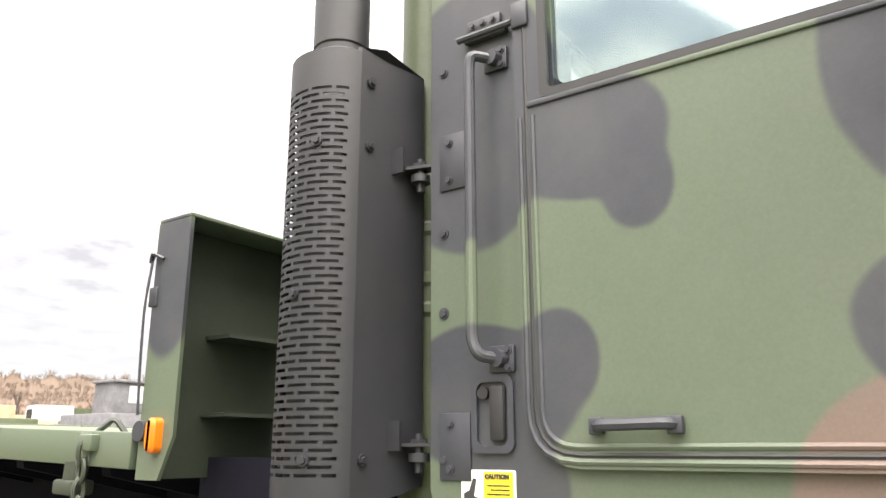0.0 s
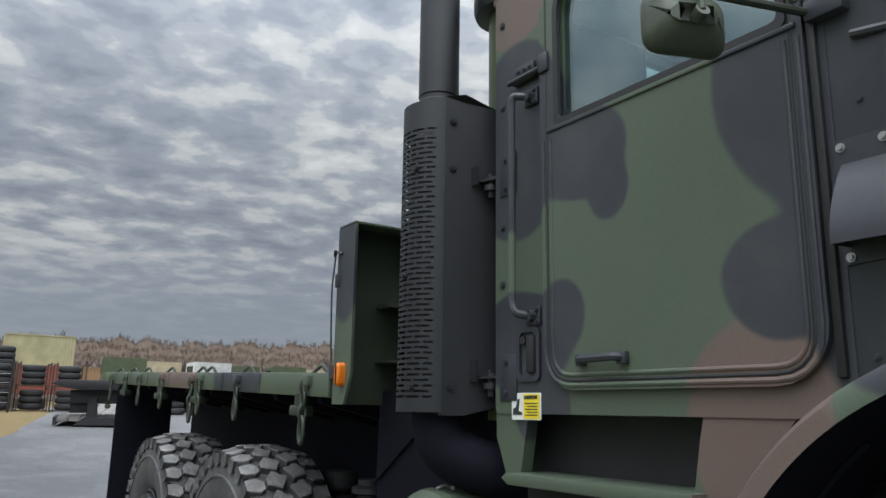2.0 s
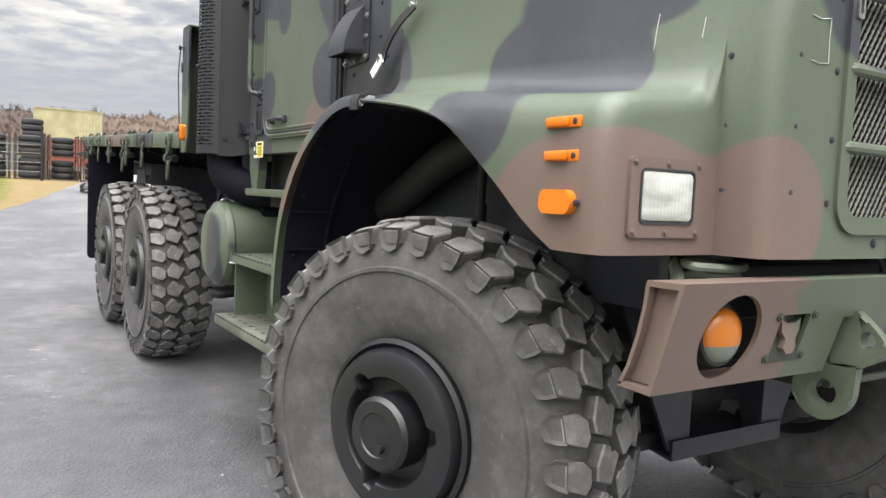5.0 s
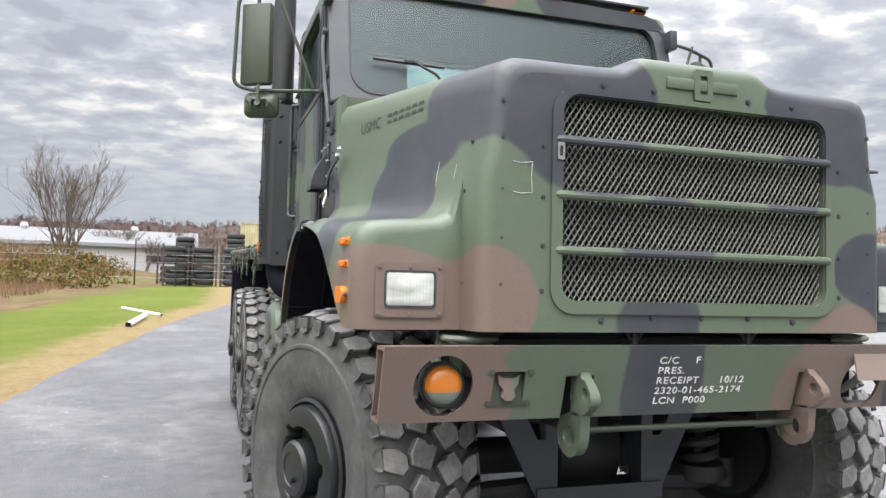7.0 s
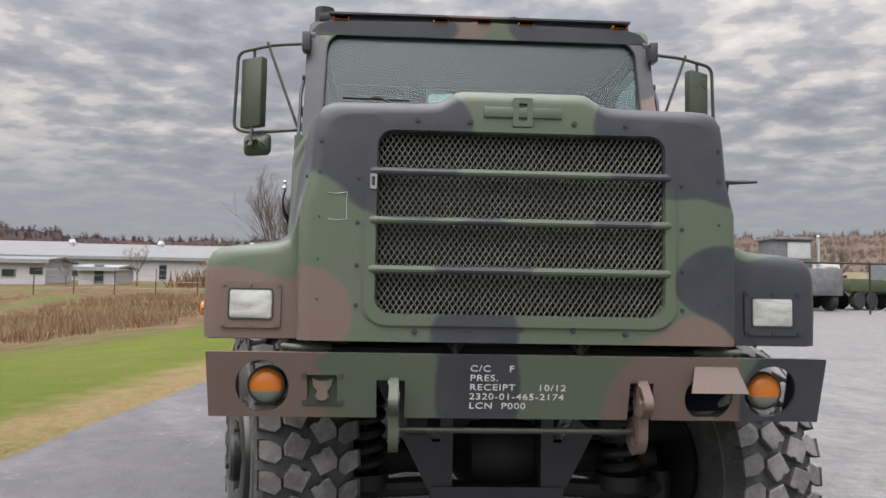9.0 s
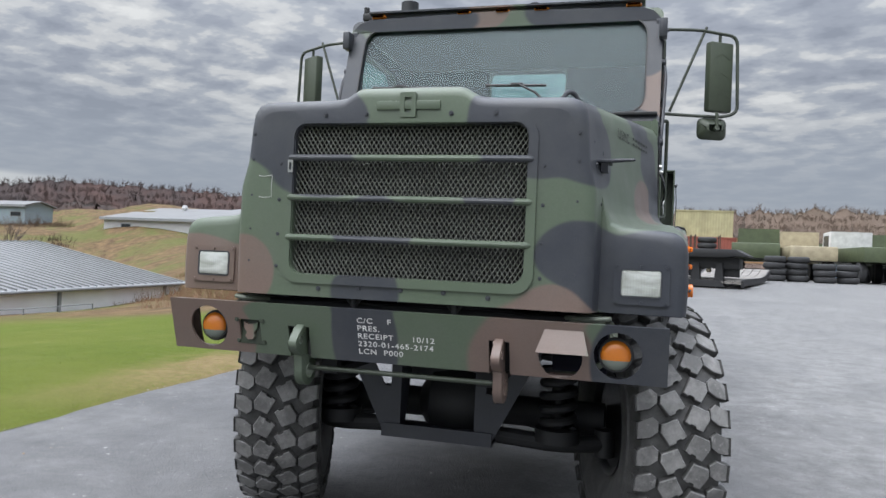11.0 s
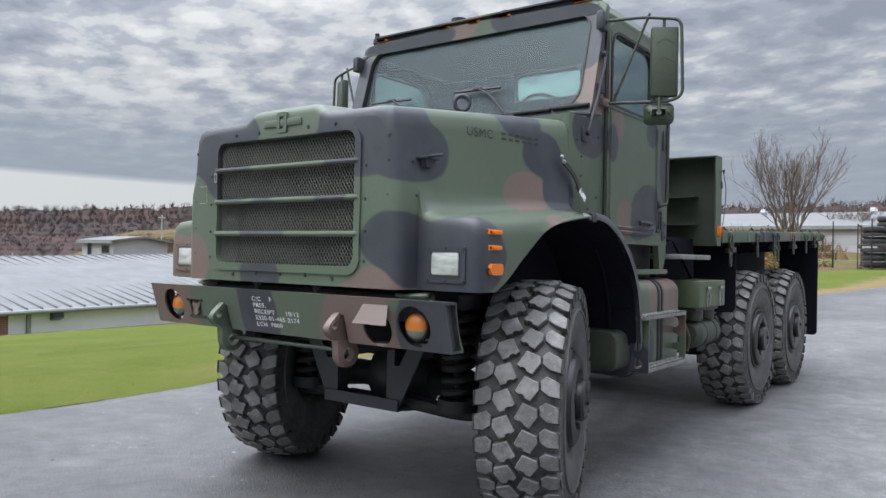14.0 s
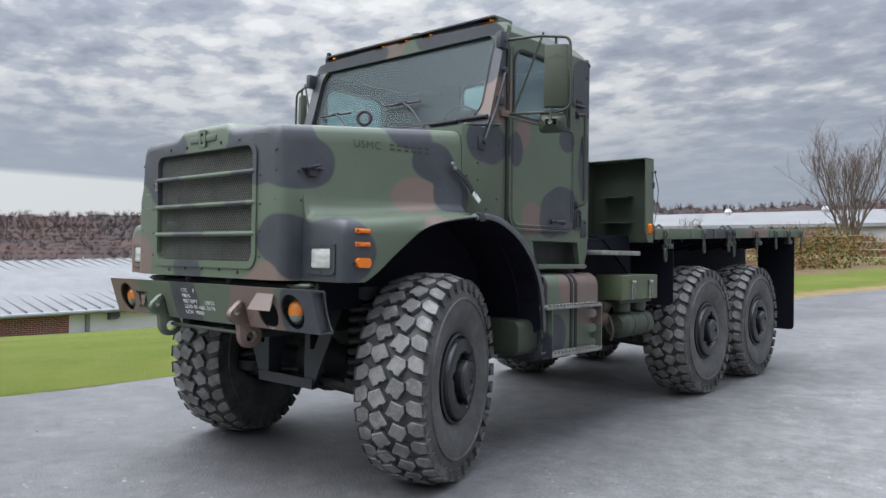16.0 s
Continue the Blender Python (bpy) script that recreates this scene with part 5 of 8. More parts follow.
# --- cab ---
XS = 1.07


def screen_y(z):
    return 1.533 + 0.288 * (z - 2.51)


def window_loop(y0, y1, z0, z1, r, n=6):
    """Rounded above, nearly square below."""
    up_, low_ = rrect(y0, y1, z0, z1, r, n), rrect(y0, y1, z0, z1, 0.018, n)
    return up_[:2 * n + 2] + low_[2 * n + 2:]


def side_plate(bm, s, outer, hole, x0, x1, n=6, sill=False):
    """A flat panel across x with an opening; outer, hole: (y0, y1, z0, z1, r)."""
    cu, cv = (hole[0] + hole[1]) / 2, (hole[2] + hole[3]) / 2
    ring_plate(bm, *pair(rrect(*outer, n), (window_loop if sill else rrect)(*hole, n), cu, cv), "x", s * x0, s * x1)


bm = bmesh.new()
for s in (1, -1):
    # side skin round the door window, rear post and cowl side
    side_plate(bm, s, (1.66, 2.86, 1.575, 3.10, 0.02), (1.765, 2.505, 2.50, 2.970, 0.10), 1.03, XS, sill=True)
    prism(bm, [(1.185, 1.742), (1.44, 1.728), (1.665, 1.64), (1.665, 3.0), (1.650, 3.0), (1.468, 2.36), (1.185, 2.345)], "x", s * 1.03, s * (XS - 0.002), 0.004)
# windscreen frame
zo, zi = (2.36, 3.175), (2.455, 3.105)
ring_plate(bm, *pair(rrect(-1.072, 1.072, zo[0], zo[1], 0.05, 6), rrect(-0.955, 0.975, zi[0], zi[1], 0.12, 8), 0, 2.78), "y", lambda u, v: screen_y(v) - 0.03, lambda u, v: screen_y(v) + 0.02)
# cowl under the screen and front wall
prism(bm, [(1.19, 1.76), (1.19, 2.345), (1.44, 2.368), (1.52, 2.368), (1.52, 1.76)], "x", -1.03, 1.03)
# rear wall with its window
ring_plate(bm, *pair(rrect(-1.066, 1.066, 1.58, 3.12, 0.002, 2), rrect(-0.30, 0.32, 2.84, 3.08, 0.07, 6), 0.01, 2.96), "y", 2.82, 2.857)
# floor
box(bm, -1.03, 1.03, 1.80, 2.82, 1.575, 1.62)
cab = part("cab_body", bm, paint, truck, "slab-sided camouflage cab with a raked windscreen", 32)
# roof: shallow crown with bevelled sides
bm = bmesh.new()
secs = []
for y, dz in ((1.665, -0.055), (1.715, -0.030), (1.80, -0.022), (2.3, -0.014), (2.72, -0.022), (2.83, -0.045), (2.872, -0.11)):
    secs.append([(-1.072, y, 3.085), (-1.07, y, 3.115 + dz * 0.5), (-1.01, y, 3.205 + dz), (-0.93, y, 3.228 + dz), (0, y, 3.245 + dz), (0.93, y, 3.228 + dz), (1.01, y, 3.205 + dz), (1.07, y, 3.115 + dz * 0.5), (1.072, y, 3.085)])
loft(bm, secs, cap=True)
part("roof", bm, paint, cab, "", 30)
bm = bmesh.new()
prism(bm, [(1.670, 3.222), (1.670, 3.234), (1.765, 3.240), (1.90, 3.240), (1.90, 3.190), (1.795, 3.158), (1.680, 3.160), (1.680, 3.168), (1.717, 3.174), (1.717, 3.220)], "x", -0.950, 0.955, 0.002)
part("roof_brow", bm, paint, cab)
for x in (-0.875, -0.25, 0.02, 0.285, 0.885):
    bm = bmesh.new()
    secs = [[(u, yy, v) for u, v in rrect(x - 0.052 + d, x + 0.052 - d, 3.178 + d, 3.208 - d, 0.012, 3)] for d, yy in ((0, 1.715), (0.002, 1.672), (0.010, 1.655))]
    loft(bm, secs, cap=True, wrap=True)
    part("roof_marker_light", bm, old_amber, cab)
bm = bmesh.new()
box(bm, 0.14, 0.30, 1.74, 1.86, 3.22, 3.262, 0.012)
cyl(bm, (0.22, 1.80, 3.26), (0.22, 1.80, 3.275), 0.035, seg=16)
part("roof_hatch_catch", bm, dark, cab)
bm = bmesh.new()
box(bm, -1.02, -0.94, 1.72, 1.79, 3.19, 3.245, 0.01)
cyl(bm, (-1.00, 1.75, 3.24), (-1.00, 1.75, 3.29), 0.02, seg=10)
part("antenna_mount", bm, dark, cab)
for x0, x1, z0 in ((0.50, 0.785, 2.428), (0.795, 1.06, 2.434)):
    bm = bmesh.new()
    box(bm, x0, x1, 1.455, 1.492, z0, z0 + 0.022, 0.006)
    part("cowl_strip", bm, trim_rubber, cab)
# glazing
bm = bmesh.new()
lp = rrect(-0.965, 0.985, 2.445, 3.115, 0.13, 8)
a = [bm.verts.new((u, screen_y(v) - 0.004, v)) for u, v in lp]
b = [bm.verts.new((u, screen_y(v) + 0.002, v)) for u, v in lp]
bm.faces.new(a)
bm.faces.new(b).material_index = 1
for i in range(len(lp)):
    bm.faces.new((a[i], a[(i + 1) % len(lp)], b[(i + 1) % len(lp)], b[i])).material_index = 1
g = part("windscreen", bm, glass, cab, "tinted flat windscreen")
g.data.materials.append(clear_back)
g.visible_shadow = False
bm = bmesh.new()
ring_plate(bm, *pair(rrect(-0.963, 0.983, 2.447, 3.113, 0.128, 8), rrect(-0.954, 0.974, 2.456, 3.104, 0.119, 8), 0, 2.78), "y", lambda u, v: screen_y(v) - 0.036, lambda u, v: screen_y(v) - 0.026)
part("windscreen_seal", bm, trim_rubber, cab)
bm = bmesh.new()
prism(bm, rrect(-0.31, 0.33, 2.83, 3.09, 0.07, 6), "y", 2.838, 2.844)
g = part("rear_window", bm, rear_glass, cab)
g.visible_shadow = False
for s in (1, -1):
    # doors
    bm = bmesh.new()
    x0, x1 = XS + 0.001, XS + 0.020
    side_plate(bm, s, (1.700, 2.600, 1.645, 3.050, 0.13), (1.745, 2.520, 2.485, 2.985, 0.115), x0, x1, sill=True)
    door = part("cab_door", bm, paint, cab, "camouflage cab door with a framed window", 32)
    bm = bmesh.new()
    for off in (0.012, 0.045):
        y1, y0_, z0 = 2.598 - off, 1.702 + off, 1.648 + off * 0.9
        tube(bm, [(s * (x1 - 0.002), y1, 2.44), (s * (x1 - 0.002), y1, z0), (s * (x1 - 0.002), y0_, z0), (s * (x1 - 0.002), y0_, 2.44)], 0.0075, 8, 0.125 - off)
    part("door_bead", bm, paint, door)
    bm = bmesh.new()
    tube(bm, [(s * (x1 - 0.004), 2.570, 2.98), (s * (x1 - 0.004), 2.570, 1.672), (s * (x1 - 0.004), 1.730, 1.672), (s * (x1 - 0.004), 1.730, 2.98)], 0.0065, 8, 0.10)
    part("door_seal", bm, trim_rubber, door)
    bm = bmesh.new()
    ring_plate(bm, *pair(window_loop(1.736, 2.530, 2.476, 2.994, 0.123), window_loop(1.756, 2.509, 2.496, 2.974, 0.105), 2.13, 2.73), "x", s * (x1 - 0.006), s * (x1 + 0.006))
    part("window_seal", bm, trim_rubber, door)
    bm = bmesh.new()
    box(bm, min(s * (x1 - 0.002), s * (x1 + 0.006)), max(s * (x1 - 0.002), s * (x1 + 0.006)), 1.715, 2.565, 2.462, 2.477, 0.003)
    part("window_ledge", bm, paint, door)
    bm = bmesh.new()
    prism(bm, rrect(1.74, 2.525, 2.48, 2.99, 0.13, 6), "x", s * 1.060, s * 1.066)
    g = part("door_glass", bm, side_glass, door)
    g.visible_shadow = False
    # pull handle on the door
    bm = bmesh.new()
    tube(bm, [(s * x1, 2.430, 1.728), (s * (x1 + 0.032), 2.418, 1.730), (s * (x1 + 0.034), 2.278, 1.732), (s * x1, 2.266, 1.730)], 0.0125, 8, 0.02)
    box(bm, min(s * x1, s * (x1 + 0.02)), max(s * x1, s * (x1 + 0.02)), 2.412, 2.442, 1.712, 1.746, 0.004)
    box(bm, min(s * x1, s * (x1 + 0.02)), max(s * x1, s * (x1 + 0.02)), 2.252, 2.284, 1.712, 1.746, 0.004)
    part("door_pull", bm, black_paint, door)
    bm = bmesh.new()
    box(bm, min(s * (XS - 0.004), s * (XS + 0.014)), max(s * (XS - 0.004), s * (XS + 0.014)), 1.676, 1.697, 1.66, 3.04, 0.004)
    part("door_gap_seal", bm, trim_rubber, door)
    # recessed latch on the post
    bm = bmesh.new()
    side_plate(bm, s, (2.63, 2.74, 1.675, 1.845, 0.022), (2.645, 2.725, 1.69, 1.83, 0.018), XS - 0.001, XS + 0.010)
    box(bm, min(s * (XS - 0.02), s * (XS - 0.012)), max(s * (XS - 0.02), s * (XS - 0.012)), 2.64, 2.73, 1.685, 1.835)
    latch = part("door_latch", bm, black_paint, cab, "recessed paddle latch beside the door", 32)
    bm = bmesh.new()
    box(bm, min(s * XS, s * (XS + 0.016)), max(s * XS, s * (XS + 0.016)), 2.652, 2.690, 1.700, 1.822, 0.008)
    cyl(bm, (s * XS, 2.708, 1.806), (s * (XS + 0.012), 2.708, 1.806), 0.014, seg=14)
    part("latch_paddle", bm, dark, latch)
    # grab rail on the post
    bm = bmesh.new()
    xr = XS + 0.055
    tube(bm, [(s * XS, 2.655, 2.625), (s * xr, 2.70, 2.63), (s * xr, 2.705, 2.60), (s * xr, 2.705, 1.92), (s * xr, 2.69, 1.885), (s * XS, 2.655, 1.88)], 0.0135, 10, 0.035)
    rail = part("grab_rail", bm, paint if s < 0 else dark_olive, cab, "bent steel grab rail")
    for z in (2.625, 1.88):
        bm = bmesh.new()
        box(bm, min(s * XS, s * (XS + 0.010)), max(s * XS, s * (XS + 0.010)), 2.625, 2.69, z - 0.03, z + 0.03, 0.003)
        cyl(bm, (s * (XS + 0.005), 2.655, z), (s * (XS + 0.03), 2.66, z), 0.02, seg=10)
        for d in (-0.02, 0.02):
            bolt(bm, (s * (XS + 0.010), 2.640, z + d), (s, 0, 0), 0.008, 0.008)
        part("rail_foot", bm, black_paint, rail)
    # hinge and striker hardware
    bm = bmesh.new()
    box(bm, min(s * XS, s * (XS + 0.022)), max(s * XS, s * (XS + 0.022)), 2.62, 2.745, 2.690, 2.715, 0.006)
    box(bm, min(s * XS, s * (XS + 0.012)), max(s * XS, s * (XS + 0.012)), 2.64, 2.74, 2.715, 2.755, 0.004)
    cyl(bm, (s * (XS + 0.022), 2.60, 2.703), (s * (XS + 0.022), 2.76, 2.703), 0.009, seg=8)
    for y in (2.66, 2.69, 2.72):
        bolt(bm, (s * (XS + 0.012), y, 2.737), (s, 0, 0), 0.007, 0.007)
    box(bm, min(s * XS, s * (XS + 0.03)), max(s * XS, s * (XS + 0.03)), 2.555, 2.60, 2.68, 2.75, 0.006)
    part("window_hinge", bm, black_paint, cab)
    bolts(cab, black_paint, [(s * XS, 2.82, z) for z in (2.96, 2.64, 2.20, 2.0, 1.66)], (s, 0, 0), 0.010, 0.008)
    bolts(cab, black_paint, [(s * XS, y, z) for y, z in ((1.60, 2.25), (1.30, 2.20), (1.30, 1.90), (1.36, 2.1), (1.36, 1.98), (1.62, 1.70), (1.58, 1.86), (1.24, 2.0), (1.24, 1.75), (1.46, 1.78))], (s, 0, 0), 0.006, 0.004)
    for z in (2.385, 1.69):
        bm = bmesh.new()
        box(bm, min(s * XS, s * (XS + 0.006)), max(s * XS, s * (XS + 0.006)), 2.745, 2.83, z - 0.075, z + 0.075, 0.002)
        pl = part("bracket_plate", bm, black_paint, cab)
        bolts(pl, black_paint, [(s * (XS + 0.006), 2.80, z - 0.05), (s * (XS + 0.006), 2.80, z + 0.05)], (s, 0, 0), 0.008, 0.008)
    # lower skirt and sill step under the door
    bm = bmesh.new()
    prism(bm, [(2.86, 1.58), (2.70, 1.58), (2.745, 1.36), (2.80, 1.36), (2.86, 1.50)], "x", s * 1.02, s * 1.065)
    part("cab_skirt", bm, paint, cab)
    bm = bmesh.new()
    prism(bm, [(2.045, 1.58), (1.80, 1.58), (1.985, 1.36), (2.09, 1.36), (2.06, 1.52)], "x", s * 1.02, s * 1.065)
    part("cab_skirt", bm, paint, cab)
    bm = bmesh.new()
    box(bm, min(s * 0.70, s * 0.95), max(s * 0.70, s * 0.95), 2.03, 2.84, 1.30, 1.573)
    part("sill_box", bm, dark, cab)
    bm = bmesh.new()
    prism(bm, [(2.05, 1.36), (2.74, 1.36), (2.77, 1.378), (2.75, 1.395), (2.05, 1.395)], "x", s * 0.90, s * 1.12, 0.003)
    part("sill_step", bm, paint, cab, "worn painted step under the door")
# black lining added inside to stand for the cab's shade behind the glass
bm = bmesh.new()
ring_plate(bm, *pair(rrect(-1.02, 1.02, 1.63, 3.09, 0.002, 2), rrect(-0.315, 0.335, 2.825, 3.085, 0.002, 2), 0.01, 2.955), "y", 2.800, 2.812)
part("rear_shade_lining", bm, cloth, cab)
for s in (1, -1):
    bm = bmesh.new()
    side_plate(bm, s, (1.705, 2.795, 1.63, 3.09, 0.002), (1.755, 2.515, 2.49, 2.980, 0.10), 1.010, 1.022, sill=True)
    part("door_shade_lining", bm, cloth, cab)
bm = bmesh.new()
box(bm, -1.005, 1.005, 1.68, 2.795, 3.092, 3.10)
part("headliner", bm, plain("grey_headliner_cloth", (0.14, 0.145, 0.14), 0.95, bump=0), cab)
bm = bmesh.new()
box(bm, -1.005, 1.005, 1.81, 2.795, 1.622, 1.630)
part("floor_shade_lining", bm, cloth, cab)
# inside: seats, wheel and dash, half seen through the glass
bm = bmesh.new()
prism(bm, [(1.50, 2.36), (1.80, 2.36), (1.86, 2.25), (1.86, 2.0), (1.48, 2.0)], "x", -1.0, 1.0, 0.02)
part("dashboard", bm, dark, cab)
bm = bmesh.new()
lathe(bm, [(0.215, -0.014), (0.229, 0), (0.215, 0.014), (0.201, 0)], (0, 0, 0), "y", 32, closed=True)
cyl(bm, (-0.2, 0, 0), (0.2, 0, 0), 0.012, seg=8)
cyl(bm, (0, 0.12, 0), (0, -0.01, 0), 0.03, seg=10)
bmesh.ops.transform(bm, matrix=pose(0.48, 1.95, 2.46, 35, 0, 0), verts=bm.verts)
part("steering_wheel", bm, trim_rubber, cab)
for x in (-0.5, 0.5):
    bm = bmesh.new()
    box(bm, x - 0.26, x + 0.26, 2.15, 2.70, 1.95, 2.10, 0.05)
    box(bm, x - 0.25, x + 0.25, 2.62, 2.76, 2.05, 2.60, 0.05)
    part("cab_seat", bm, cloth, cab)
# --- fittings on cab and hood ---
for s in (1, -1):
    # mirror: housing, lower convex mirror and bent tube frame
    mx, my = 1.425, 1.79
    turned = pose(s * mx, my, 0, 0, 0, s * 32)
    bm = bmesh.new()
    box(bm, -0.085, 0.085, -0.030, 0.030, 2.510, 2.955, 0.012)
    for z in (2.60, 2.72, 2.84) if s > 0 else ():
        prism(bm, [(-0.06, z), (0.0, z + 0.035), (0.06, z), (0.06, z + 0.008), (0.0, z + 0.043), (-0.06, z + 0.008)], "y", -0.0315, -0.028)
    bmesh.ops.transform(bm, matrix=turned, verts=bm.verts)
    mirror = part("side_mirror", bm, mirror_olive, cab, "tall olive mirror on a bent tube frame")
    bm = bmesh.new()
    box(bm, -0.076, 0.076, 0.0302, 0.032, 2.520, 2.945)
    bmesh.ops.transform(bm, matrix=turned, verts=bm.verts)
    part("mirror_glass", bm, mirror_mat, mirror)
    bm = bmesh.new()
    secs = [[(u, yy, v) for u, v in rrect(-0.095 + d, 0.095 - d, 2.335 + d, 2.472 - d, 0.035, 4)] for d, yy in ((0.055, -0.052), (0.04, -0.042), (0.006, -0.012), (0.0, 0.0), (0.0, 0.014))]
    loft(bm, secs, cap=True, wrap=True)
    cyl(bm, (0, -0.05, 2.39), (0, -0.075, 2.40), 0.016, seg=10)
    tube(bm, [(0, -0.07, 2.40), (0, -0.06, 2.50)], 0.009, 8)
    bmesh.ops.transform(bm, matrix=pose(s * (mx - 0.03), my, 0, 0, 0, s * 22), verts=bm.verts)
    convex = part("convex_mirror", bm, mirror_olive, mirror)
    bm = bmesh.new()
    xa = s * 1.075
    tube(bm, [(xa, 1.66, 3.020), (s * 1.30, 1.74, 3.030), (s * 1.530, 1.80, 2.995), (s * 1.545, 1.80, 2.505), (s * 1.45, 1.79, 2.478), (xa, 1.68, 2.485)], 0.0105, 9, 0.055)
    tube(bm, [(s * 1.34, 1.75, 3.05), (s * 1.13, 1.69, 2.50)], 0.009, 8)
    tube(bm, [(s * mx, my - 0.01, 2.955), (s * mx, my - 0.01, 3.01)], 0.010, 8)
    tube(bm, [(s * mx, my - 0.01, 2.495), (s * mx, my - 0.01, 2.47)], 0.010, 8)
    part("mirror_frame", bm, dark_olive, mirror, "bent olive tube")
    bm = bmesh.new()
    x0, x1 = sorted((s * 1.05, s * 1.10))
    box(bm, x0, x1, 1.57, 1.66, 2.95, 3.07, 0.008)
    mb = part("mirror_bracket", bm, paint, cab)
    bolts(mb, black_paint, [(s * 1.10, 1.62, 3.0)], (s, 0, 0), 0.01, 0.01)
    bm = bmesh.new()
    box(bm, x0, x1, 1.60, 1.69, 2.46, 2.51, 0.006)
    part("mirror_bracket", bm, paint, cab)
    # strut down the screen post, with its joints
    bm = bmesh.new()
    tube(bm, [(s * 1.085, 1.655, 2.82), (s * 1.10, 1.60, 2.70), (s * 1.095, 1.53, 2.50), (s * 1.085, 1.42, 2.27), (s * 1.08, 1.405, 2.245)], 0.011, 8, 0.03)
    cyl(bm, (s * 1.06, 1.41, 2.255), (s * 1.10, 1.41, 2.255), 0.020, seg=14)
    box(bm, min(s * 1.066, s * 1.082), max(s * 1.066, s * 1.082), 1.355, 1.425, 2.195, 2.285, 0.004)
    cyl(bm, (s * 1.06, 1.64, 2.80), (s * 1.10, 1.64, 2.80), 0.022, seg=10)
    box(bm, min(s * 1.066, s * 1.09), max(s * 1.066, s * 1.09), 1.56, 1.64, 2.54, 2.60, 0.004)
    part("screen_strut", bm, black_paint, cab)
    # rain gutter over the cowl
    bm = bmesh.new()
    tube(bm, [(s * 1.05, 1.22, 2.352), (s * 1.06, 1.40, 2.372), (s * 1.075, 1.60, 2.40)], 0.011, 8)
    part("cowl_bead", bm, paint, cab)
    # rubber hood latch with its pale tail
    bm = bmesh.new()
    p0, p1 = Vector((s * 1.085, 1.085, 2.035)), Vector((s * 1.10, 1.27, 1.875))
    d = (p1 - p0).normalized()
    n_ = Vector((0, d.z, -d.y)) * 0.016
    mid_ = (p0 + p1) / 2 + Vector((s * 0.022, 0, 0))
    secs = []
    for p in (p0, (p0 + mid_) / 2 + Vector((s * 0.006, 0, 0)), mid_, (p1 + mid_) / 2 + Vector((s * 0.006, 0, 0)), p1):
        secs.append([p + n_, p - n_, p - n_ + Vector((s * 0.007, 0, 0)), p + n_ + Vector((s * 0.007, 0, 0))])
    loft(bm, secs, cap=True, wrap=True)
    strap = part("hood_latch", bm, trim_rubber, hood, "black rubber hood latch")
    bm = bmesh.new()
    q0, q1 = p1 - d * 0.01, p1 + d * 0.075
    loft(bm, [[p + n_ * 1.1 + Vector((s * 0.008, 0, 0)), p - n_ * 1.1 + Vector((s * 0.008, 0, 0)), p - n_ * 1.1 + Vector((s * 0.014, 0, 0)), p + n_ * 1.1 + Vector((s * 0.014, 0, 0))] for p in (q0, q1)], cap=True, wrap=True)
    part("latch_tail", bm, white_tape, strap)
    bm = bmesh.new()
    bolt(bm, p0 + Vector((s * 0.006, 0, 0.0)), (s, 0, 0), 0.010, 0.014)
    part("latch_pivot", bm, steel, strap)
    bm = bmesh.new()
    bolt(bm, p0 + Vector((s * 0.004, -0.02, 0.028)), (s, 0, 0), 0.009, 0.010)
    part("latch_hook", bm, steel, strap)
    bm = bmesh.new()
    tube(bm, [p1 + Vector((s * 0.01, -0.02, -0.01)), p1 + Vector((s * 0.018, 0.0, 0.016)), p1 + Vector((s * 0.01, 0.03, -0.02))], 0.004, 6)
    part("latch_wire", bm, steel, strap)

# louvred scoop on the passenger-side cowl
bm = bmesh.new()
X = -1.07
prism(bm, [(1.450, 2.168), (1.450, 1.912), (1.462, 1.900), (1.660, 1.893), (1.660, 2.168)], "x", X, X - 0.006)
vent = part("cowl_vent", bm, black_paint, cab, "bulged sheet-metal vent scoop")
bm = bmesh.new()
secs = []
for t in [i / 12 for i in range(13)]:
    z = 2.115 - 0.185 * t
    d = 0.008 + 0.078 * math.sin(t * math.pi / 2) ** 0.85
    secs.append([(X - 0.004, 1.648, z), (X - d, 1.646, z - 0.004), (X - d, 1.494, z - 0.004), (X - 0.004, 1.490, z)])
loft(bm, secs, cap=False)
bm.faces.new([bm.verts.new(p) for p in secs[0]])
for k2 in (0, 1):
    side_ = [bm.verts.new(sec[1] if k2 == 0 else sec[2]) for sec in secs] + [bm.verts.new(sec[0] if k2 == 0 else sec[3]) for sec in reversed(secs)]
    bm.faces.new(side_)
part("vent_hood", bm, black_paint, vent, "", 50)
bolts(vent, steel, [(X - 0.007, y, z) for y, z in ((1.646, 2.150), (1.556, 2.150), (1.466, 2.150), (1.464, 2.070), (1.464, 1.992), (1.466, 1.918), (1.556, 1.910), (1.646, 1.908))], (-1, 0, 0), 0.0075, 0.008)

# caution plate by the latch
label_white = plain("label_white", (0.78, 0.78, 0.74), 0.5)
label_yellow = plain("label_yellow", (0.85, 0.66, 0.03), 0.45)
bm = bmesh.new()
prism(bm, rrect(2.632, 2.772, 1.556, 1.640, 0.006, 3), "x", -1.0705, -1.0730)
plate = part("caution_plate", bm, label_white, cab, "yellow and white caution label")
bm = bmesh.new()
box(bm, -1.0750, -1.0728, 2.638, 2.712, 1.560, 1.636)
part("plate_panel", bm, label_yellow, plate)
bm = bmesh.new()
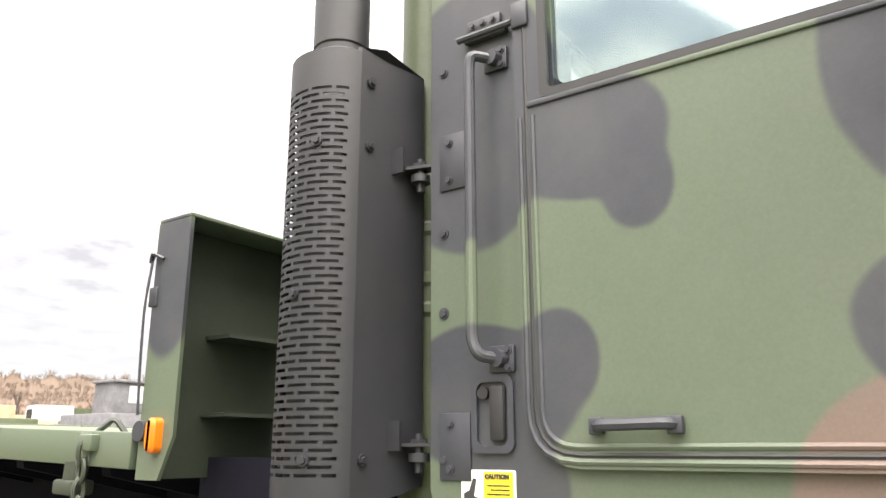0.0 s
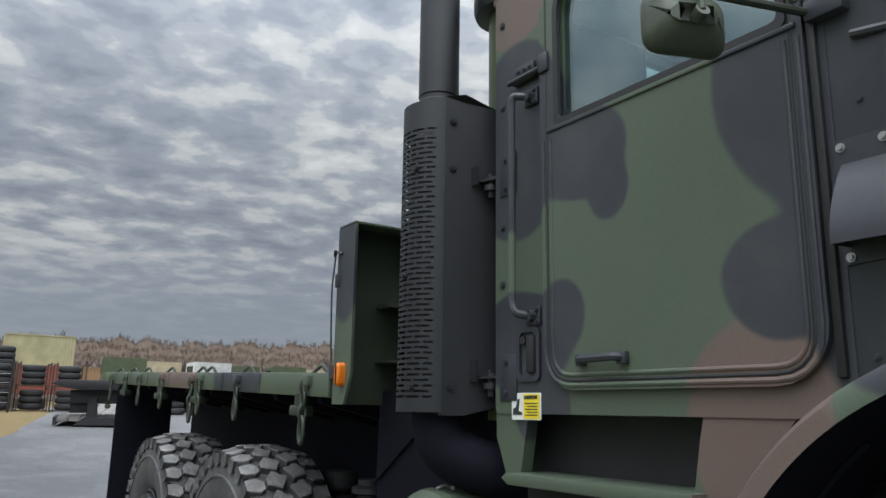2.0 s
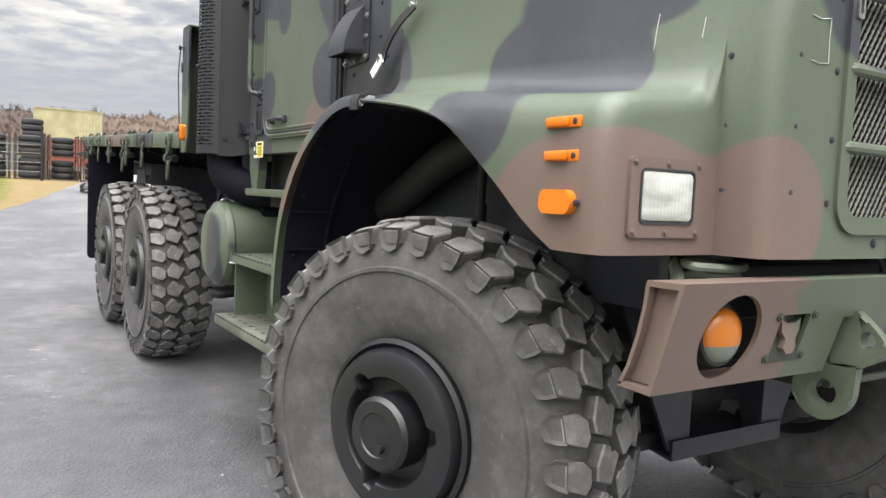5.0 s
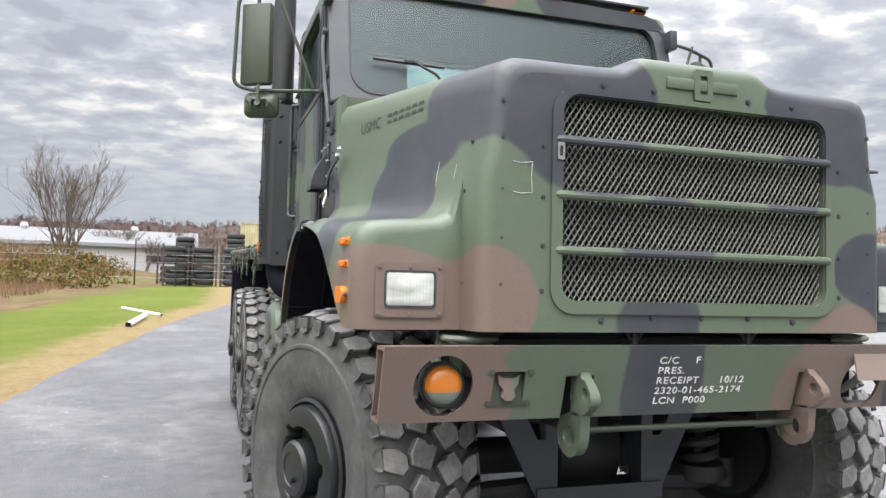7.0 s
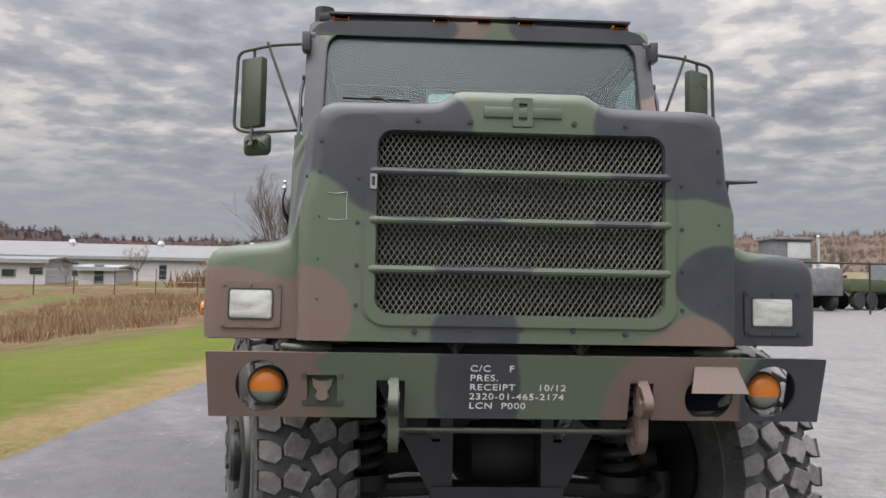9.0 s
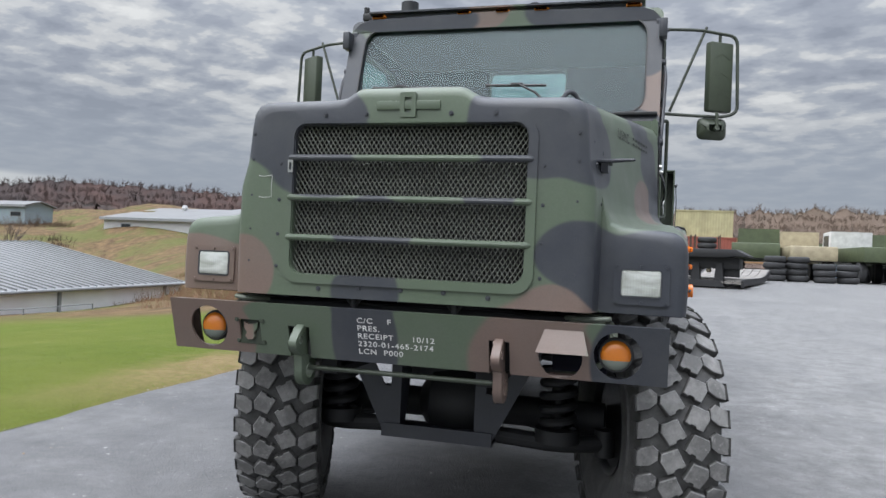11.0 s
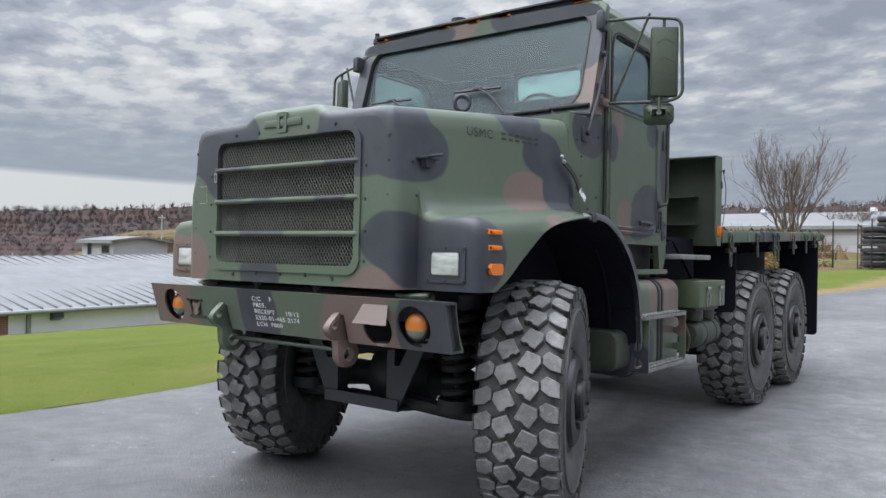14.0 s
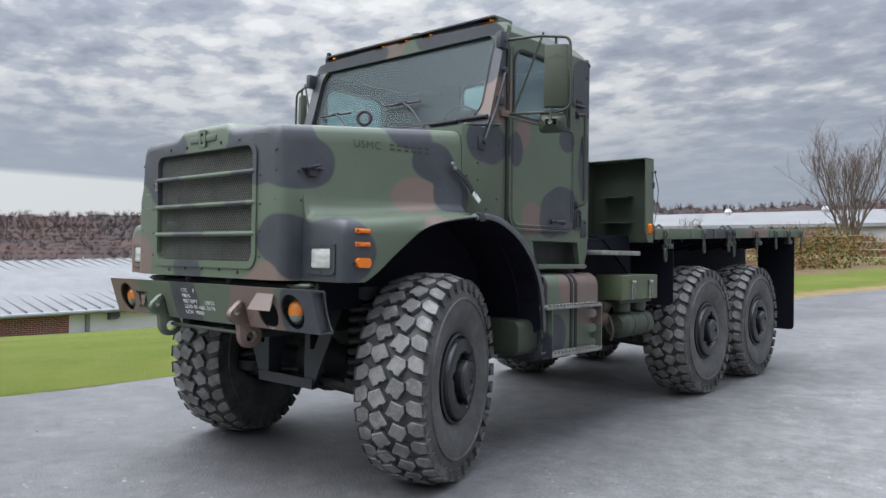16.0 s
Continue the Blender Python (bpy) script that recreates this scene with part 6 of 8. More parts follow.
for i in range(5):
    box(bm, -1.0762, -1.0748, 2.646, 2.704 - 0.01 * (i % 2), 1.570 + 0.009 * i, 1.573 + 0.009 * i)
prism(bm, [(2.764, 1.572), (2.722, 1.572), (2.722, 1.580), (2.738, 1.584), (2.732, 1.620), (2.740, 1.622), (2.750, 1.596), (2.764, 1.590)], "x", -1.0728, -1.0748)
part("plate_print", bm, black_ink, plate)
lettering("CAUTION", plate, black_ink, 0.0125, pose(-1.0762, 2.708, 1.622, 90, 0, -90))

# stencilled branch letters and barred-out registration, wrapped on the hood sides
def hood_x(y, z):
    half = upper_half(y)[8:]
    for (xa, za), (xb, zb) in zip(half, half[1:]):
        if za >= z >= zb:
            return xa + (xb - xa) * (za - z) / max(1e-6, za - zb)
    return half[-1][0]


for s in (1, -1):
    y0 = 0.36 if s > 0 else 0.92
    word = lettering("USMC", hood, faded_ink, 0.068, pose(0, y0, 2.108, 90, 0, 90 if s > 0 else -90), extrude=0.0, bold=0.0)
    for v in (v for ob in word for v in ob.data.vertices):
        v.co.x = s * (hood_x(v.co.y, v.co.z) + 0.003)
    for i in range(6):
        y = y0 + s * (0.255 + i * 0.052)
        for z in (2.112, 2.140):
            bm = bmesh.new()
            bm.faces.new([bm.verts.new((s * (hood_x(a_, z_) + 0.003), a_, z_)) for a_, z_ in ((y, z), (y + s * 0.034, z), (y + s * 0.034, z + 0.012), (y, z + 0.012))])
            part("registration_bar", bm, faded_ink, hood)
# hook on the driver's side of the nose
bm = bmesh.new()
xh = hood_wide(0.1) + 0.02
box(bm, xh - 0.03, xh + 0.035, 0.02, 0.14, 1.945, 1.958, 0.003)
tube(bm, [(xh - 0.01, 0.06, 1.952), (xh + 0.07, 0.045, 1.956), (xh + 0.135, 0.035, 1.957)], [0.009, 0.009, 0.006], 8)
prism(bm, [(0.04, 1.945), (0.11, 1.945), (0.10, 1.905), (0.05, 1.905)], "x", xh - 0.01, xh + 0.02)
cyl(bm, (xh - 0.03, 0.125, 1.995), (xh - 0.006, 0.125, 1.995), 0.012, seg=10)
part("hood_hook", bm, black_paint, hood)
# lifting ring standing on the hood
bm = bmesh.new()
lathe(bm, [(0.030 + 0.013 + 0.013 * math.cos(q * 0.785), 0.013 * math.sin(q * 0.785)) for q in range(8)], (0, 0, 0), "y", 28, closed=True)
cyl(bm, (0, 0, -0.11), (0, 0, -0.040), 0.014, seg=10)
bmesh.ops.transform(bm, matrix=pose(0.62, 0.70, 2.364, 0, 0, 40), verts=bm.verts)
part("lifting_ring", bm, black_paint, hood, "black ring standing on the hood")
# small bright tag riveted beside the grille
bm = bmesh.new()
ring_plate(bm, rrect(-0.576, -0.550, 1.868, 1.926, 0.004, 2), rrect(-0.569, -0.557, 1.880, 1.914, 0.003, 2), "y", -0.134, -0.1285)
part("tag_plate", bm, steel, hood, "small bright metal tag")

# wipers
def on_glass(px, pz, d=0.03):
    return (px, screen_y(pz) - d, pz)


for x, zb_, span in ((0.16, 2.650, 0.40), (-0.64, 2.650, 0.40)):
    bm = bmesh.new()
    tube(bm, [on_glass(x - span / 2, zb_ + 0.004, 0.045), on_glass(x + span / 2, zb_ - 0.004, 0.045)], 0.0095, 6)
    box(bm, x - 0.03, x + 0.05, screen_y(zb_) - 0.068, screen_y(zb_) - 0.045, zb_ - 0.008, zb_ + 0.014, 0.004)
    tube(bm, [on_glass(x + 0.02, zb_ + 0.006, 0.065), on_glass(x + 0.14, zb_ - 0.06, 0.075), on_glass(x + 0.30, 2.42, 0.05)], 0.008, 7)
    part("wiper", bm, trim_rubber, cab)

# pale glue outlines left by torn stickers
old_glue = plain("dried_sticker_glue", (0.42, 0.42, 0.40), 0.6)
def glue_line(pts, wide=0.0026):
    bm = bmesh.new()
    tube(bm, pts, wide / 2, 4)
    part("sticker_residue", bm, old_glue, hood)


glue_line([(-0.732, -0.1195, 1.852), (-0.700, -0.1195, 1.848), (-0.661, -0.1195, 1.855)])
glue_line([(-0.661, -0.1195, 1.852), (-0.664, -0.1195, 1.81), (-0.661, -0.1195, 1.752), (-0.70, -0.1195, 1.748), (-0.728, -0.1195, 1.752)])
for y, z0, z1 in ((0.20, 1.785, 1.885), (0.075, 1.81, 1.86)):
    glue_line([(-hood_x(y, z) - 0.001, y, z) for z in (z1, (z0 + z1) / 2, z0)])
glue_line([(-hood_x(y, 1.785) - 0.001, y, 1.785) for y in (0.20, 0.175, 0.15)])
# --- exhaust stack and perforated shield, passenger side behind the cab ---
PX, PY = -1.150, 3.115
bm = bmesh.new()
lathe(bm, [(0.060, 3.80), (0.078, 3.80), (0.078, 2.76), (0.074, 2.755), (0.074, 2.74), (0.078, 2.735), (0.078, 2.60), (0.105, 2.58), (0.105, 1.62), (0.07, 1.60)], (PX, PY, 0), "z", 32)
part("exhaust_pipe", bm, exhaust_black, truck, "matt black vertical exhaust pipe")
bm = bmesh.new()
R_S, COLS = 0.132, 36
a0, a1 = radians(75), radians(248)
zs_ = []
z = 1.575
zs_.append(z)
while z < 2.60:
    zs_ += [z + 0.0105, z + 0.0185]
    z += 0.0185
zs_ += [2.66, 2.70]
grid = [[bm.verts.new((PX + R_S * math.cos(a0 + (a1 - a0) * i / COLS), PY + R_S * math.sin(a0 + (a1 - a0) * i / COLS), zz)) for i in range(COLS + 1)] for zz in zs_]
for j in range(len(zs_) - 1):
    row = j // 2
    for i in range(COLS):
        slot = j % 2 == 1 and j < len(zs_) - 4 and 2 < i < COLS - 3 and (i + 3 * (row % 2)) % 6 < 5 and row > 1
        if not slot:
            bm.faces.new((grid[j][i], grid[j][i + 1], grid[j + 1][i + 1], grid[j + 1][i]))
loose = [v for v in bm.verts if not v.link_faces]
bmesh.ops.delete(bm, geom=loose, context="VERTS")
bmesh.ops.recalc_face_normals(bm, faces=bm.faces)
bmesh.ops.solidify(bm, geom=bm.faces[:], thickness=0.003)
shield = part("exhaust_shield", bm, exhaust_black, truck, "slotted matt black exhaust heat shield", 40)
bm = bmesh.new()
prism(bm, [(-1.205, 3.002), (-1.198, 2.994), (-1.120, 2.974), (-1.006, 2.933), (-0.988, 2.945), (-0.988, 3.25), (-1.10, 3.25), (-1.03, 3.06), (-1.19, 3.01)], "z", 1.565, 2.745)
for v in bm.verts:
    if v.co.z > 2.7:
        v.co.z += -0.060 if v.co.x > -1.05 else (-0.01 if v.co.x > -1.15 else -0.03)
    elif v.co.x > -1.05:
        v.co.z += 0.03
part("shield_back", bm, exhaust_black, shield)
for ang, zz in ((200, 2.44), (262, 2.44), (200, 1.66), (262, 1.66), (262, 2.62), (180, 2.05)):
    w = Vector((math.cos(radians(ang)), math.sin(radians(ang)), 0))
    bolts(shield, exhaust_black, [Vector((PX, PY, zz)) + w * (R_S + 0.002)], w, 0.010, 0.010)
for zz in (2.39, 1.69):
    bm = bmesh.new()
    prism(bm, [(-1.09, 2.945), (-1.06, 2.845), (-1.03, 2.845), (-1.03, 2.93), (-1.06, 2.955)], "z", zz, zz + 0.008)
    box(bm, -1.10, -1.092, 2.93, 2.97, zz - 0.01, zz + 0.06)
    cyl(bm, (-1.055, 2.905, zz - 0.06), (-1.055, 2.905, zz + 0.03), 0.011, seg=8)
    cyl(bm, (-1.055, 2.905, zz - 0.035), (-1.055, 2.905, zz - 0.015), 0.026, seg=12)
    cyl(bm, (-1.055, 2.905, zz + 0.008), (-1.055, 2.905, zz + 0.018), 0.022, seg=6)
    prism(bm, [(2.83, zz), (2.86, zz), (2.86, zz - 0.09)], "x", -1.05, -1.035)
    part("shield_bracket", bm, exhaust_black, shield)
bm = bmesh.new()
tube(bm, [(-1.13, 3.12, 1.62), (-1.13, 3.10, 1.45), (-1.00, 3.00, 1.38), (-0.70, 2.9, 1.36)], 0.095, 16, 0.15)
part("exhaust_elbow", bm, inner, truck)
# air intake stack with its rain cap
bm = bmesh.new()
lathe(bm, [(0.085, 1.55), (0.085, 3.14)], (-0.90, 2.985, 0), "z", 24)
for zz in (2.02, 2.10, 2.24):
    lathe(bm, [(0.088, zz), (0.095, zz + 0.01), (0.095, zz + 0.03), (0.088, zz + 0.04)], (-0.90, 2.985, 0), "z", 24)
intake = part("air_intake_pipe", bm, green, truck)
bm = bmesh.new()
lathe(bm, [(0.09, 3.12), (0.15, 3.13), (0.157, 3.15), (0.157, 3.20), (0.145, 3.235), (0.09, 3.27), (0.0, 3.28)], (-0.885, 2.985, 0), "z", 36)
part("rain_cap", bm, exhaust_black, intake, "mushroom rain cap")

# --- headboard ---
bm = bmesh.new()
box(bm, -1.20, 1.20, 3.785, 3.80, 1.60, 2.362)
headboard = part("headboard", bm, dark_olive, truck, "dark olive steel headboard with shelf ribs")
bm = bmesh.new()
box(bm, -1.212, 1.212, 3.645, 3.802, 2.362, 2.374, 0.003)
part("headboard_top", bm, paint, headboard)
for x in (-1.212, 1.200):
    bm = bmesh.new()
    prism(bm, [(3.645, 2.361), (3.802, 2.361), (3.802, 1.60), (3.70, 1.60), (3.645, 1.72)], "x", x, x + 0.012)
    part("headboard_side", bm, paint, headboard)
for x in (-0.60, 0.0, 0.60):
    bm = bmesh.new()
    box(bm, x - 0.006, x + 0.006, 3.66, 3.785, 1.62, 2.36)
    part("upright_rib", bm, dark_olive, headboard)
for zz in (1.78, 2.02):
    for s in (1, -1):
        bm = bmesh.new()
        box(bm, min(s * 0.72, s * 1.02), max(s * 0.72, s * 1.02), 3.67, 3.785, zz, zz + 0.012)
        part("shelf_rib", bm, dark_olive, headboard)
for s in (1, -1):
    bm = bmesh.new()
    secs = [[(s * xx, yy, v) for yy, v in rrect(3.690 + d, 3.734 - d, 1.672 + d, 1.772 - d, 0.02, 4)] for d, xx in ((0, 1.212), (0.001, 1.236), (0.008, 1.245))]
    loft(bm, secs, cap=True, wrap=True)
    part("amber_marker", bm, amber, headboard)
    bm = bmesh.new()
    cyl(bm, (s * 1.19, 3.79, 1.735), (s * 1.225, 3.79, 1.735), 0.03, seg=12)
    tube(bm, [(s * 1.215, 3.76, 2.245), (s * 1.235, 3.79, 2.262), (s * 1.225, 3.81, 2.235), (s * 1.22, 3.80, 2.26)], 0.006, 6, 0.01)
    tube(bm, [(s * 1.225, 3.80, 2.24), (s * 1.235, 3.805 + (0.05 if s > 0 else 0.0), 2.10), (s * 1.23, 3.805 + (0.035 if s > 0 else 0.0), 1.92), (s * 1.225, 3.80, 1.78)], 0.004, 6, 0.05)
    box(bm, min(s * 1.20, s * 1.218), max(s * 1.20, s * 1.218), 3.775, 3.815, 2.10, 2.16, 0.004)
    part("pin_and_lanyard", bm, black_paint, headboard)
# --- flat bed ---
bm = bmesh.new()
for i in range(10):
    y = 3.86 + i * 0.464
    box(bm, -1.19, 1.19, y, y + 0.452, 1.752, 1.785, 0.004)
bed = part("bed_deck", bm, green, truck, "flat cargo bed with painted side rails", 30)
# the bed rises a little towards the tail
bed.matrix_basis = Matrix.Translation((0, 5.7, 1.795)) @ Matrix.Rotation(radians(1.9), 4, "X") @ Matrix.Translation((0, -5.7, -1.795))
for s in (1, -1):
    bm = bmesh.new()
    x0, x1 = sorted((s * 1.19, s * 1.222))
    box(bm, x0, x1, 3.82, 8.45, 1.690, 1.795, 0.005)
    for i in range(8):
        y = 4.02 + i * 0.60
        a_, b_ = sorted((s * 1.222, s * 1.228))
        box(bm, a_, b_, y, y + 0.07, 1.70, 1.79, 0.002)
    part("bed_rail", bm, paint, bed)
bm = bmesh.new()
box(bm, -1.222, 1.222, 8.45, 8.475, 1.68, 1.795, 0.005)
part("tail_beam", bm, paint, bed)
# black bars and sheets added to stand for the shade under the bed
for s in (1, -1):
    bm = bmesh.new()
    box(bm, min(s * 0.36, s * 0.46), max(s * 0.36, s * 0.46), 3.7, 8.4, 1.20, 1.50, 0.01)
    part("underbed_shade_sill", bm, inner, bed)
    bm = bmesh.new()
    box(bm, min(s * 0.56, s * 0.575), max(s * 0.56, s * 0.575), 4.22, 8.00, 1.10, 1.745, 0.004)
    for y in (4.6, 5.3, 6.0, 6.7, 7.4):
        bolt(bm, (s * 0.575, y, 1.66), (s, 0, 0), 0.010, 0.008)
    part("underbed_shade_panel", bm, inner, bed, "black sheet added above the rear wheels to stand for underbed shade")
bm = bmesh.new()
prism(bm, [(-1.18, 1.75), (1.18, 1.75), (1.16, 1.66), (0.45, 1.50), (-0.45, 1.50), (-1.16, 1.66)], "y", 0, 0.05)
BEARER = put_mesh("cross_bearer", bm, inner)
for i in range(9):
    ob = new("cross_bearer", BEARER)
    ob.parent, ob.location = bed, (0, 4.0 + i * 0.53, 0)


def chain(x, y, z, s, links):
    bm = bmesh.new()
    for i in range(links):
        c = z - i * 0.058
        n = 14
        pts = []
        for q in range(n + 1):
            t = 2 * math.pi * q / n
            u, v = 0.017 * math.cos(t), 0.034 * math.sin(t)
            pts.append((x + (0 if i % 2 else u), y + (u if i % 2 else 0), c + v))
        tube(bm, pts, 0.0075, 6, caps=False)
    c = z - links * 0.058 - 0.02
    pts = [(x, y + 0.022 * math.cos(2 * math.pi * q / 16), c + 0.058 * math.sin(2 * math.pi * q / 16)) for q in range(17)]
    tube(bm, pts, 0.010, 6, caps=False)
    return bm


rnd = random.Random(4)
for s in (1, -1):
    for i, (y, n) in enumerate(((4.02, 3), (4.95, 2), (5.62, 2), (5.80, 3), (6.55, 2), (7.25, 2), (7.75, 1), (8.3, 2))):
        bm = chain(s * 1.238, y + rnd.uniform(-0.03, 0.03), 1.735, s, n)
        part("tie_down_chain", bm, dark_olive, bed, "hanging tie-down chain")
        bm = bmesh.new()
        x0, x1 = sorted((s * 1.215, s * 1.25))
        box(bm, x0, x1, y - 0.035, y + 0.035, 1.735, 1.785, 0.006)
        part("stake_pocket", bm, paint, bed)
        bm = bmesh.new()
        tube(bm, [(s * 1.15, y - 0.06, 1.785), (s * 1.17, y - 0.02, 1.835), (s * 1.20, y + 0.03, 1.785)], 0.009, 6, 0.02)
        part("tie_hook", bm, dark_olive, bed)
        if i % 2 == 0:
            bm = bmesh.new()
            cyl(bm, (s * 1.20, y + 0.11, 1.63), (s * 1.20, y + 0.11, 1.70), 0.035, seg=12)
            box(bm, min(s * 1.16, s * 1.24), max(s * 1.16, s * 1.24), y + 0.06, y + 0.17, 1.60, 1.645, 0.01)
            part("twist_lock", bm, dark_olive, bed)
# mud flaps
for s in (1, -1):
    for y, z0, z1, xi in ((8.02, 0.52, 1.775, 0.76), (4.19, 1.00, 1.645, 0.80)):
        if s < 0 and y < 5:
            continue
        bm = bmesh.new()
        x0, x1 = sorted((s * xi, s * 1.235))
        prism(bm, rrect(x0, x1, z0, z1, 0.05, 4), "y", y, y + 0.012)
        for zz in (1.1, 1.35, z1 - 0.08):
            bolt(bm, (s * 1.20, y, zz), (0, -1, 0), 0.010, 0.010)
            bolt(bm, (s * 0.90, y, zz), (0, -1, 0), 0.010, 0.010)
        part("mud_flap", bm, inner, truck, "black rubber mud flap")
# side gussets under the bed front
for s in (1, -1):
    bm = bmesh.new()
    prism(bm, [(3.80, 1.66), (2.95, 1.66), (3.30, 1.62), (3.82, 1.28)], "x", s * 0.96, s * 0.975)
    box(bm, min(s * 0.5, s * 0.96), max(s * 0.5, s * 0.96), 2.95, 3.85, 1.12, 1.62, 0.02)
    part("bed_gusset", bm, inner, truck)

# --- passenger side: air cleaner and steps ---
bm = bmesh.new()
lathe(bm, [(0.0, -1.205), (0.17, -1.205), (0.19, -1.200), (0.205, -1.185), (0.236, -1.165), (0.243, -1.14), (0.243, -1.128), (0.236, -1.12), (0.236, -0.40), (0.0, -0.40)], (0, 3.12, 1.075), "x", 48)
canister = part("air_cleaner", bm, paint, truck, "round air cleaner drum with a clipped lid", 36)
for ang in (20, 100, 200, 290):
    bm = bmesh.new()
    c, q = math.cos(radians(ang)), math.sin(radians(ang))
    p = Vector((-1.12, 3.12 + 0.245 * c, 1.075 + 0.245 * q))
    out_ = Vector((0, c, q))
    tube(bm, [p + Vector((-0.035, 0, 0)) + out_ * 0.004, p + out_ * 0.016, p + Vector((0.05, 0, 0)) + out_ * 0.006], 0.006, 6, 0.01)
    cyl(bm, p + Vector((0.03, 0, 0)), p + Vector((0.03, 0, 0)) + out_ * 0.018, 0.012, seg=8)
    part("lid_clip", bm, steel, canister)


bm = bmesh.new()
lathe(bm, [(0.0105, 0.0005), (0.0095, 0.002), (0.0080, 0.002), (0.0, 0.0008)], axis="z", seg=10)
TREAD_HOLE = put_mesh("tread_hole", bm, dark)
bm = bmesh.new()
box(bm, -0.001, 0.001, 0, 0.028, -0.007, 0.003)
EDGE_NOTCH = put_mesh("edge_notch", bm, dark)


def step_plate(x0, x1, y0, y1, z, th, name, label, mat):
    """A folded tread with punched, raised holes."""
    bm = bmesh.new()
    box(bm, x0, x1, y0, y1, z - th, z, 0.004)
    step = part(name, bm, mat, truck, label, 30)
    nx = max(2, int((x1 - x0) / 0.085))
    ny = int((y1 - y0) / 0.085)
    for i in range(nx):
        for j in range(ny):
            cx = x0 + (i + 0.5) * (x1 - x0) / nx
            cy = y0 + (j + 0.5 + 0.25 * (i % 2 * 2 - 1)) * (y1 - y0) / ny
            hole = new("tread_hole", TREAD_HOLE)
            hole.parent, hole.location = step, (cx, cy, z)
    for j in range(int((y1 - y0) / 0.05)):
        y = y0 + 0.02 + j * 0.05
        xx = x0 if x0 < 0 else x1
        slot = new("edge_notch", EDGE_NOTCH)
        slot.parent, slot.location = step, (xx, y, z)
    return step


step_plate(-1.205, -0.985, 2.02, 2.705, 1.058, 0.045, "side_step", "punched steel step, worn at the edge", paint)
step_plate(-1.245, -1.005, 1.93, 2.830, 0.725, 0.050, "side_step", "lower punched steel step with scuffed tread", scuffed_olive)
bm = bmesh.new()
side_plate(bm, -1, (1.98, 2.69, 0.70, 1.02, 0.01), (2.20, 2.52, 0.74, 0.98, 0.10), 1.00, 1.012)
prism(bm, [(-1.225, 0.68), (-0.95, 0.68), (-0.95, 0.90), (-1.225, 0.90)], "y", 1.935, 1.947)
prism(bm, [(-1.18, 0.735), (-0.99, 0.735), (-0.99, 1.03), (-1.18, 1.03)], "y", 2.688, 2.698)
box(bm, -1.0, -0.55, 2.0, 2.6, 0.72, 0.74)
tube(bm, [(-0.95, 2.1, 0.85), (-0.7, 2.5, 1.1)], 0.03, 8)
part("step_bracket", bm, paint, truck)
# --- driver side: fuel tank, steps, battery box, air tank ---
bm = bmesh.new()
lp = rrect(0.72, 1.175, 0.655, 1.325, 0.105, 6)
prism(bm, lp, "y", 2.02, 2.865, 0.012)
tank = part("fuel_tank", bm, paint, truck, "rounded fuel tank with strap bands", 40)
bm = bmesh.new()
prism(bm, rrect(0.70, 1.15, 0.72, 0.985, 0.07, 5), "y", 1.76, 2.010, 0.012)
# the sump's shade is put into its colour with the darker olive
part("fuel_sump", bm, dark_olive, truck, "small olive sump tank, darkened in colour for its shade", 40)
for y in (2.05, 2.42, 2.485):
    bm = bmesh.new()
    ring_plate(bm, rrect(0.714, 1.181, 0.649, 1.331, 0.11, 6), rrect(0.722, 1.173, 0.657, 1.323, 0.105, 6), "y", y, y + 0.035)
    part("tank_strap", bm, dark, tank)
step_plate(1.12, 1.272, 1.95, 2.76, 1.090, 0.032, "side_step", "bare-edged upper step over the fuel tank", step_metal)
step_plate(1.09, 1.272, 2.03, 2.765, 0.735, 0.035, "side_step", "grated lower step beside the fuel tank", step_metal)
for y in (2.022, 2.757):
    bm = bmesh.new()
    for zc in (0.757, 0.877, 0.997):
        ring_plate(bm, *pair(rrect(1.115, 1.268, zc - 0.060, zc + 0.060, 0.001, 1), circle(1.185, zc, 0.037, 20), 1.185, zc), "y", y, y + 0.010)
    bmesh.ops.remove_doubles(bm, verts=bm.verts, dist=0.0012)
    part("step_bracket", bm, paint, truck)
bm = bmesh.new()
prism(bm, [(1.240, 1.085), (1.246, 1.092), (1.246, 1.298), (1.24, 1.304), (0.985, 1.304), (0.985, 1.085)], "y", 3.15, 3.83, 0.006)
bat = part("battery_box", bm, green, truck, "olive battery box with two latches", 30)
for y in (3.325, 3.665):
    bm = bmesh.new()
    box(bm, 1.244, 1.256, y - 0.012, y + 0.012, 1.09, 1.245, 0.003)
    tube(bm, [(1.258, y - 0.012, 1.243), (1.278, y, 1.18), (1.262, y + 0.012, 1.11)], 0.007, 6)
    cyl(bm, (1.254, y - 0.02, 1.243), (1.270, y + 0.02, 1.243), 0.014, seg=8)
    part("box_latch", bm, steel, bat)
bm = bmesh.new()
box(bm, 0.92, 1.20, 3.20, 3.80, 1.055, 1.084, 0.006)
for y in (3.36, 3.66):
    lathe(bm, [(0.0, 0.965), (0.06, 0.97), (0.075, 0.985), (0.075, 1.055), (0.0, 1.056)], (1.13, y, 0), "z", 18)
part("box_tray", bm, dark_olive, truck)
bm = bmesh.new()
lathe(bm, [(0.0, 3.28), (0.08, 3.29), (0.115, 3.33), (0.12, 3.36), (0.12, 3.80), (0.115, 3.83), (0.08, 3.87), (0.0, 3.88)], (1.10, 0, 0.86), "y", 28)
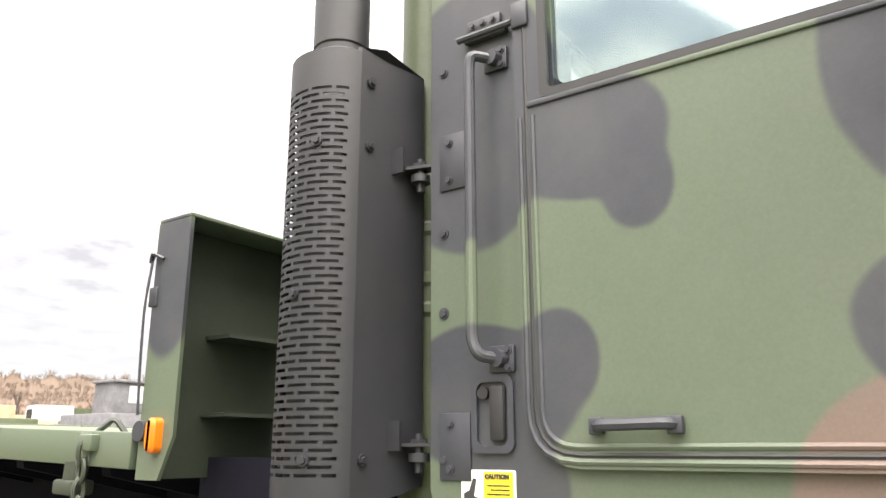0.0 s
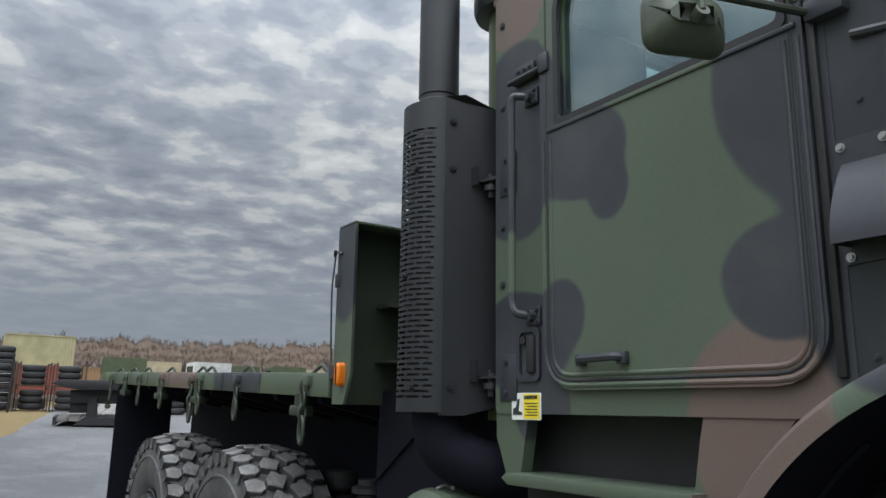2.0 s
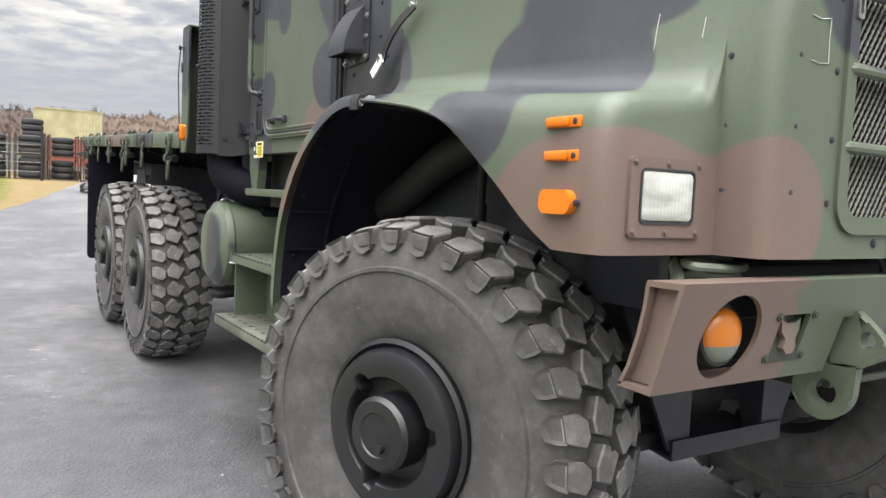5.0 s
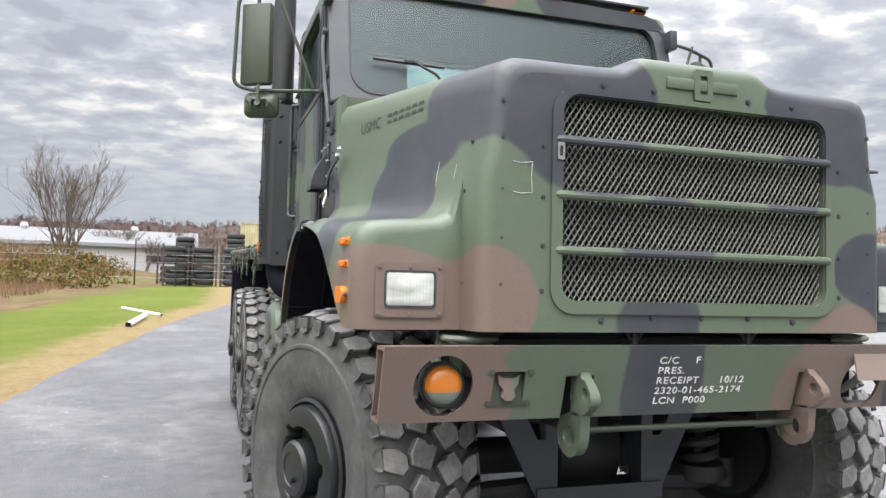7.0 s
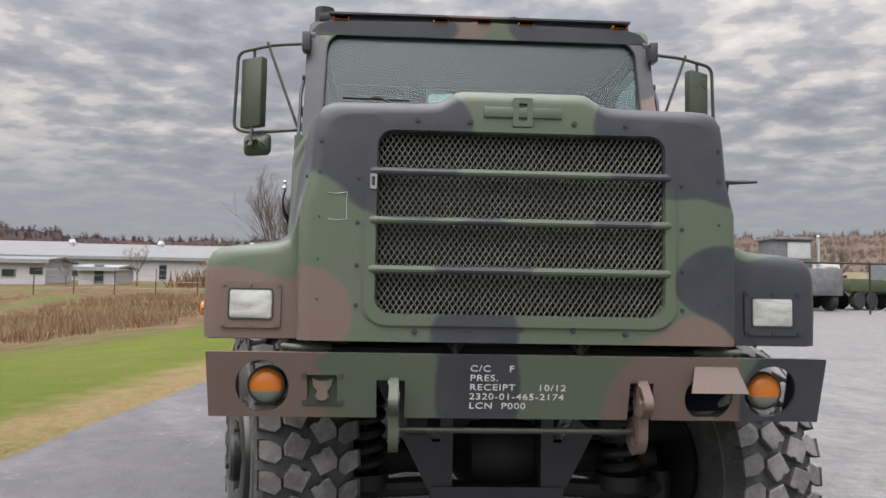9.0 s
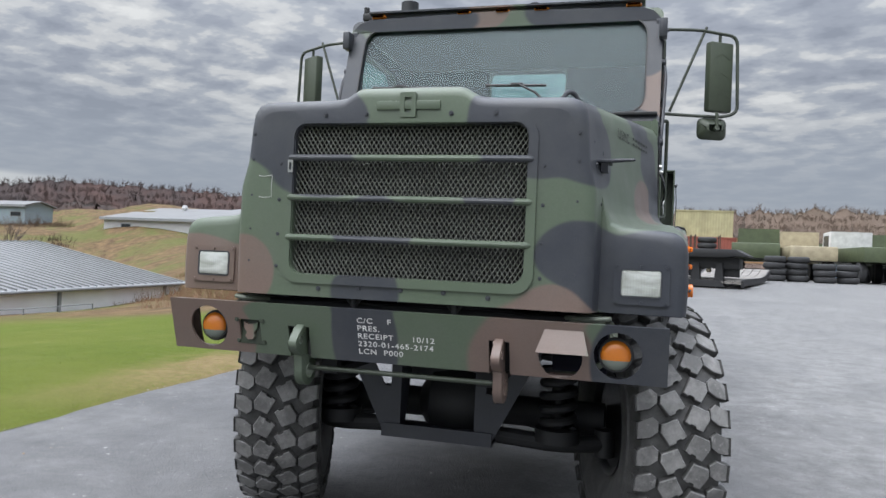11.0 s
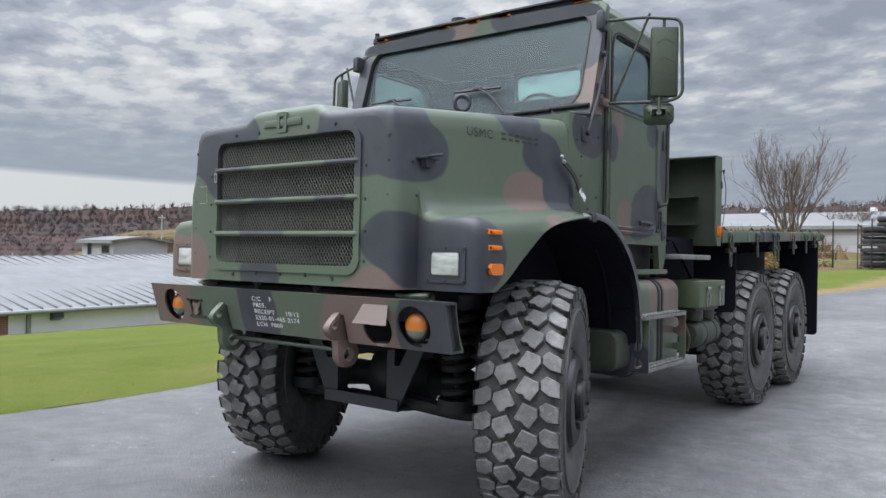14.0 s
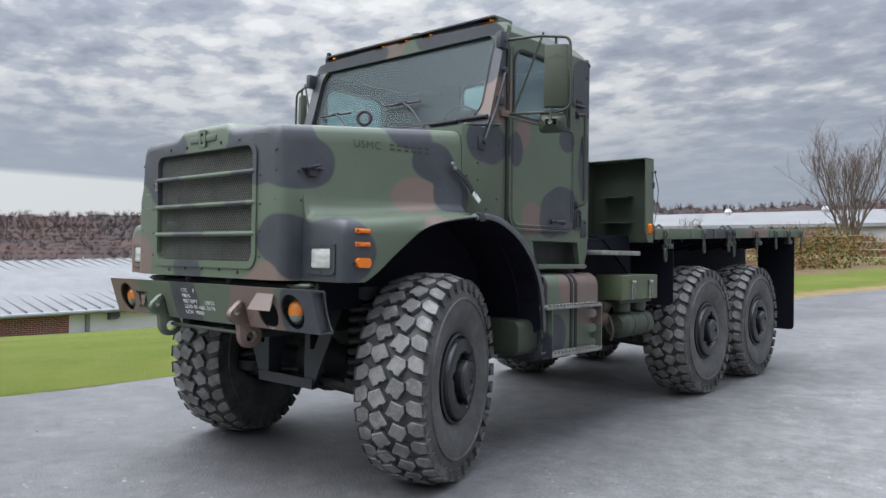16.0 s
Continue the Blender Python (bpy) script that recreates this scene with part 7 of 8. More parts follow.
for y in (3.45, 3.70):
    lathe(bm, [(0.124, y), (0.124, y + 0.025)], (1.10, 0, 0.86), "y", 28)
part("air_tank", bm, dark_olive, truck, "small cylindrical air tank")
bm = bmesh.new()
lathe(bm, [(0.05, 2.95), (0.07, 2.97), (0.07, 3.12), (0.05, 3.14), (0.0, 3.14)], (1.08, 0, 0.92), "y", 16)
for i in range(4):
    tube(bm, [(1.10, 3.0 + 0.05 * i, 0.98), (1.13, 3.02 + 0.05 * i, 1.04), (1.05, 3.05 + 0.05 * i, 1.08)], 0.010, 6, 0.02)
tube(bm, [(1.15, 3.10, 0.95), (1.18, 3.12, 0.84), (1.16, 3.12, 0.74)], 0.012, 6, 0.03)
part("air_dryer", bm, plain("dull_brass_fittings", (0.060, 0.050, 0.032), 0.55, 0.3), truck)
# platform between cab and headboard
bm = bmesh.new()
box(bm, 0.62, 1.19, 2.90, 3.60, 1.475, 1.515, 0.006)
part("catwalk", bm, step_metal, truck)

# finned damper and brake chamber ahead of the rear wheels, passenger side
bm = bmesh.new()
lathe(bm, [(0.055, 0.62)] + [q for i in range(11) for q in ((0.055, 0.64 + i * 0.055), (0.085, 0.65 + i * 0.055), (0.085, 0.675 + i * 0.055), (0.055, 0.685 + i * 0.055))] + [(0.055, 1.26)], (-0.86, 4.08, 0), "z", 20)
part("bellows_damper", bm, dark, truck, "black ribbed rubber damper")
# ---- buildings beyond the lawn ----
white_metal = plain("white_painted_sheet", (0.47, 0.47, 0.48), 0.5, stain=0.6, stain_vary=0.12, bump=0.02)
roof_metal = plain("galvanised_roof_sheet", (0.185, 0.190, 0.195), 0.9, 0.0, stain=0.8, stain_vary=0.2, bump=0.02)
# seams a tone darker than the roof sheets, for contrast
seam_metal = plain("darker_roof_seam", (0.115, 0.118, 0.122), 0.8, bump=0.02)
roof_white = plain("white_roof_sheet", (0.18, 0.182, 0.185), 0.95, stain=0.3, stain_vary=0.12, bump=0.02)
grey_trim = plain("grey_gutter", (0.25, 0.26, 0.27), 0.5)
blue_sheet = plain("pale_blue_sheet", (0.27, 0.335, 0.375), 0.6, stain=0.4)
warehouse_white = plain("white_warehouse_sheet", (0.80, 0.80, 0.82), 0.5, stain=0.6, stain_vary=0.12, bump=0.02)
glass_dark = plain("dark_window", (0.03, 0.035, 0.04), 0.2)
k = Nodes("red_brick")
br = k.n.new("ShaderNodeTexBrick")
br.inputs["Scale"].default_value = 1.0
br.inputs["Brick Width"].default_value, br.inputs["Row Height"].default_value = 0.24, 0.085
br.inputs["Mortar Size"].default_value = 0.008
br.inputs["Color1"].default_value, br.inputs["Color2"].default_value, br.inputs["Mortar"].default_value = (0.26, 0.07, 0.05, 1), (0.17, 0.045, 0.035, 1), (0.45, 0.43, 0.40, 1)
sw = k.n.new("ShaderNodeSeparateXYZ")
k.l.new(k.pos, sw.inputs[0])
cb = k.n.new("ShaderNodeCombineXYZ")
k.l.new(sw.outputs[1], cb.inputs[0]), k.l.new(sw.outputs[2], cb.inputs[1])
k.l.new(cb.outputs[0], br.inputs["Vector"])
brick = k.done(br.outputs[0], 0.85)

shed = thing("warehouse", "long white metal warehouse with a ribbed grey roof, below the lawn", "building", (-36, 14, -4))
inv = Matrix.Translation((36, -14, 4))


def under(ob, parent_inv):
    ob.matrix_parent_inverse = parent_inv
    return ob


def eave(y):
    return -1.22 + 0.014 * (y - 10)


def ridge(y):
    return 0.72 + 0.026 * (y - 12)


Y0, Y1, XW, XR = -14.0, 41.0, -30.0, -42.0
bm = bmesh.new()
for y0, y1, x in ((11.5, Y1, XW),):
    vs = [bm.verts.new(p) for p in ((x, y0, -5), (x, y1, -5), (x, y1, eave(y1)), (x, y0, eave(y0)), (x - 0.2, y0, -5), (x - 0.2, y1, -5), (x - 0.2, y1, eave(y1)), (x - 0.2, y0, eave(y0)))]
    for f in ((0, 1, 2, 3), (4, 7, 6, 5), (0, 4, 5, 1), (3, 2, 6, 7), (0, 3, 7, 4), (1, 5, 6, 2)):
        bm.faces.new([vs[i] for i in f])
prism(bm, [(XW, -5), (XW, eave(Y1)), (XR, ridge(Y1) - 0.1), (2 * XR - XW, eave(Y1)), (2 * XR - XW, -5)], "y", Y1 - 0.2, Y1)
under(part("wall", bm, warehouse_white, shed), inv)
bm = bmesh.new()
vs = [bm.verts.new(p) for p in ((XW, Y0, -5), (XW, 11.5, -5), (XW, 11.5, eave(11.5)), (XW, Y0, eave(Y0)), (XW - 0.2, Y0, -5), (XW - 0.2, 11.5, -5), (XW - 0.2, 11.5, eave(11.5)), (XW - 0.2, Y0, eave(Y0)))]
for f in ((0, 1, 2, 3), (4, 7, 6, 5), (0, 4, 5, 1), (3, 2, 6, 7), (0, 3, 7, 4), (1, 5, 6, 2)):
    bm.faces.new([vs[i] for i in f])
under(part("brick_wall", bm, brick, shed, "red brick end section"), inv)
for sd in (0, 1):
    bm = bmesh.new()
    xe = XW + 0.35 if sd == 0 else 2 * XR - XW - 0.35
    for dz in (0.0, 0.06):
        vs = [bm.verts.new(p) for p in ((xe, Y0, eave(Y0) - 0.06 + dz), (xe, Y1 + 0.2, eave(Y1) - 0.06 + dz), (XR, Y1 + 0.2, ridge(Y1) + dz), (XR, Y0, ridge(Y0) + dz))]
        bm.faces.new(vs)
    pitched = under(part("roof", bm, roof_metal, shed, "standing-seam grey roof", 20), inv)
    n = int((Y1 - Y0) / 0.62)
    for i in range(n + 1):
        y = Y0 + i * 0.62
        bm = bmesh.new()
        a, b = Vector((xe, y, eave(y))), Vector((XR, y, ridge(y) + 0.06))
        up_ = Vector((0, 0, 0.085))
        vs = [bm.verts.new(p) for p in (a, a + Vector((0, 0.10, 0)), b + Vector((0, 0.10, 0)), b, a + up_ + Vector((0, 0.03, 0)), a + up_ + Vector((0, 0.07, 0)), b + up_ + Vector((0, 0.07, 0)), b + up_ + Vector((0, 0.03, 0)))]
        for f in ((0, 4, 7, 3), (1, 2, 6, 5), (4, 5, 6, 7), (0, 1, 5, 4), (3, 7, 6, 2)):
            bm.faces.new([vs[q] for q in f])
        part("roof_seam", bm, seam_metal, pitched)
bm = bmesh.new()
tube(bm, [(XW + 0.36, Y0, eave(Y0) - 0.1), (XW + 0.36, Y1, eave(Y1) - 0.1)], 0.10, 8)
under(part("gutter", bm, grey_trim, shed), inv)
for y in (12.2, 20.3, 30.0, 39.0):
    bm = bmesh.new()
    box(bm, XW, XW + 0.14, y, y + 0.16, -5, eave(y) - 0.05)
    under(part("downspout", bm, grey_trim, shed), inv)
for y in (13.2, 23.6):
    bm = bmesh.new()
    prism(bm, [(XW, eave(y) - 0.15), (XW + 0.3, eave(y) - 0.18), (XW + 0.35, eave(y) - 0.42), (XW, eave(y) - 0.55)], "y", y, y + 0.45)
    under(part("wall_light", bm, glass_dark, shed), inv)
bm = bmesh.new()
cyl(bm, (-36.0, 9.0, -0.6), (-36.0, 9.0, 1.0), 0.28, seg=16)
cyl(bm, (-36.0, 9.0, 0.95), (-36.0, 9.0, 1.15), 0.42, 0.30, seg=16)
under(part("roof_vent", bm, grey_trim, shed, "round metal roof vent"), inv)
bm = bmesh.new()
cyl(bm, (XW + 0.1, 24.5, -2.6), (XW + 0.7, 25.2, -1.75), 0.05, seg=8)
under(part("leaning_pipe", bm, warehouse_white, shed), inv)

# low rail in front of the long wall
rail = thing("pipe_fence", "low thin pipe fence in front of the white warehouse", "fence", (-27, 24, -2.2))
for i in range(5):
    y = 20.4 + i * 2.2
    bm = bmesh.new()
    cyl(bm, (-27, y, land(-27, y) - 0.1), (-27, y, land(-27, y) + 0.32), 0.03, seg=6)
    under(part("post", bm, grey_trim, rail), Matrix.Translation((27, -24, 2.2)))
bm = bmesh.new()
tube(bm, [(-27, 20.4 + i * 2.2, land(-27, 20.4 + i * 2.2) + 0.31) for i in range(5)], 0.025, 6)
under(part("top_rail", bm, grey_trim, rail), Matrix.Translation((27, -24, 2.2)))


def far_building(name, label, x0, x1, y0, y1, z0, z1, rise, wall_mat, roof_mat, windows=0, vents=0, at_z=None):
    """A plain metal building, its long side towards the road."""
    b = thing(name, label, "building", ((x0 + x1) / 2, (y0 + y1) / 2, z0), "far buildings")
    m = Matrix.Translation((-(x0 + x1) / 2, -(y0 + y1) / 2, -z0))
    bm = bmesh.new()
    prism(bm, [(y0, z0 - 4), (y0, z1), ((y0 + y1) / 2, z1 + rise), (y1, z1), (y1, z0 - 4)], "x", x0, x1)
    under(part("wall", bm, wall_mat, b), m)
    for a, c in ((y0 - 0.4, (y0 + y1) / 2), (y1 + 0.4, (y0 + y1) / 2)):
        bm = bmesh.new()
        prism(bm, [(a, z1 - 0.05), (c, z1 + rise + 0.02), (c, z1 + rise + 0.25), (a, z1 + 0.15)], "x", x0 - 0.5, x1 + 0.5)
        under(part("roof", bm, roof_mat, b), m)
    bm = bmesh.new()
    box(bm, x0 - 0.5, x1 + 0.5, y0 - 0.55, y0 - 0.4, z1 - 0.25, z1 + 0.1)
    under(part("gutter", bm, grey_trim, b), m)
    r = random.Random(int(abs(x0) * 7 + y0))
    for i in range(windows):
        x = x0 + (i + 0.5 + r.uniform(-0.2, 0.2)) * (x1 - x0) / windows
        bm = bmesh.new()
        w, h = r.choice(((0.7, 0.4), (1.2, 0.4), (0.5, 1.0), (0.9, 0.5)))
        zc = z0 + (z1 - z0) * r.uniform(0.35, 0.62)
        ring_plate(bm, rrect(x - w, x + w, zc - h, zc + h, 0.02, 1), rrect(x - w * 0.88, x + w * 0.88, zc - h * 0.85, zc + h * 0.85, 0.02, 1), "y", y0 - 0.08, y0)
        win = under(part("window", bm, grey_trim, b), m)
        bm = bmesh.new()
        box(bm, x - w * 0.9, x + w * 0.9, y0 - 0.03, y0 - 0.01, zc - h * 0.9, zc + h * 0.9)
        under(part("pane", bm, glass_dark, win), Matrix.Identity(4))
    for i in range(vents):
        x = x0 + (i + 0.4 + r.uniform(0, 0.3)) * (x1 - x0) / vents
        bm = bmesh.new()
        lathe(bm, [(0.38, z1 + rise * 0.5), (0.38, z1 + rise + 0.12), (0.52, z1 + rise + 0.14), (0.30, z1 + rise + 0.62), (0.0, z1 + rise + 0.62)], (x, (y0 + y1) / 2 - 3, 0), "z", 14)
        under(part("roof_vent", bm, white_metal, b), m)
    return b


far_building("factory", "long low white factory across the field with roof vents", -80, -2, 92, 120, 2.6, 5.6, 2.3, white_metal, roof_white, 7, 6)
far_building("factory", "flat white factory wing behind the long one", -84, -62, 128, 150, 3.0, 9.0, 1.2, white_metal, roof_white, 4, 0)
far_building("outbuilding", "small grey outbuilding beside the factory", -42, -36.7, 74, 80, 2.4, 4.35, 0.3, white_metal, roof_metal, 2)
far_building("outbuilding", "low white lean-to by a bare tree", -33.4, -29.8, 74, 79, 2.4, 3.7, 0.25, white_metal, grey_trim, 1)
far_building("depot", "pale blue metal depot before the woods", -125, -101, 98, 104, 4.2, 7.5, 0.7, blue_sheet, roof_white, 6)
far_building("outbuilding", "low pale shed on the far slope", -86, -79, 44, 51, 0.2, 2.3, 0.45, white_metal, roof_white, 2)

# ---- bare trees and woods ----
bark = plain("grey_brown_bark", (0.150, 0.118, 0.098), 0.9, grain=30, stain=6, stain_vary=0.4)


def limb(bm, p, d, length, r, depth, rng, spread):
    n = 4 if depth > 1 else 3 if depth == 1 else 2
    pts, rad = [p], [r]
    cur = Vector(d)
    for i in range(n):
        # each stretch wanders, and bends a little back towards the light
        cur = (cur + Vector((rng.uniform(-1, 1), rng.uniform(-1, 1), rng.uniform(-0.3, 0.85))) * 0.15).normalized()
        p = p + cur * (length / n)
        pts.append(p), rad.append(r * (1 - 0.6 * (i + 1) / n))
    tube(bm, pts, rad, 6 if depth > 1 else 3, caps=False)
    if depth == 0:
        return
    kids = rng.choice((5, 6)) if depth > 1 else rng.choice((5, 6, 7))
    for i in range(kids):
        t = rng.uniform(0.22, 0.98)
        q = pts[min(n - 1, int(t * n))].lerp(pts[min(n, int(t * n) + 1)], t * n - int(t * n))
        way = (pts[min(n, int(t * n) + 1)] - pts[min(n - 1, int(t * n))]).normalized()
        side = Vector((rng.uniform(-1, 1), rng.uniform(-1, 1), rng.uniform(-0.15, 0.6))).normalized()
        limb(bm, q, (way * (1 - spread) + side * spread).normalized(), length * rng.uniform(0.42, 0.66) * (1.15 - 0.45 * t), r * rng.uniform(0.34, 0.5), depth - 1, rng, spread)


def bare_tree(x, y, z, height, seed, stems=1, label="leafless tree with fine upswept branches", depth=4, spread=0.36, thick=1.0):
    rng = random.Random(seed)
    tr = thing("bare_tree", label, "tree", (x, y, z), "bare trees")
    bm = bmesh.new()
    starts = []
    for i in range(stems):
        lean = Vector((rng.uniform(-0.35, 0.35), rng.uniform(-0.35, 0.35), 1)).normalized() if stems > 1 else Vector((rng.uniform(-0.06, 0.06), rng.uniform(-0.06, 0.06), 1)).normalized()
        h0 = height * (rng.uniform(0.20, 0.28) if stems < 4 else rng.uniform(0.10, 0.18))
        p0 = Vector((rng.uniform(-0.3, 0.3) * (stems > 1), rng.uniform(-0.3, 0.3) * (stems > 1), -0.15))
        p1 = p0 + lean * h0
        r0 = height * (0.011 if stems < 4 else 0.0058) * thick
        tube(bm, [p0, (p0 + p1) / 2, p1], [r0 * 1.25, r0, r0 * 0.9], 8)
        starts.append((p1, lean, r0 * 0.9))
    part("trunk", bm, bark, tr)
    bm = bmesh.new()
    for p1, lean, r0 in starts:
        for i in range(4 if stems == 1 else 3):
            ang = 2 * math.pi * (i + rng.uniform(-0.3, 0.3)) / (4 if stems == 1 else 3)
            d = (lean * 1.0 + Vector((math.cos(ang), math.sin(ang), 0)) * (rng.uniform(0.35, 0.7) if stems < 4 else rng.uniform(0.12, 0.5))).normalized()
            limb(bm, p1 - lean * rng.uniform(0, 0.1) * height, d, height * rng.uniform(0.28, 0.36), r0 * 0.62, depth - 1, rng, spread)
    part("crown", bm, bark, tr)
    return tr


bare_tree(-13.5, 77, land(-13.5, 77), 21.0, 3, 8, "tall many-stemmed leafless tree at the field edge", 4, 0.38)
bare_tree(-26.6, 71, land(-26.6, 71), 6.6, 5, 1, "small leafless tree with a wide rounded crown", 4, 0.55)
bare_tree(-33.3, 71, land(-33.3, 71), 4.8, 8, 1, "small leafless tree with a wide rounded crown", 4, 0.55)
bare_tree(-60, 50, land(-60, 50), 9.0, 13, 2)
bare_tree(-52, 45, land(-52, 45), 7.5, 14, 2)
bare_tree(-58, 40, land(-58, 40), 6.5, 16, 1)
bare_tree(-75, 70, land(-75, 70), 9.0, 17, 2)
bare_tree(-4.5, 100, land(-4.5, 100), 11.0, 20, 2)
for i, (x, y, tall) in enumerate(((-9.5, 96, 8.5), (-7.0, 90, 7.0), (-1.5, 94, 9.5), (2.5, 98, 9.0), (-12.0, 99, 9.0), (7.5, 100, 9.5))):
    bare_tree(x, y, land(x, y), tall, 61 + i, 3, "small leafless tree in the scrub behind the yard", 4, 0.40)
for i, (x, y, tall) in enumerate(((24, 96, 11), (36, 104, 12), (12, 108, 12), (43, 108, 10.5), (48, 102, 12), (53, 110, 11), (57, 99, 12.5), (62, 108, 13), (6, 112, 10), (18, 114, 11))):
    bare_tree(x, y, 0.5, tall, 21 + i, 2, "tall thin leafless tree before the woods", 4, 0.28, 2.6)

bare_tree(-96, 75.5, land(-96, 75.5), 9.6, 83, 3, "dark leafless tree before the pale blue depot", 4, 0.36, 1.7)
for i, (az, far_off, tall) in enumerate(((54.4, 82, 4.2), (55.6, 90, 4.8), (57.3, 78, 3.6), (58.7, 76, 3.4), (53.2, 96, 5.5), (47.3, 104, 5.0), (45.7, 98, 4.6), (49.3, 110, 4.8), (60.4, 77, 3.2), (63.6, 92, 4.2), (65.2, 84, 4.4), (67.0, 95, 4.0), (69.5, 88, 4.5), (50.6, 88, 3.6))):
    x, y = 2.4 - far_off * math.sin(radians(az)), -3.0 + far_off * math.cos(radians(az))
    bare_tree(x, y, land(x, y), tall, 101 + i, 4, "leafless shrub in the thicket behind the warehouse", 3, 0.42, 1.5)
pole_mat = plain("pale_weathered_pole", (0.42, 0.41, 0.39), 0.7)
for az, far_off, tall in ((66.2, 118, 4.6), (56.9, 112, 6.6)):
    x, y = 2.4 - far_off * math.sin(radians(az)), -3.0 + far_off * math.cos(radians(az))
    bm = bmesh.new()
    cyl(bm, (0, 0, -0.3), (0, 0, tall), 0.13, 0.09, seg=10)
    box(bm, -0.07, 0.07, -0.55, 0.55, tall - 0.45, tall - 0.33, 0.01)
    pole = single("utility_pole", bm, pole_mat, "pale utility pole with a short crossarm in the thicket", "pole", group="utility poles")
    pole.location = (x, y, land(x, y))


def scatter_triangles(name, mat, tris, label, category):
    """Many small blades in one sheet of stuff. tris: three corners each."""
    me = bpy.data.meshes.new(name)
    me.from_pydata([p for t in tris for p in t], [], [(3 * i, 3 * i + 1, 3 * i + 2) for i in range(len(tris))])
    me.materials.append(mat)
    return tagged(new(name, me), label, category, kind="stuff")


rng = random.Random(11)
SKYLINE = [(-60, 4.8), (-33, 5.0), (-10, 4.8), (0, 4.5), (12, 4.25), (20, 4.0), (30, 4.2), (43, 4.3), (50, 3.9), (60, 3.15), (70, 2.6), (115, 2.5)]


def ridge(dist, share, seed, step):
    """A wooded ridge: crowns heaped row behind row, their line set by the lie of the land."""
    verts, faces, n, rows_ = [], [], 0, 7
    az = -60.0
    while az < 112:
        tip = 1.5 + (dist + 26) * math.tan(radians(lerp_table(SKYLINE, az))) * share * (1.02 if az < 24 else 1.10 if az < 45 else 1.03)
        for r in range(rows_):
            f = r / (rows_ - 1)
            d = dist + 26 * f
            lump = noise.noise((az * 1.1, r * 1.7, seed)) * 0.06 + noise.noise((az * 3.3, r * 2.9, seed + 3)) * 0.04
            z = -3.0 + (tip + 0.9) * (f ** 0.62) * (1 + lump * (0.3 + f))
            side = 1.5 * noise.noise((az * 4.1, r * 3.1, seed + 7))
            verts.append((-math.sin(radians(az)) * d + side, math.cos(radians(az)) * d + side, z))
        n += 1
        az += step
    for i in range(n - 1):
        for r in range(rows_ - 1):
            p = i * rows_ + r
            faces.append((p, p + rows_, p + rows_ + 1, p + 1))
    return verts, faces


woods_v, woods_f = [], []
for dist, share, seed, step in ((330, 0.97, 2, 0.16), (255, 0.70, 5, 0.2), (205, 0.45, 9, 0.25)):
    v, f = ridge(dist, share, seed, step)
    base = len(woods_v)
    woods_v += v
    woods_f += [tuple(q + base for q in face) for face in f]
# leafless crowns stand row behind row out of the slope: sprays of slender branches, each tree of its own height and lean
crowns = list(woods_v)
for p in crowns:
    p = Vector(p)
    if p.z < -1.5:
        continue
    far_off = math.hypot(p.x, p.y)
    out = Vector((p.x, p.y, 0)) / far_off
    across = Vector((-out.y, out.x, 0))
    tall = rng.uniform(2.2, 4.4) * far_off / 330 + (rng.uniform(0.5, 1.4) if rng.random() < 0.02 else 0.0)
    foot = p - out * 0.8 - Vector((0, 0, 1.3)) + across * rng.uniform(-0.6, 0.6)
    lean = rng.uniform(-0.15, 0.15)
    for q in range(11):
        a = rng.gauss(lean, 0.55)
        s0 = rng.uniform(0.0, 0.55) * tall
        b = foot + Vector((0, 0, s0)) + across * rng.uniform(-0.5, 0.5) - out * rng.uniform(0, 1.2)
        tip = b + (across * math.sin(a) + Vector((0, 0, math.cos(a)))) * (tall - s0) * rng.uniform(0.5, 1.0)
        w = across * rng.uniform(0.05, 0.12) * far_off / 330
        n0 = len(woods_v)
        woods_v += [b - w, b + w, tip]
        woods_f.append((n0, n0 + 1, n0 + 2))
k = Nodes("winter_woods")
broad = k.noise(0.030, 5, 0.65)
stand = k.noise(0.16, 4, 0.7, stretch=(1, 1, 0.6))
isl = k.n.new("ShaderNodeNewGeometry")
c = k.ramp(broad, (0.34, (0.040, 0.030, 0.028)), (0.46, (0.052, 0.034, 0.030)), (0.56, (0.070, 0.036, 0.028)), (0.68, (0.038, 0.033, 0.026)))
c = k.mix(1.0, c, k.ramp(stand, (0.32, 0.75), (0.68, 1.30)), "MULTIPLY")
c = k.mix(1.0, c, k.ramp(isl.outputs["Random Per Island"], (0.0, 0.85), (1.0, 1.30)), "MULTIPLY")
# distance haze painted in: an even grey mixed into the woods' colour
c = k.mix(0.40, c, (0.090, 0.084, 0.086))
wx = k.n.new("ShaderNodeSeparateXYZ")
k.l.new(k.pos, wx.inputs[0])
# the colour turns to a paler tan east of the yard
c = k.mix(k.ramp(k.math("MULTIPLY_ADD", wx.outputs[0], 0.005, 0.5), (0.45, 0.0), (0.75, 0.75)), c, k.mix(stand, (0.095, 0.070, 0.052), (0.190, 0.150, 0.120)))
woods_mat = k.done(c, 1.0, 0.0, 0.0)
me = bpy.data.meshes.new("far_woods")
me.from_pydata(woods_v, [], woods_f)
me.materials.append(woods_mat)
me.shade_smooth()
tagged(new("far_woods", me), "hazy brown leafless woods along the horizon", "woods", kind="stuff")

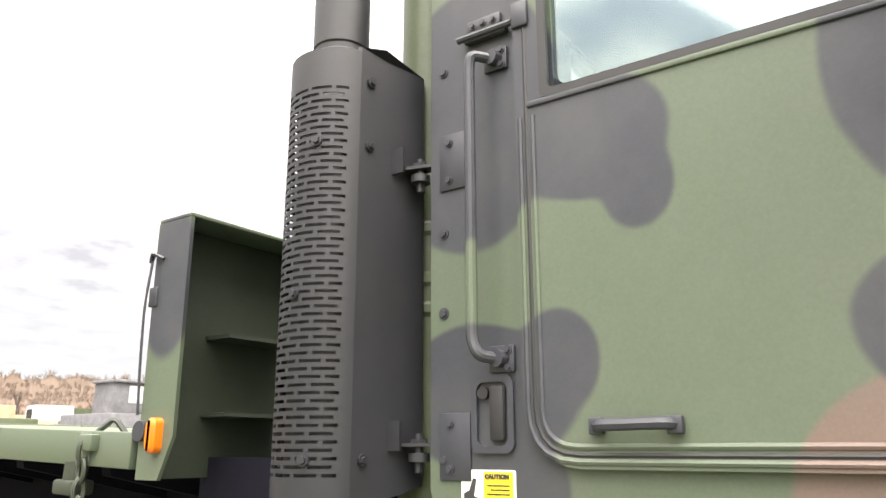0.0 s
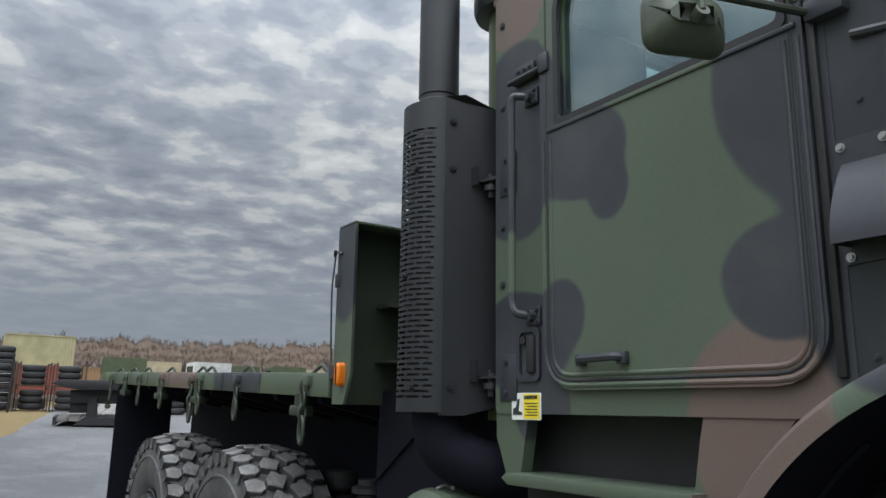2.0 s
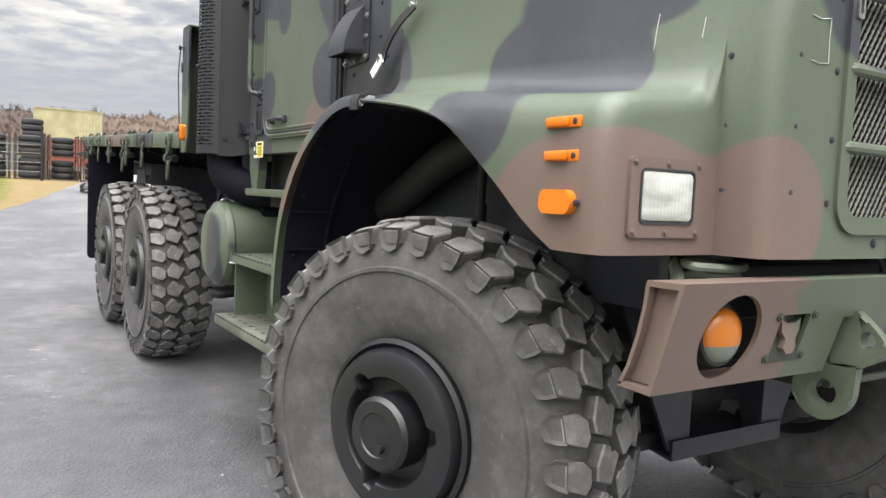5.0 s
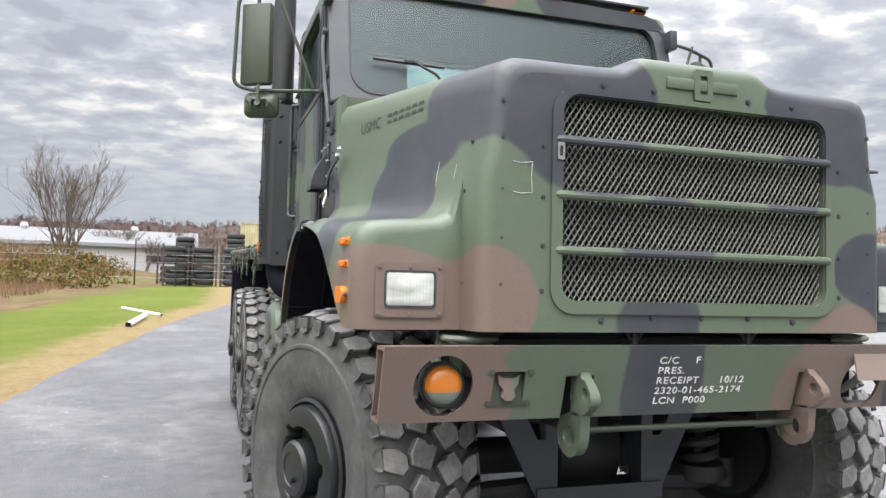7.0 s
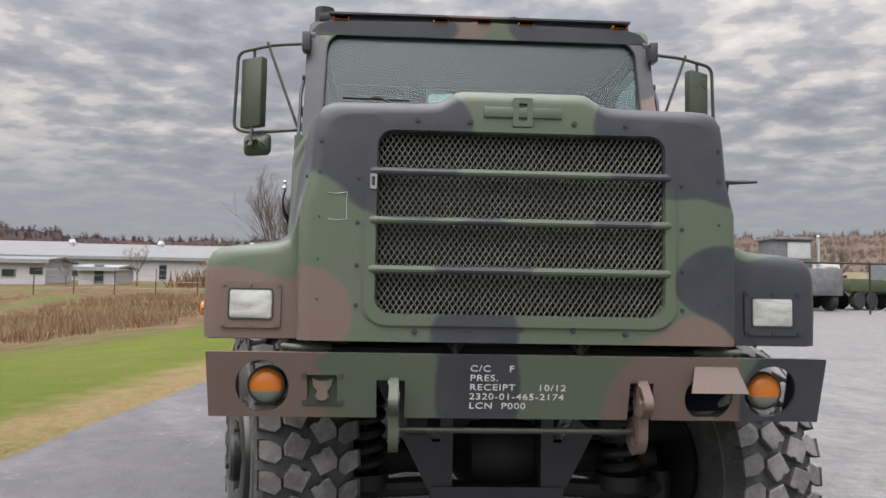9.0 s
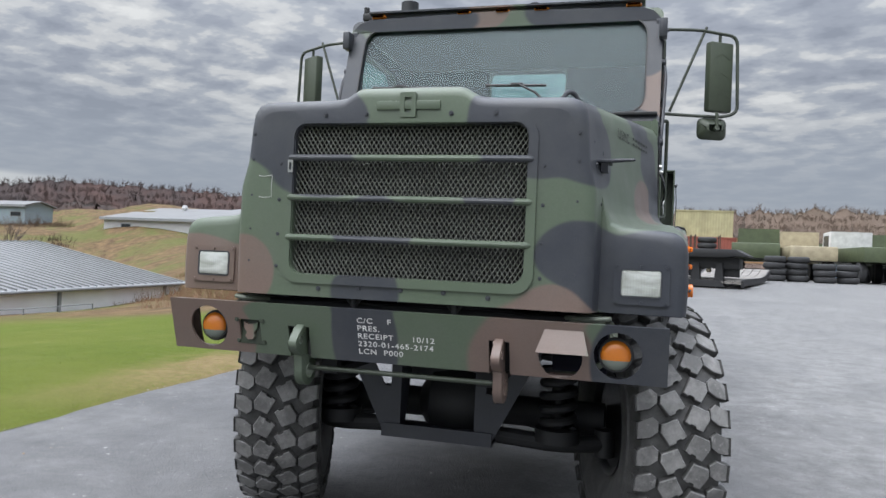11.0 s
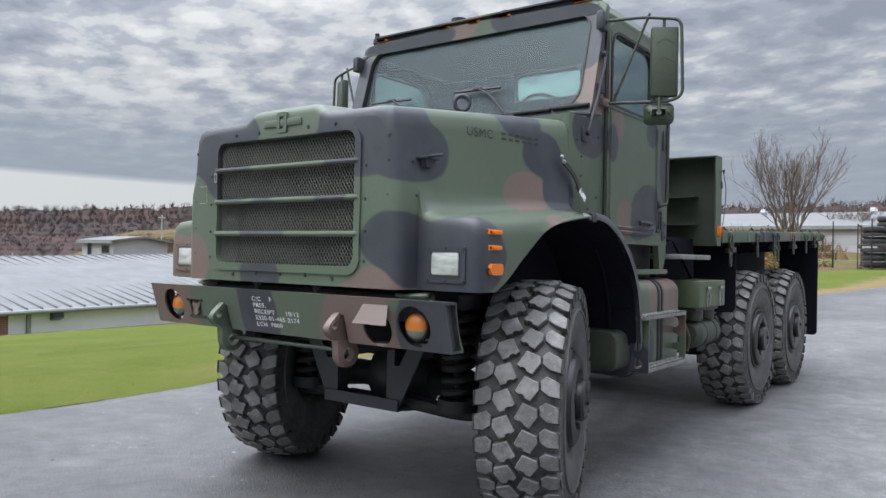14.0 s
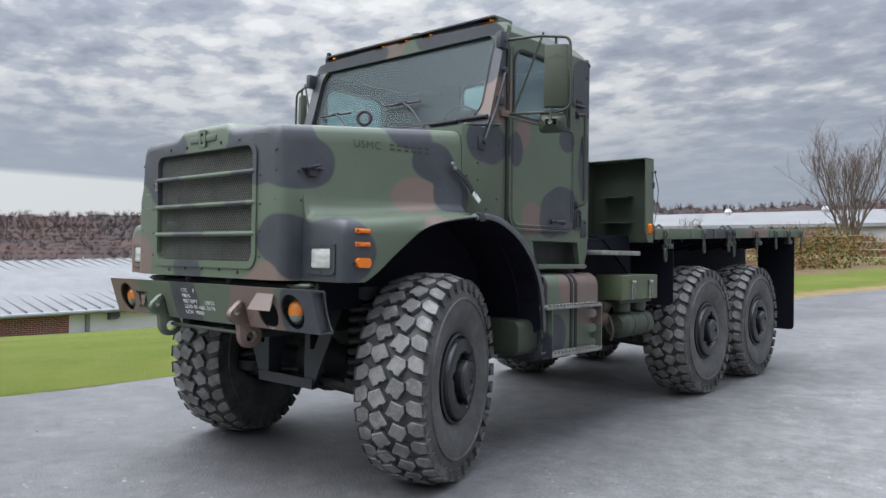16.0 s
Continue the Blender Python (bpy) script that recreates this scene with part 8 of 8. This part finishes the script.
# leafless thicket over the bank beyond the warehouse
k = Nodes("thicket_twigs")
ti = k.n.new("ShaderNodeNewGeometry")
thicket_mat = k.done(k.ramp(ti.outputs["Random Per Island"], (0.0, (0.060, 0.044, 0.036)), (0.5, (0.100, 0.074, 0.058)), (0.85, (0.125, 0.075, 0.050)), (1.0, (0.105, 0.100, 0.052))), 0.95, 0.0, 0.1)
tris = []
for i in range(4200):
    az, far_off = radians(rng.uniform(43, 72)), rng.uniform(72, 142)
    x, y = 2.4 - far_off * math.sin(az), -3.0 + far_off * math.cos(az)
    if noise.noise((x * 0.05, y * 0.05, 8)) < -0.12 or (-128 < x < -98 and y > 93) or (-88 < x < -77 and 42 < y < 53):
        continue
    across = Vector((math.cos(az), math.sin(az), 0))
    tall = rng.uniform(0.5, 1.7) * (1.5 if noise.noise((x * 0.11, y * 0.11, 3)) > 0.1 else 1.0)
    foot = Vector((x, y, land(x, y) - 0.1))
    for q in range(9):
        lean = rng.gauss(0, 0.4)
        b = foot + across * rng.uniform(-0.8, 0.8)
        w = across * rng.uniform(0.012, 0.045)
        tip = b + (across * math.sin(lean) + Vector((0, 0, math.cos(lean)))) * tall * rng.uniform(0.6, 1.1)
        tris.append((tuple(b - w), tuple(b + w), tuple(tip)))
scatter_triangles("thicket", thicket_mat, tris, "grey-brown leafless thicket on the bank beyond the warehouse", "thicket")

# weeds and shrubs over the field
k = Nodes("dry_weeds")
oi = k.n.new("ShaderNodeNewGeometry")
weed_mat = k.done(k.ramp(oi.outputs["Random Per Island"], (0.0, (0.195, 0.140, 0.078)), (0.40, (0.170, 0.098, 0.052)), (0.62, (0.155, 0.068, 0.040)), (0.80, (0.15, 0.085, 0.055)), (1.0, (0.15, 0.15, 0.055))), 0.95)
tris = []
for i in range(7000):
    x, y = rng.uniform(-60, -9), rng.uniform(26, 88)
    off_ = edge_x(min(y, 60)) - x
    if off_ < 5 + 3.5 * noise.noise((x * 0.1, y * 0.1, 0)) + (5 if y < 40 else 0) or (y < 34 and x < -22):
        continue
    if noise.noise((x * 0.07, y * 0.07, 4)) < -0.16 or y > 56:
        continue
    z = land(x, y)
    h = rng.uniform(0.25, 0.95) ** 1.3 * (0.95 if y < 40 else 0.7)
    for q in range(12):
        bx, by = x + rng.uniform(-0.6, 0.6), y + rng.uniform(-0.5, 0.5)
        lx, ly = rng.uniform(-0.3, 0.3), rng.uniform(-0.3, 0.3)
        w = rng.uniform(0.008, 0.022)
        tris.append(((bx - w, by, z - 0.05), (bx + w, by, z - 0.05), (bx + lx, by + ly, z + h * rng.uniform(0.6, 1.1))))
for cx, cy, n, hh in ((-15.5, 74, 260, 2.6), (-11.5, 72, 200, 2.0), (-18, 76, 160, 3.2), (-9, 66, 120, 1.4), (-21, 70, 140, 2.0)):
    for q in range(n):
        a, r_ = rng.uniform(0, 6.28), rng.uniform(0, 2.6)
        bx, by = cx + r_ * math.cos(a), cy + r_ * math.sin(a)
        z = land(bx, by)
        w = rng.uniform(0.04, 0.12)
        tris.append(((bx - w, by, z - 0.05), (bx + w, by, z), (bx + rng.uniform(-0.7, 0.7), by + rng.uniform(-0.5, 0.5), z + hh * rng.uniform(0.4, 1.0))))
scatter_triangles("dry_weeds", weed_mat, tris, "tall dry weeds and rusty shrubs over the field", "weeds")

# olive and rusty bushes round the foot of the tall tree
k = Nodes("autumn_leaves")
li = k.n.new("ShaderNodeNewGeometry")
leaf_mat = k.done(k.ramp(li.outputs["Random Per Island"], (0.0, (0.055, 0.062, 0.018)), (0.45, (0.115, 0.110, 0.030)), (0.75, (0.16, 0.10, 0.035)), (1.0, (0.17, 0.055, 0.025))), 0.9, 0.0, 0.15)
for bx, by, rad_, hh, count in ((-11.4, 50, 1.9, 1.7, 1500), (-13.4, 53, 1.5, 1.3, 800), (-18.2, 70, 2.6, 2.4, 900), (-14.6, 71.5, 1.8, 2.0, 600), (-11.8, 73, 1.6, 1.7, 500), (-8.0, 46, 1.7, 2.0, 1300), (-7.6, 53, 1.9, 1.8, 900), (-12.6, 68, 2.4, 2.6, 1100)):
    bush_tris = []
    for q in range(count):
        a, up_, out_ = rng.uniform(0, 6.28), rng.random(), rng.random() ** 0.5
        wide = rad_ * math.sqrt(max(0.05, 1 - (up_ * 1.05 - 0.25) ** 2)) * out_ * (1 + 0.35 * noise.noise((math.cos(a) * 2, math.sin(a) * 2, up_ * 3 + bx)))
        px, py = bx + wide * math.cos(a), by + wide * math.sin(a)
        pz = land(px, py) + hh * up_ * (1 + 0.25 * noise.noise((px, py, 0)))
        d_ = rng.uniform(0.06, 0.16)
        v3 = [Vector((rng.uniform(-1, 1), rng.uniform(-1, 1), rng.uniform(-1, 1))).normalized() * d_ for _ in range(3)]
        bush_tris.append(tuple((px + v.x, py + v.y, pz + v.z) for v in v3))
    me = bpy.data.meshes.new("bush")
    me.from_pydata([p for t in bush_tris for p in t], [], [(3 * i, 3 * i + 1, 3 * i + 2) for i in range(len(bush_tris))])
    me.materials.append(leaf_mat)
    tagged(new("bush", me), "ragged olive and rust bush at the field edge", "bush", "field bushes")

# grass blades on the lawn beside the drive
k = Nodes("grass_blades")
oi = k.n.new("ShaderNodeNewGeometry")
blade_mat = k.done(k.ramp(oi.outputs["Random Per Island"], (0.0, (0.096, 0.124, 0.020)), (0.5, (0.118, 0.150, 0.026)), (0.85, (0.142, 0.168, 0.034)), (1.0, (0.17, 0.150, 0.06))), 0.9, 0.0, 0.1)
tris = []
for i in range(52000):
    y = rng.uniform(-6, 26)
    d = rng.random() ** 1.7 * 11
    x = edge_x(y) - 0.05 - d - (rng.random() * 1.2 if y > 8 else 0.0)
    z = land(x, y)
    h = rng.uniform(0.005, 0.013)
    w = rng.uniform(0.003, 0.006)
    a = rng.uniform(0, 6.28)
    tris.append(((x - w * math.cos(a), y - w * math.sin(a), z - 0.004), (x + w * math.cos(a), y + w * math.sin(a), z - 0.004), (x + rng.uniform(-0.045, 0.045), y + rng.uniform(-0.045, 0.045), z + h)))
scatter_triangles("grass", blade_mat, tris, "short mown grass along the drive", "grass")

# ---- yard behind the truck ----
rust_steel = plain("rusty_rack_steel", (0.10, 0.075, 0.06), 0.7, 0.3, stain=4, stain_vary=0.4)
old_rubber = plain("weathered_rubber", (0.032, 0.032, 0.034), 0.8)


def spare_tyre_mesh():
    bm = bmesh.new()
    lathe(bm, [(0.30, -0.12), (0.33, -0.17), (0.48, -0.18), (0.56, -0.15), (0.60, -0.10), (0.60, 0.10), (0.56, 0.15), (0.48, 0.18), (0.33, 0.17), (0.30, 0.12)], axis="z", seg=24, closed=True)
    return put_mesh("spare_tyre", bm, old_rubber, 40)


SPARE = spare_tyre_mesh()

def spare(x, y, z, lean=0.0):
    ob = new("spare_tyre", SPARE)
    ob.matrix_basis = pose(x, y, z, lean, 0, (x * 57) % 360)
    tagged(ob, "worn black truck tyre lying in a stack", "tyre", "stacked spare tyres")


def rack(x, y, z, levels=2):
    rk = thing("tyre_rack", "rusty steel frame rack stacked with truck tyres", "rack", (x, y, z), "tyre racks")
    for lx, ly in ((-0.75, -0.7), (0.75, -0.7), (-0.75, 0.7), (0.75, 0.7)):
        bm = bmesh.new()
        box(bm, lx - 0.035, lx + 0.035, ly - 0.035, ly + 0.035, 0, 1.35 * levels)
        part("rack_post", bm, rust_steel, rk)
    for lv in range(levels):
        for lx in (-0.75, 0.75):
            bm = bmesh.new()
            box(bm, lx - 0.03, lx + 0.03, -0.7, 0.7, 1.35 * lv + 0.04, 1.35 * lv + 0.10)
            part("rack_rail", bm, rust_steel, rk)
            bm = bmesh.new()
            box(bm, lx - 0.03, lx + 0.03, -0.7, 0.7, 1.35 * lv + 1.24, 1.35 * lv + 1.30)
            part("rack_rail", bm, rust_steel, rk)
        for ly in (-0.7, 0.0, 0.7):
            bm = bmesh.new()
            box(bm, -0.75, 0.75, ly - 0.03, ly + 0.03, 1.35 * lv + 0.05, 1.35 * lv + 0.11)
            part("rack_beam", bm, rust_steel, rk)
        for i in range(3):
            spare(x, y, z + 1.35 * lv + 0.30 + 0.365 * i)


for i in range(5):
    x = -2.9 + i * 1.75
    y = 48.5 + 0.5 * (i % 2)
    rack(x, y, land(x, y) if x < -2 else road_z(y) - 0.02, 2)
for i in range(3):
    x = -3.4 + i * 2.1
    rack(x, 52.2, road_z(52) + 0.1, 2)
for x, y, n in ((0.9, 50.7, 10), (7.6, 44.0, 4), (8.9, 44.4, 4), (10.2, 43.8, 3), (11.5, 44.4, 3), (6.0, 50.0, 5), (-2.4, 50.6, 9)):
    for i in range(n):
        spare(x + rng.uniform(-0.06, 0.06), y + rng.uniform(-0.06, 0.06), road_z(y) + 0.19 + 0.36 * i)


def container(x, y, z, w, d, h, col, label):
    c = thing("shipping_container", label, "container", (x, y, z), "shipping containers")
    m = plain("container_paint", col, 0.6, stain=0.9, stain_vary=0.3)
    bm = bmesh.new()
    n = int(w / 0.25)
    pts = []
    for i in range(n):
        for f, o in ((0.0, 0.0), (0.4, 0.0), (0.5, 0.018), (0.9, 0.018)):
            pts.append((-w / 2 + (i + f) * w / n, o))
    poly = pts + [(w / 2, 0.0), (w / 2, d), (-w / 2, d)]
    prism(bm, poly, "z", 0.1, h - 0.08)
    part("container_body", bm, m, c)
    for zz in (0.0, h - 0.12):
        bm = bmesh.new()
        box(bm, -w / 2 - 0.03, w / 2 + 0.03, -0.04, d + 0.04, zz, zz + 0.12)
        part("container_rail", bm, m, c)
    return c


container(5.2, 74, 4.85, 5.4, 2.4, 2.6, (0.44, 0.40, 0.23), "faded yellow shipping container stacked high")
container(5.9, 73.8, 2.45, 4.6, 2.4, 2.4, (0.27, 0.075, 0.05), "red shipping container under the yellow one")
container(1.4, 75, 1.9, 2.2, 2.4, 2.4, (0.20, 0.22, 0.22), "grey shipping container on the ground")
container(10.2, 74, 2.45, 4.0, 2.4, 2.4, (0.33, 0.20, 0.10), "rusty orange shipping container")
container(14.0, 66, 1.0, 6.0, 2.4, 2.6, (0.20, 0.27, 0.36), "weathered blue shipping container")
for x, y in ((4.8, 75.6), (10.2, 76.6)):
    container(x, y, 0.4, 3.0, 1.5, 1.6, (0.18, 0.15, 0.12), "brown shipping container at the bottom of a stack")

# low trailer parked across the yard, its neck towards the drive
yard_black = plain("black_trailer_paint", (0.014, 0.014, 0.016), 0.6)
trailer = thing("lowbed_trailer", "black lowbed trailer with a plank deck and a raised neck", "trailer", (3.10, 32.3, road_z(32.3)))
trailer.rotation_euler = (0, 0, radians(-14))
bm = bmesh.new()
prism(bm, [(-1.85, 1.58), (-1.45, 1.72), (1.35, 1.72), (1.85, 1.46), (1.80, 1.40), (1.30, 1.44), (0.9, 1.36), (-0.9, 1.36), (-1.30, 1.42)], "y", -0.4, 1.3, 0.01)
part("neck_plate", bm, yard_black, trailer)
bm = bmesh.new()
box(bm, -1.20, 1.45, 0.1, 1.1, 0.86, 1.36, 0.02)
part("neck_beam", bm, yard_black, trailer)
for x0, x1 in ((-1.20, -0.45), (0.72, 1.45)):
    bm = bmesh.new()
    box(bm, x0, x1, 0.30, 0.33, 0.50, 1.06, 0.01)
    part("mud_flap", bm, yard_black, trailer)
for x in (-0.38, 0.62):
    bm = bmesh.new()
    prism(bm, [(x - 0.13, 1.10), (x + 0.13, 1.10), (x + 0.22, 0.10), (x - 0.22, 0.10)], "y", -0.05, 0.28)
    part("trailer_leg", bm, yard_black, trailer)
bm = bmesh.new()
prism(bm, [(-0.95, 0.06), (0.95, 0.06), (0.65, 0.36), (-0.60, 0.36)], "y", -0.35, 0.6)
part("neck_foot", bm, yard_black, trailer)
bm = bmesh.new()
lathe(bm, [(0.0, -0.06), (0.05, -0.06), (0.10, 0.0), (0.11, 0.2)], (0.12, 0.2, 0.78), "y", 16)
part("coupling", bm, plain("tan_coupling", (0.22, 0.19, 0.13), 0.6), trailer)
wood_deck = plain("grey_deck_planks", (0.23, 0.215, 0.20), 0.8, stain=3, stain_vary=0.4)
for i in range(8):
    bm = bmesh.new()
    xa = -1.55 + i * 0.40
    loft(bm, [[(xa, y, z - 0.10), (xa + 0.37, y, z - 0.10), (xa + 0.37, y, z), (xa, y, z)] for y, z in ((-0.1, 0.30), (0.6, 0.44), (5.5, 0.50), (7.5, 0.62), (9.2, 0.95))], cap=True, wrap=True)
    part("deck_plank", bm, wood_deck, trailer)
for xa in (-1.62, 1.62):
    bm = bmesh.new()
    loft(bm, [[(xa - 0.06, y, z - 0.32), (xa + 0.06, y, z - 0.32), (xa + 0.06, y, z - 0.03), (xa - 0.06, y, z - 0.03)] for y, z in ((-0.1, 0.38), (0.6, 0.46), (5.5, 0.52), (7.5, 0.64), (9.2, 0.97))], cap=True, wrap=True)
    part("side_rail", bm, yard_black, trailer)

# line fence with dark posts, and a pipe gate
fence = thing("wire_fence", "wire fence on dark wooden posts along the field", "fence", (-10, 58, 1))
fi = Matrix.Translation((10, -58, -1))
posts = [(-30 + i * 3.35, 58 - 0.55 * i) for i in range(7)] + [(-5.5, 51.0), (-2.9, 47.6), (1.0, 45.5)]
for x, y in posts:
    bm = bmesh.new()
    z = land(x, y)
    cyl(bm, (x, y, z - 0.2), (x, y, z + (3.0 if x > -8 else 2.0)), 0.06 if x > -8 else 0.04, 0.035, seg=8)
    under(part("fence_post", bm, dark, fence), fi)
for hgt in (0.5, 1.0, 1.5, 1.95):
    bm = bmesh.new()
    tube(bm, [(x, y, land(x, y) + hgt) for x, y in posts], 0.012, 4)
    under(part("fence_wire", bm, grey_trim, fence), fi)
gate = thing("pipe_gate", "long dark pipe gate across the yard", "gate", (30, 36, 0.4))
gi = Matrix.Translation((-30, -36, -0.4))
for x in (20.5, 24.5, 28.5, 32.5, 36.5):
    bm = bmesh.new()
    cyl(bm, (x, 36.5, 0.3), (x, 36.5, 3.75), 0.05, seg=8)
    under(part("gate_post", bm, dark, gate), gi)
for zz in (0.7, 3.65):
    bm = bmesh.new()
    cyl(bm, (20.5, 36.5, zz), (36.5, 36.5, zz), 0.05, seg=8)
    under(part("gate_rail", bm, dark, gate), gi)
bm = bmesh.new()
cyl(bm, (24.5, 36.5, 0.7), (28.5, 36.5, 3.3), 0.035, seg=8)
under(part("gate_brace", bm, grey_trim, gate), gi)

# parked vehicles far across the yard
def far_truck(x, y, turn, body, cabc, label, size=1.0):
    t = thing("parked_truck", label, "truck", (x, y, road_z(y)), "parked trucks in the yard")
    m1 = plain("far_truck_paint", body, 0.5, stain_vary=0.3)
    m2 = plain("far_cab_paint", cabc, 0.5, stain_vary=0.3)
    rot = pose(0, 0, 0, 0, 0, turn) @ Matrix.Scale(size, 4)
    def add(nm, bm, m):
        bmesh.ops.transform(bm, matrix=rot, verts=bm.verts)
        return part(nm, bm, m, t)
    bm = bmesh.new()
    box(bm, -1.2, 1.2, 0.2, 5.5, 1.1, 1.9, 0.05)
    add("load_bed", bm, m1)
    bm = bmesh.new()
    prism(bm, [(-1.9, 1.0), (-1.9, 1.9), (-1.5, 2.0), (-1.35, 2.9), (0.0, 2.95), (0.0, 1.0)], "x", -1.15, 1.15, 0.04)
    cb_ = add("cab", bm, m2)
    bm = bmesh.new()
    box(bm, -1.17, 1.17, -1.2, -0.3, 2.05, 2.7)
    box(bm, -1.0, 1.0, -1.50, -1.40, 2.1, 2.75)
    bmesh.ops.transform(bm, matrix=rot, verts=bm.verts)
    part("cab_glass", bm, glass_dark, cb_)
    for yy in (-1.0, 3.2, 4.5):
        for s in (-1, 1):
            bm = bmesh.new()
            lathe(bm, [(0.0, -0.17), (0.3, -0.17), (0.5, -0.18), (0.56, -0.12), (0.56, 0.12), (0.5, 0.18), (0.0, 0.18)], (s * 1.0, yy, 0.55), "x", 18)
            add("wheel", bm, old_rubber)


OD, TAN, WHT, GRY = (0.08, 0.10, 0.05), (0.42, 0.36, 0.24), (0.6, 0.6, 0.58), (0.2, 0.21, 0.23)
for i in range(9):
    far_truck(13 + i * 3.6, 64 - i * 0.9 + (i % 3) * 1.5, 170 + 8 * (i % 3), (OD, GRY, TAN)[i % 3], (OD, TAN, WHT)[i % 3], ("olive parked army truck", "parked truck with a tan cab", "grey parked truck with a white cab")[i % 3] + " across the yard")
for i in range(5):
    far_truck(27 + i * 4.2, 47 - i * 1.6, 95 + 20 * (i % 2), (GRY, OD)[i % 2], (WHT, GRY, TAN)[i % 3], "parked work truck behind the pipe gate")

for i in range(8):
    far_truck(7.5 + i * 2.9, 51 + (i % 2) * 2.2 + 0.4 * i, 172 + 7 * (i % 3), (OD, TAN, OD, GRY)[i % 4], (OD, TAN, WHT, OD)[i % 4], ("olive", "tan", "pale", "dark olive")[i % 4] + " army truck parked in a row behind the yard", 1.12)

# tall work machine behind the gate
machine = thing("parked_crane", "tall grey crane carrier with a glazed cab behind the gate", "crane", (22.4, 40, road_z(40)))
m_grey, m_pale = plain("machine_grey_paint", (0.17, 0.17, 0.18), 0.6, stain_vary=0.4), plain("hazy_cab_glass", (0.48, 0.50, 0.50), 0.2)
bm = bmesh.new()
box(bm, -1.6, 2.6, -0.2, 5.0, 0.9, 2.5, 0.06)
part("chassis", bm, m_grey, machine)
bm = bmesh.new()
prism(bm, [(-1.5, 2.5), (-1.45, 4.15), (0.85, 4.15), (0.9, 2.5)], "y", 0.0, 2.0, 0.05)
m_cab = part("cab", bm, m_grey, machine)
bm = bmesh.new()
box(bm, -1.6, 1.0, -0.2, 2.1, 4.13, 4.28, 0.04)
part("cab_roof", bm, m_grey, m_cab)
bm = bmesh.new()
box(bm, -0.62, 0.75, -0.04, 0.02, 3.05, 4.0, 0.01)
part("cab_glass", bm, m_pale, m_cab)
bm = bmesh.new()
tube(bm, [(1.45, 0.4, 2.4), (1.45, 0.4, 4.25), (1.40, 0.3, 4.42)], 0.09, 10)
part("exhaust_stack", bm, m_pale, machine)
for wx in (-1.3, 2.2):
    for wy in (0.6, 3.8):
        bm = bmesh.new()
        lathe(bm, [(0.0, -0.2), (0.3, -0.2), (0.62, -0.22), (0.70, -0.14), (0.70, 0.14), (0.62, 0.22), (0.0, 0.2)], (wx, wy, 0.70), "x", 20)
        part("wheel", bm, old_rubber, machine)

# offcuts of white pipe on the verge
pvc = plain("white_plastic_pipe", (0.78, 0.80, 0.78), 0.35)
for x, y, ang, ln, r_ in ((-3.28, 23.05, 159.6, 3.9, 0.045), (-3.12, 19.2, 4, 3.0, 0.075)):
    bm = bmesh.new()
    a = radians(ang)
    z = land(x, y) + r_
    ends = [(x + math.sin(a) * ln * q, y + math.cos(a) * ln * q, 0) for q in (-0.5, 0.5)]
    p0, p1 = [Vector((u, v, land(u, v) + r_ * 0.8)) for u, v, _ in ends]
    cyl(bm, p0, p1, r_, seg=16, caps=False)
    cyl(bm, p1, p0, r_ * 0.88, seg=16, caps=False)
    single("pipe_offcut", bm, pvc, "short offcut of white plastic pipe on the grass", "pipe", "pipe offcuts")

# loose grit and scraps lying on the asphalt
k = Nodes("loose_grit")
gi = k.n.new("ShaderNodeNewGeometry")
grit_mat = k.done(k.ramp(gi.outputs["Random Per Island"], (0.0, (0.05, 0.05, 0.05)), (0.5, (0.20, 0.195, 0.19)), (0.8, (0.36, 0.35, 0.33)), (1.0, (0.30, 0.19, 0.09))), 0.9)
gr = random.Random(31)
pts, fcs = [], []
for i in range(1500):
    x, y = gr.uniform(-3.8, 9.0), gr.uniform(-4.5, 16)
    if gr.random() < 0.35:
        x = edge_x(y) + abs(gr.gauss(0, 0.5))
    r_ = gr.uniform(0.003, 0.010) * (1.6 if gr.random() < 0.06 else 1.0)
    z = road_z(y)
    base = len(pts)
    spin = gr.uniform(0, 6.28)
    for q in range(4):
        a = spin + q * math.pi / 2
        pts.append((x + r_ * gr.uniform(0.7, 1.3) * math.cos(a), y + r_ * gr.uniform(0.7, 1.3) * math.sin(a), z - 0.001))
    pts.append((x + r_ * 0.2, y, z + r_ * gr.uniform(0.5, 1.0)))
    fcs += [(base + q, base + (q + 1) % 4, base + 4) for q in range(4)]
me = bpy.data.meshes.new("loose_grit")
me.from_pydata(pts, [], fcs)
me.materials.append(grit_mat)
tagged(new("loose_grit", me), "loose grit and small stones scattered over the asphalt", "gravel", kind="stuff")
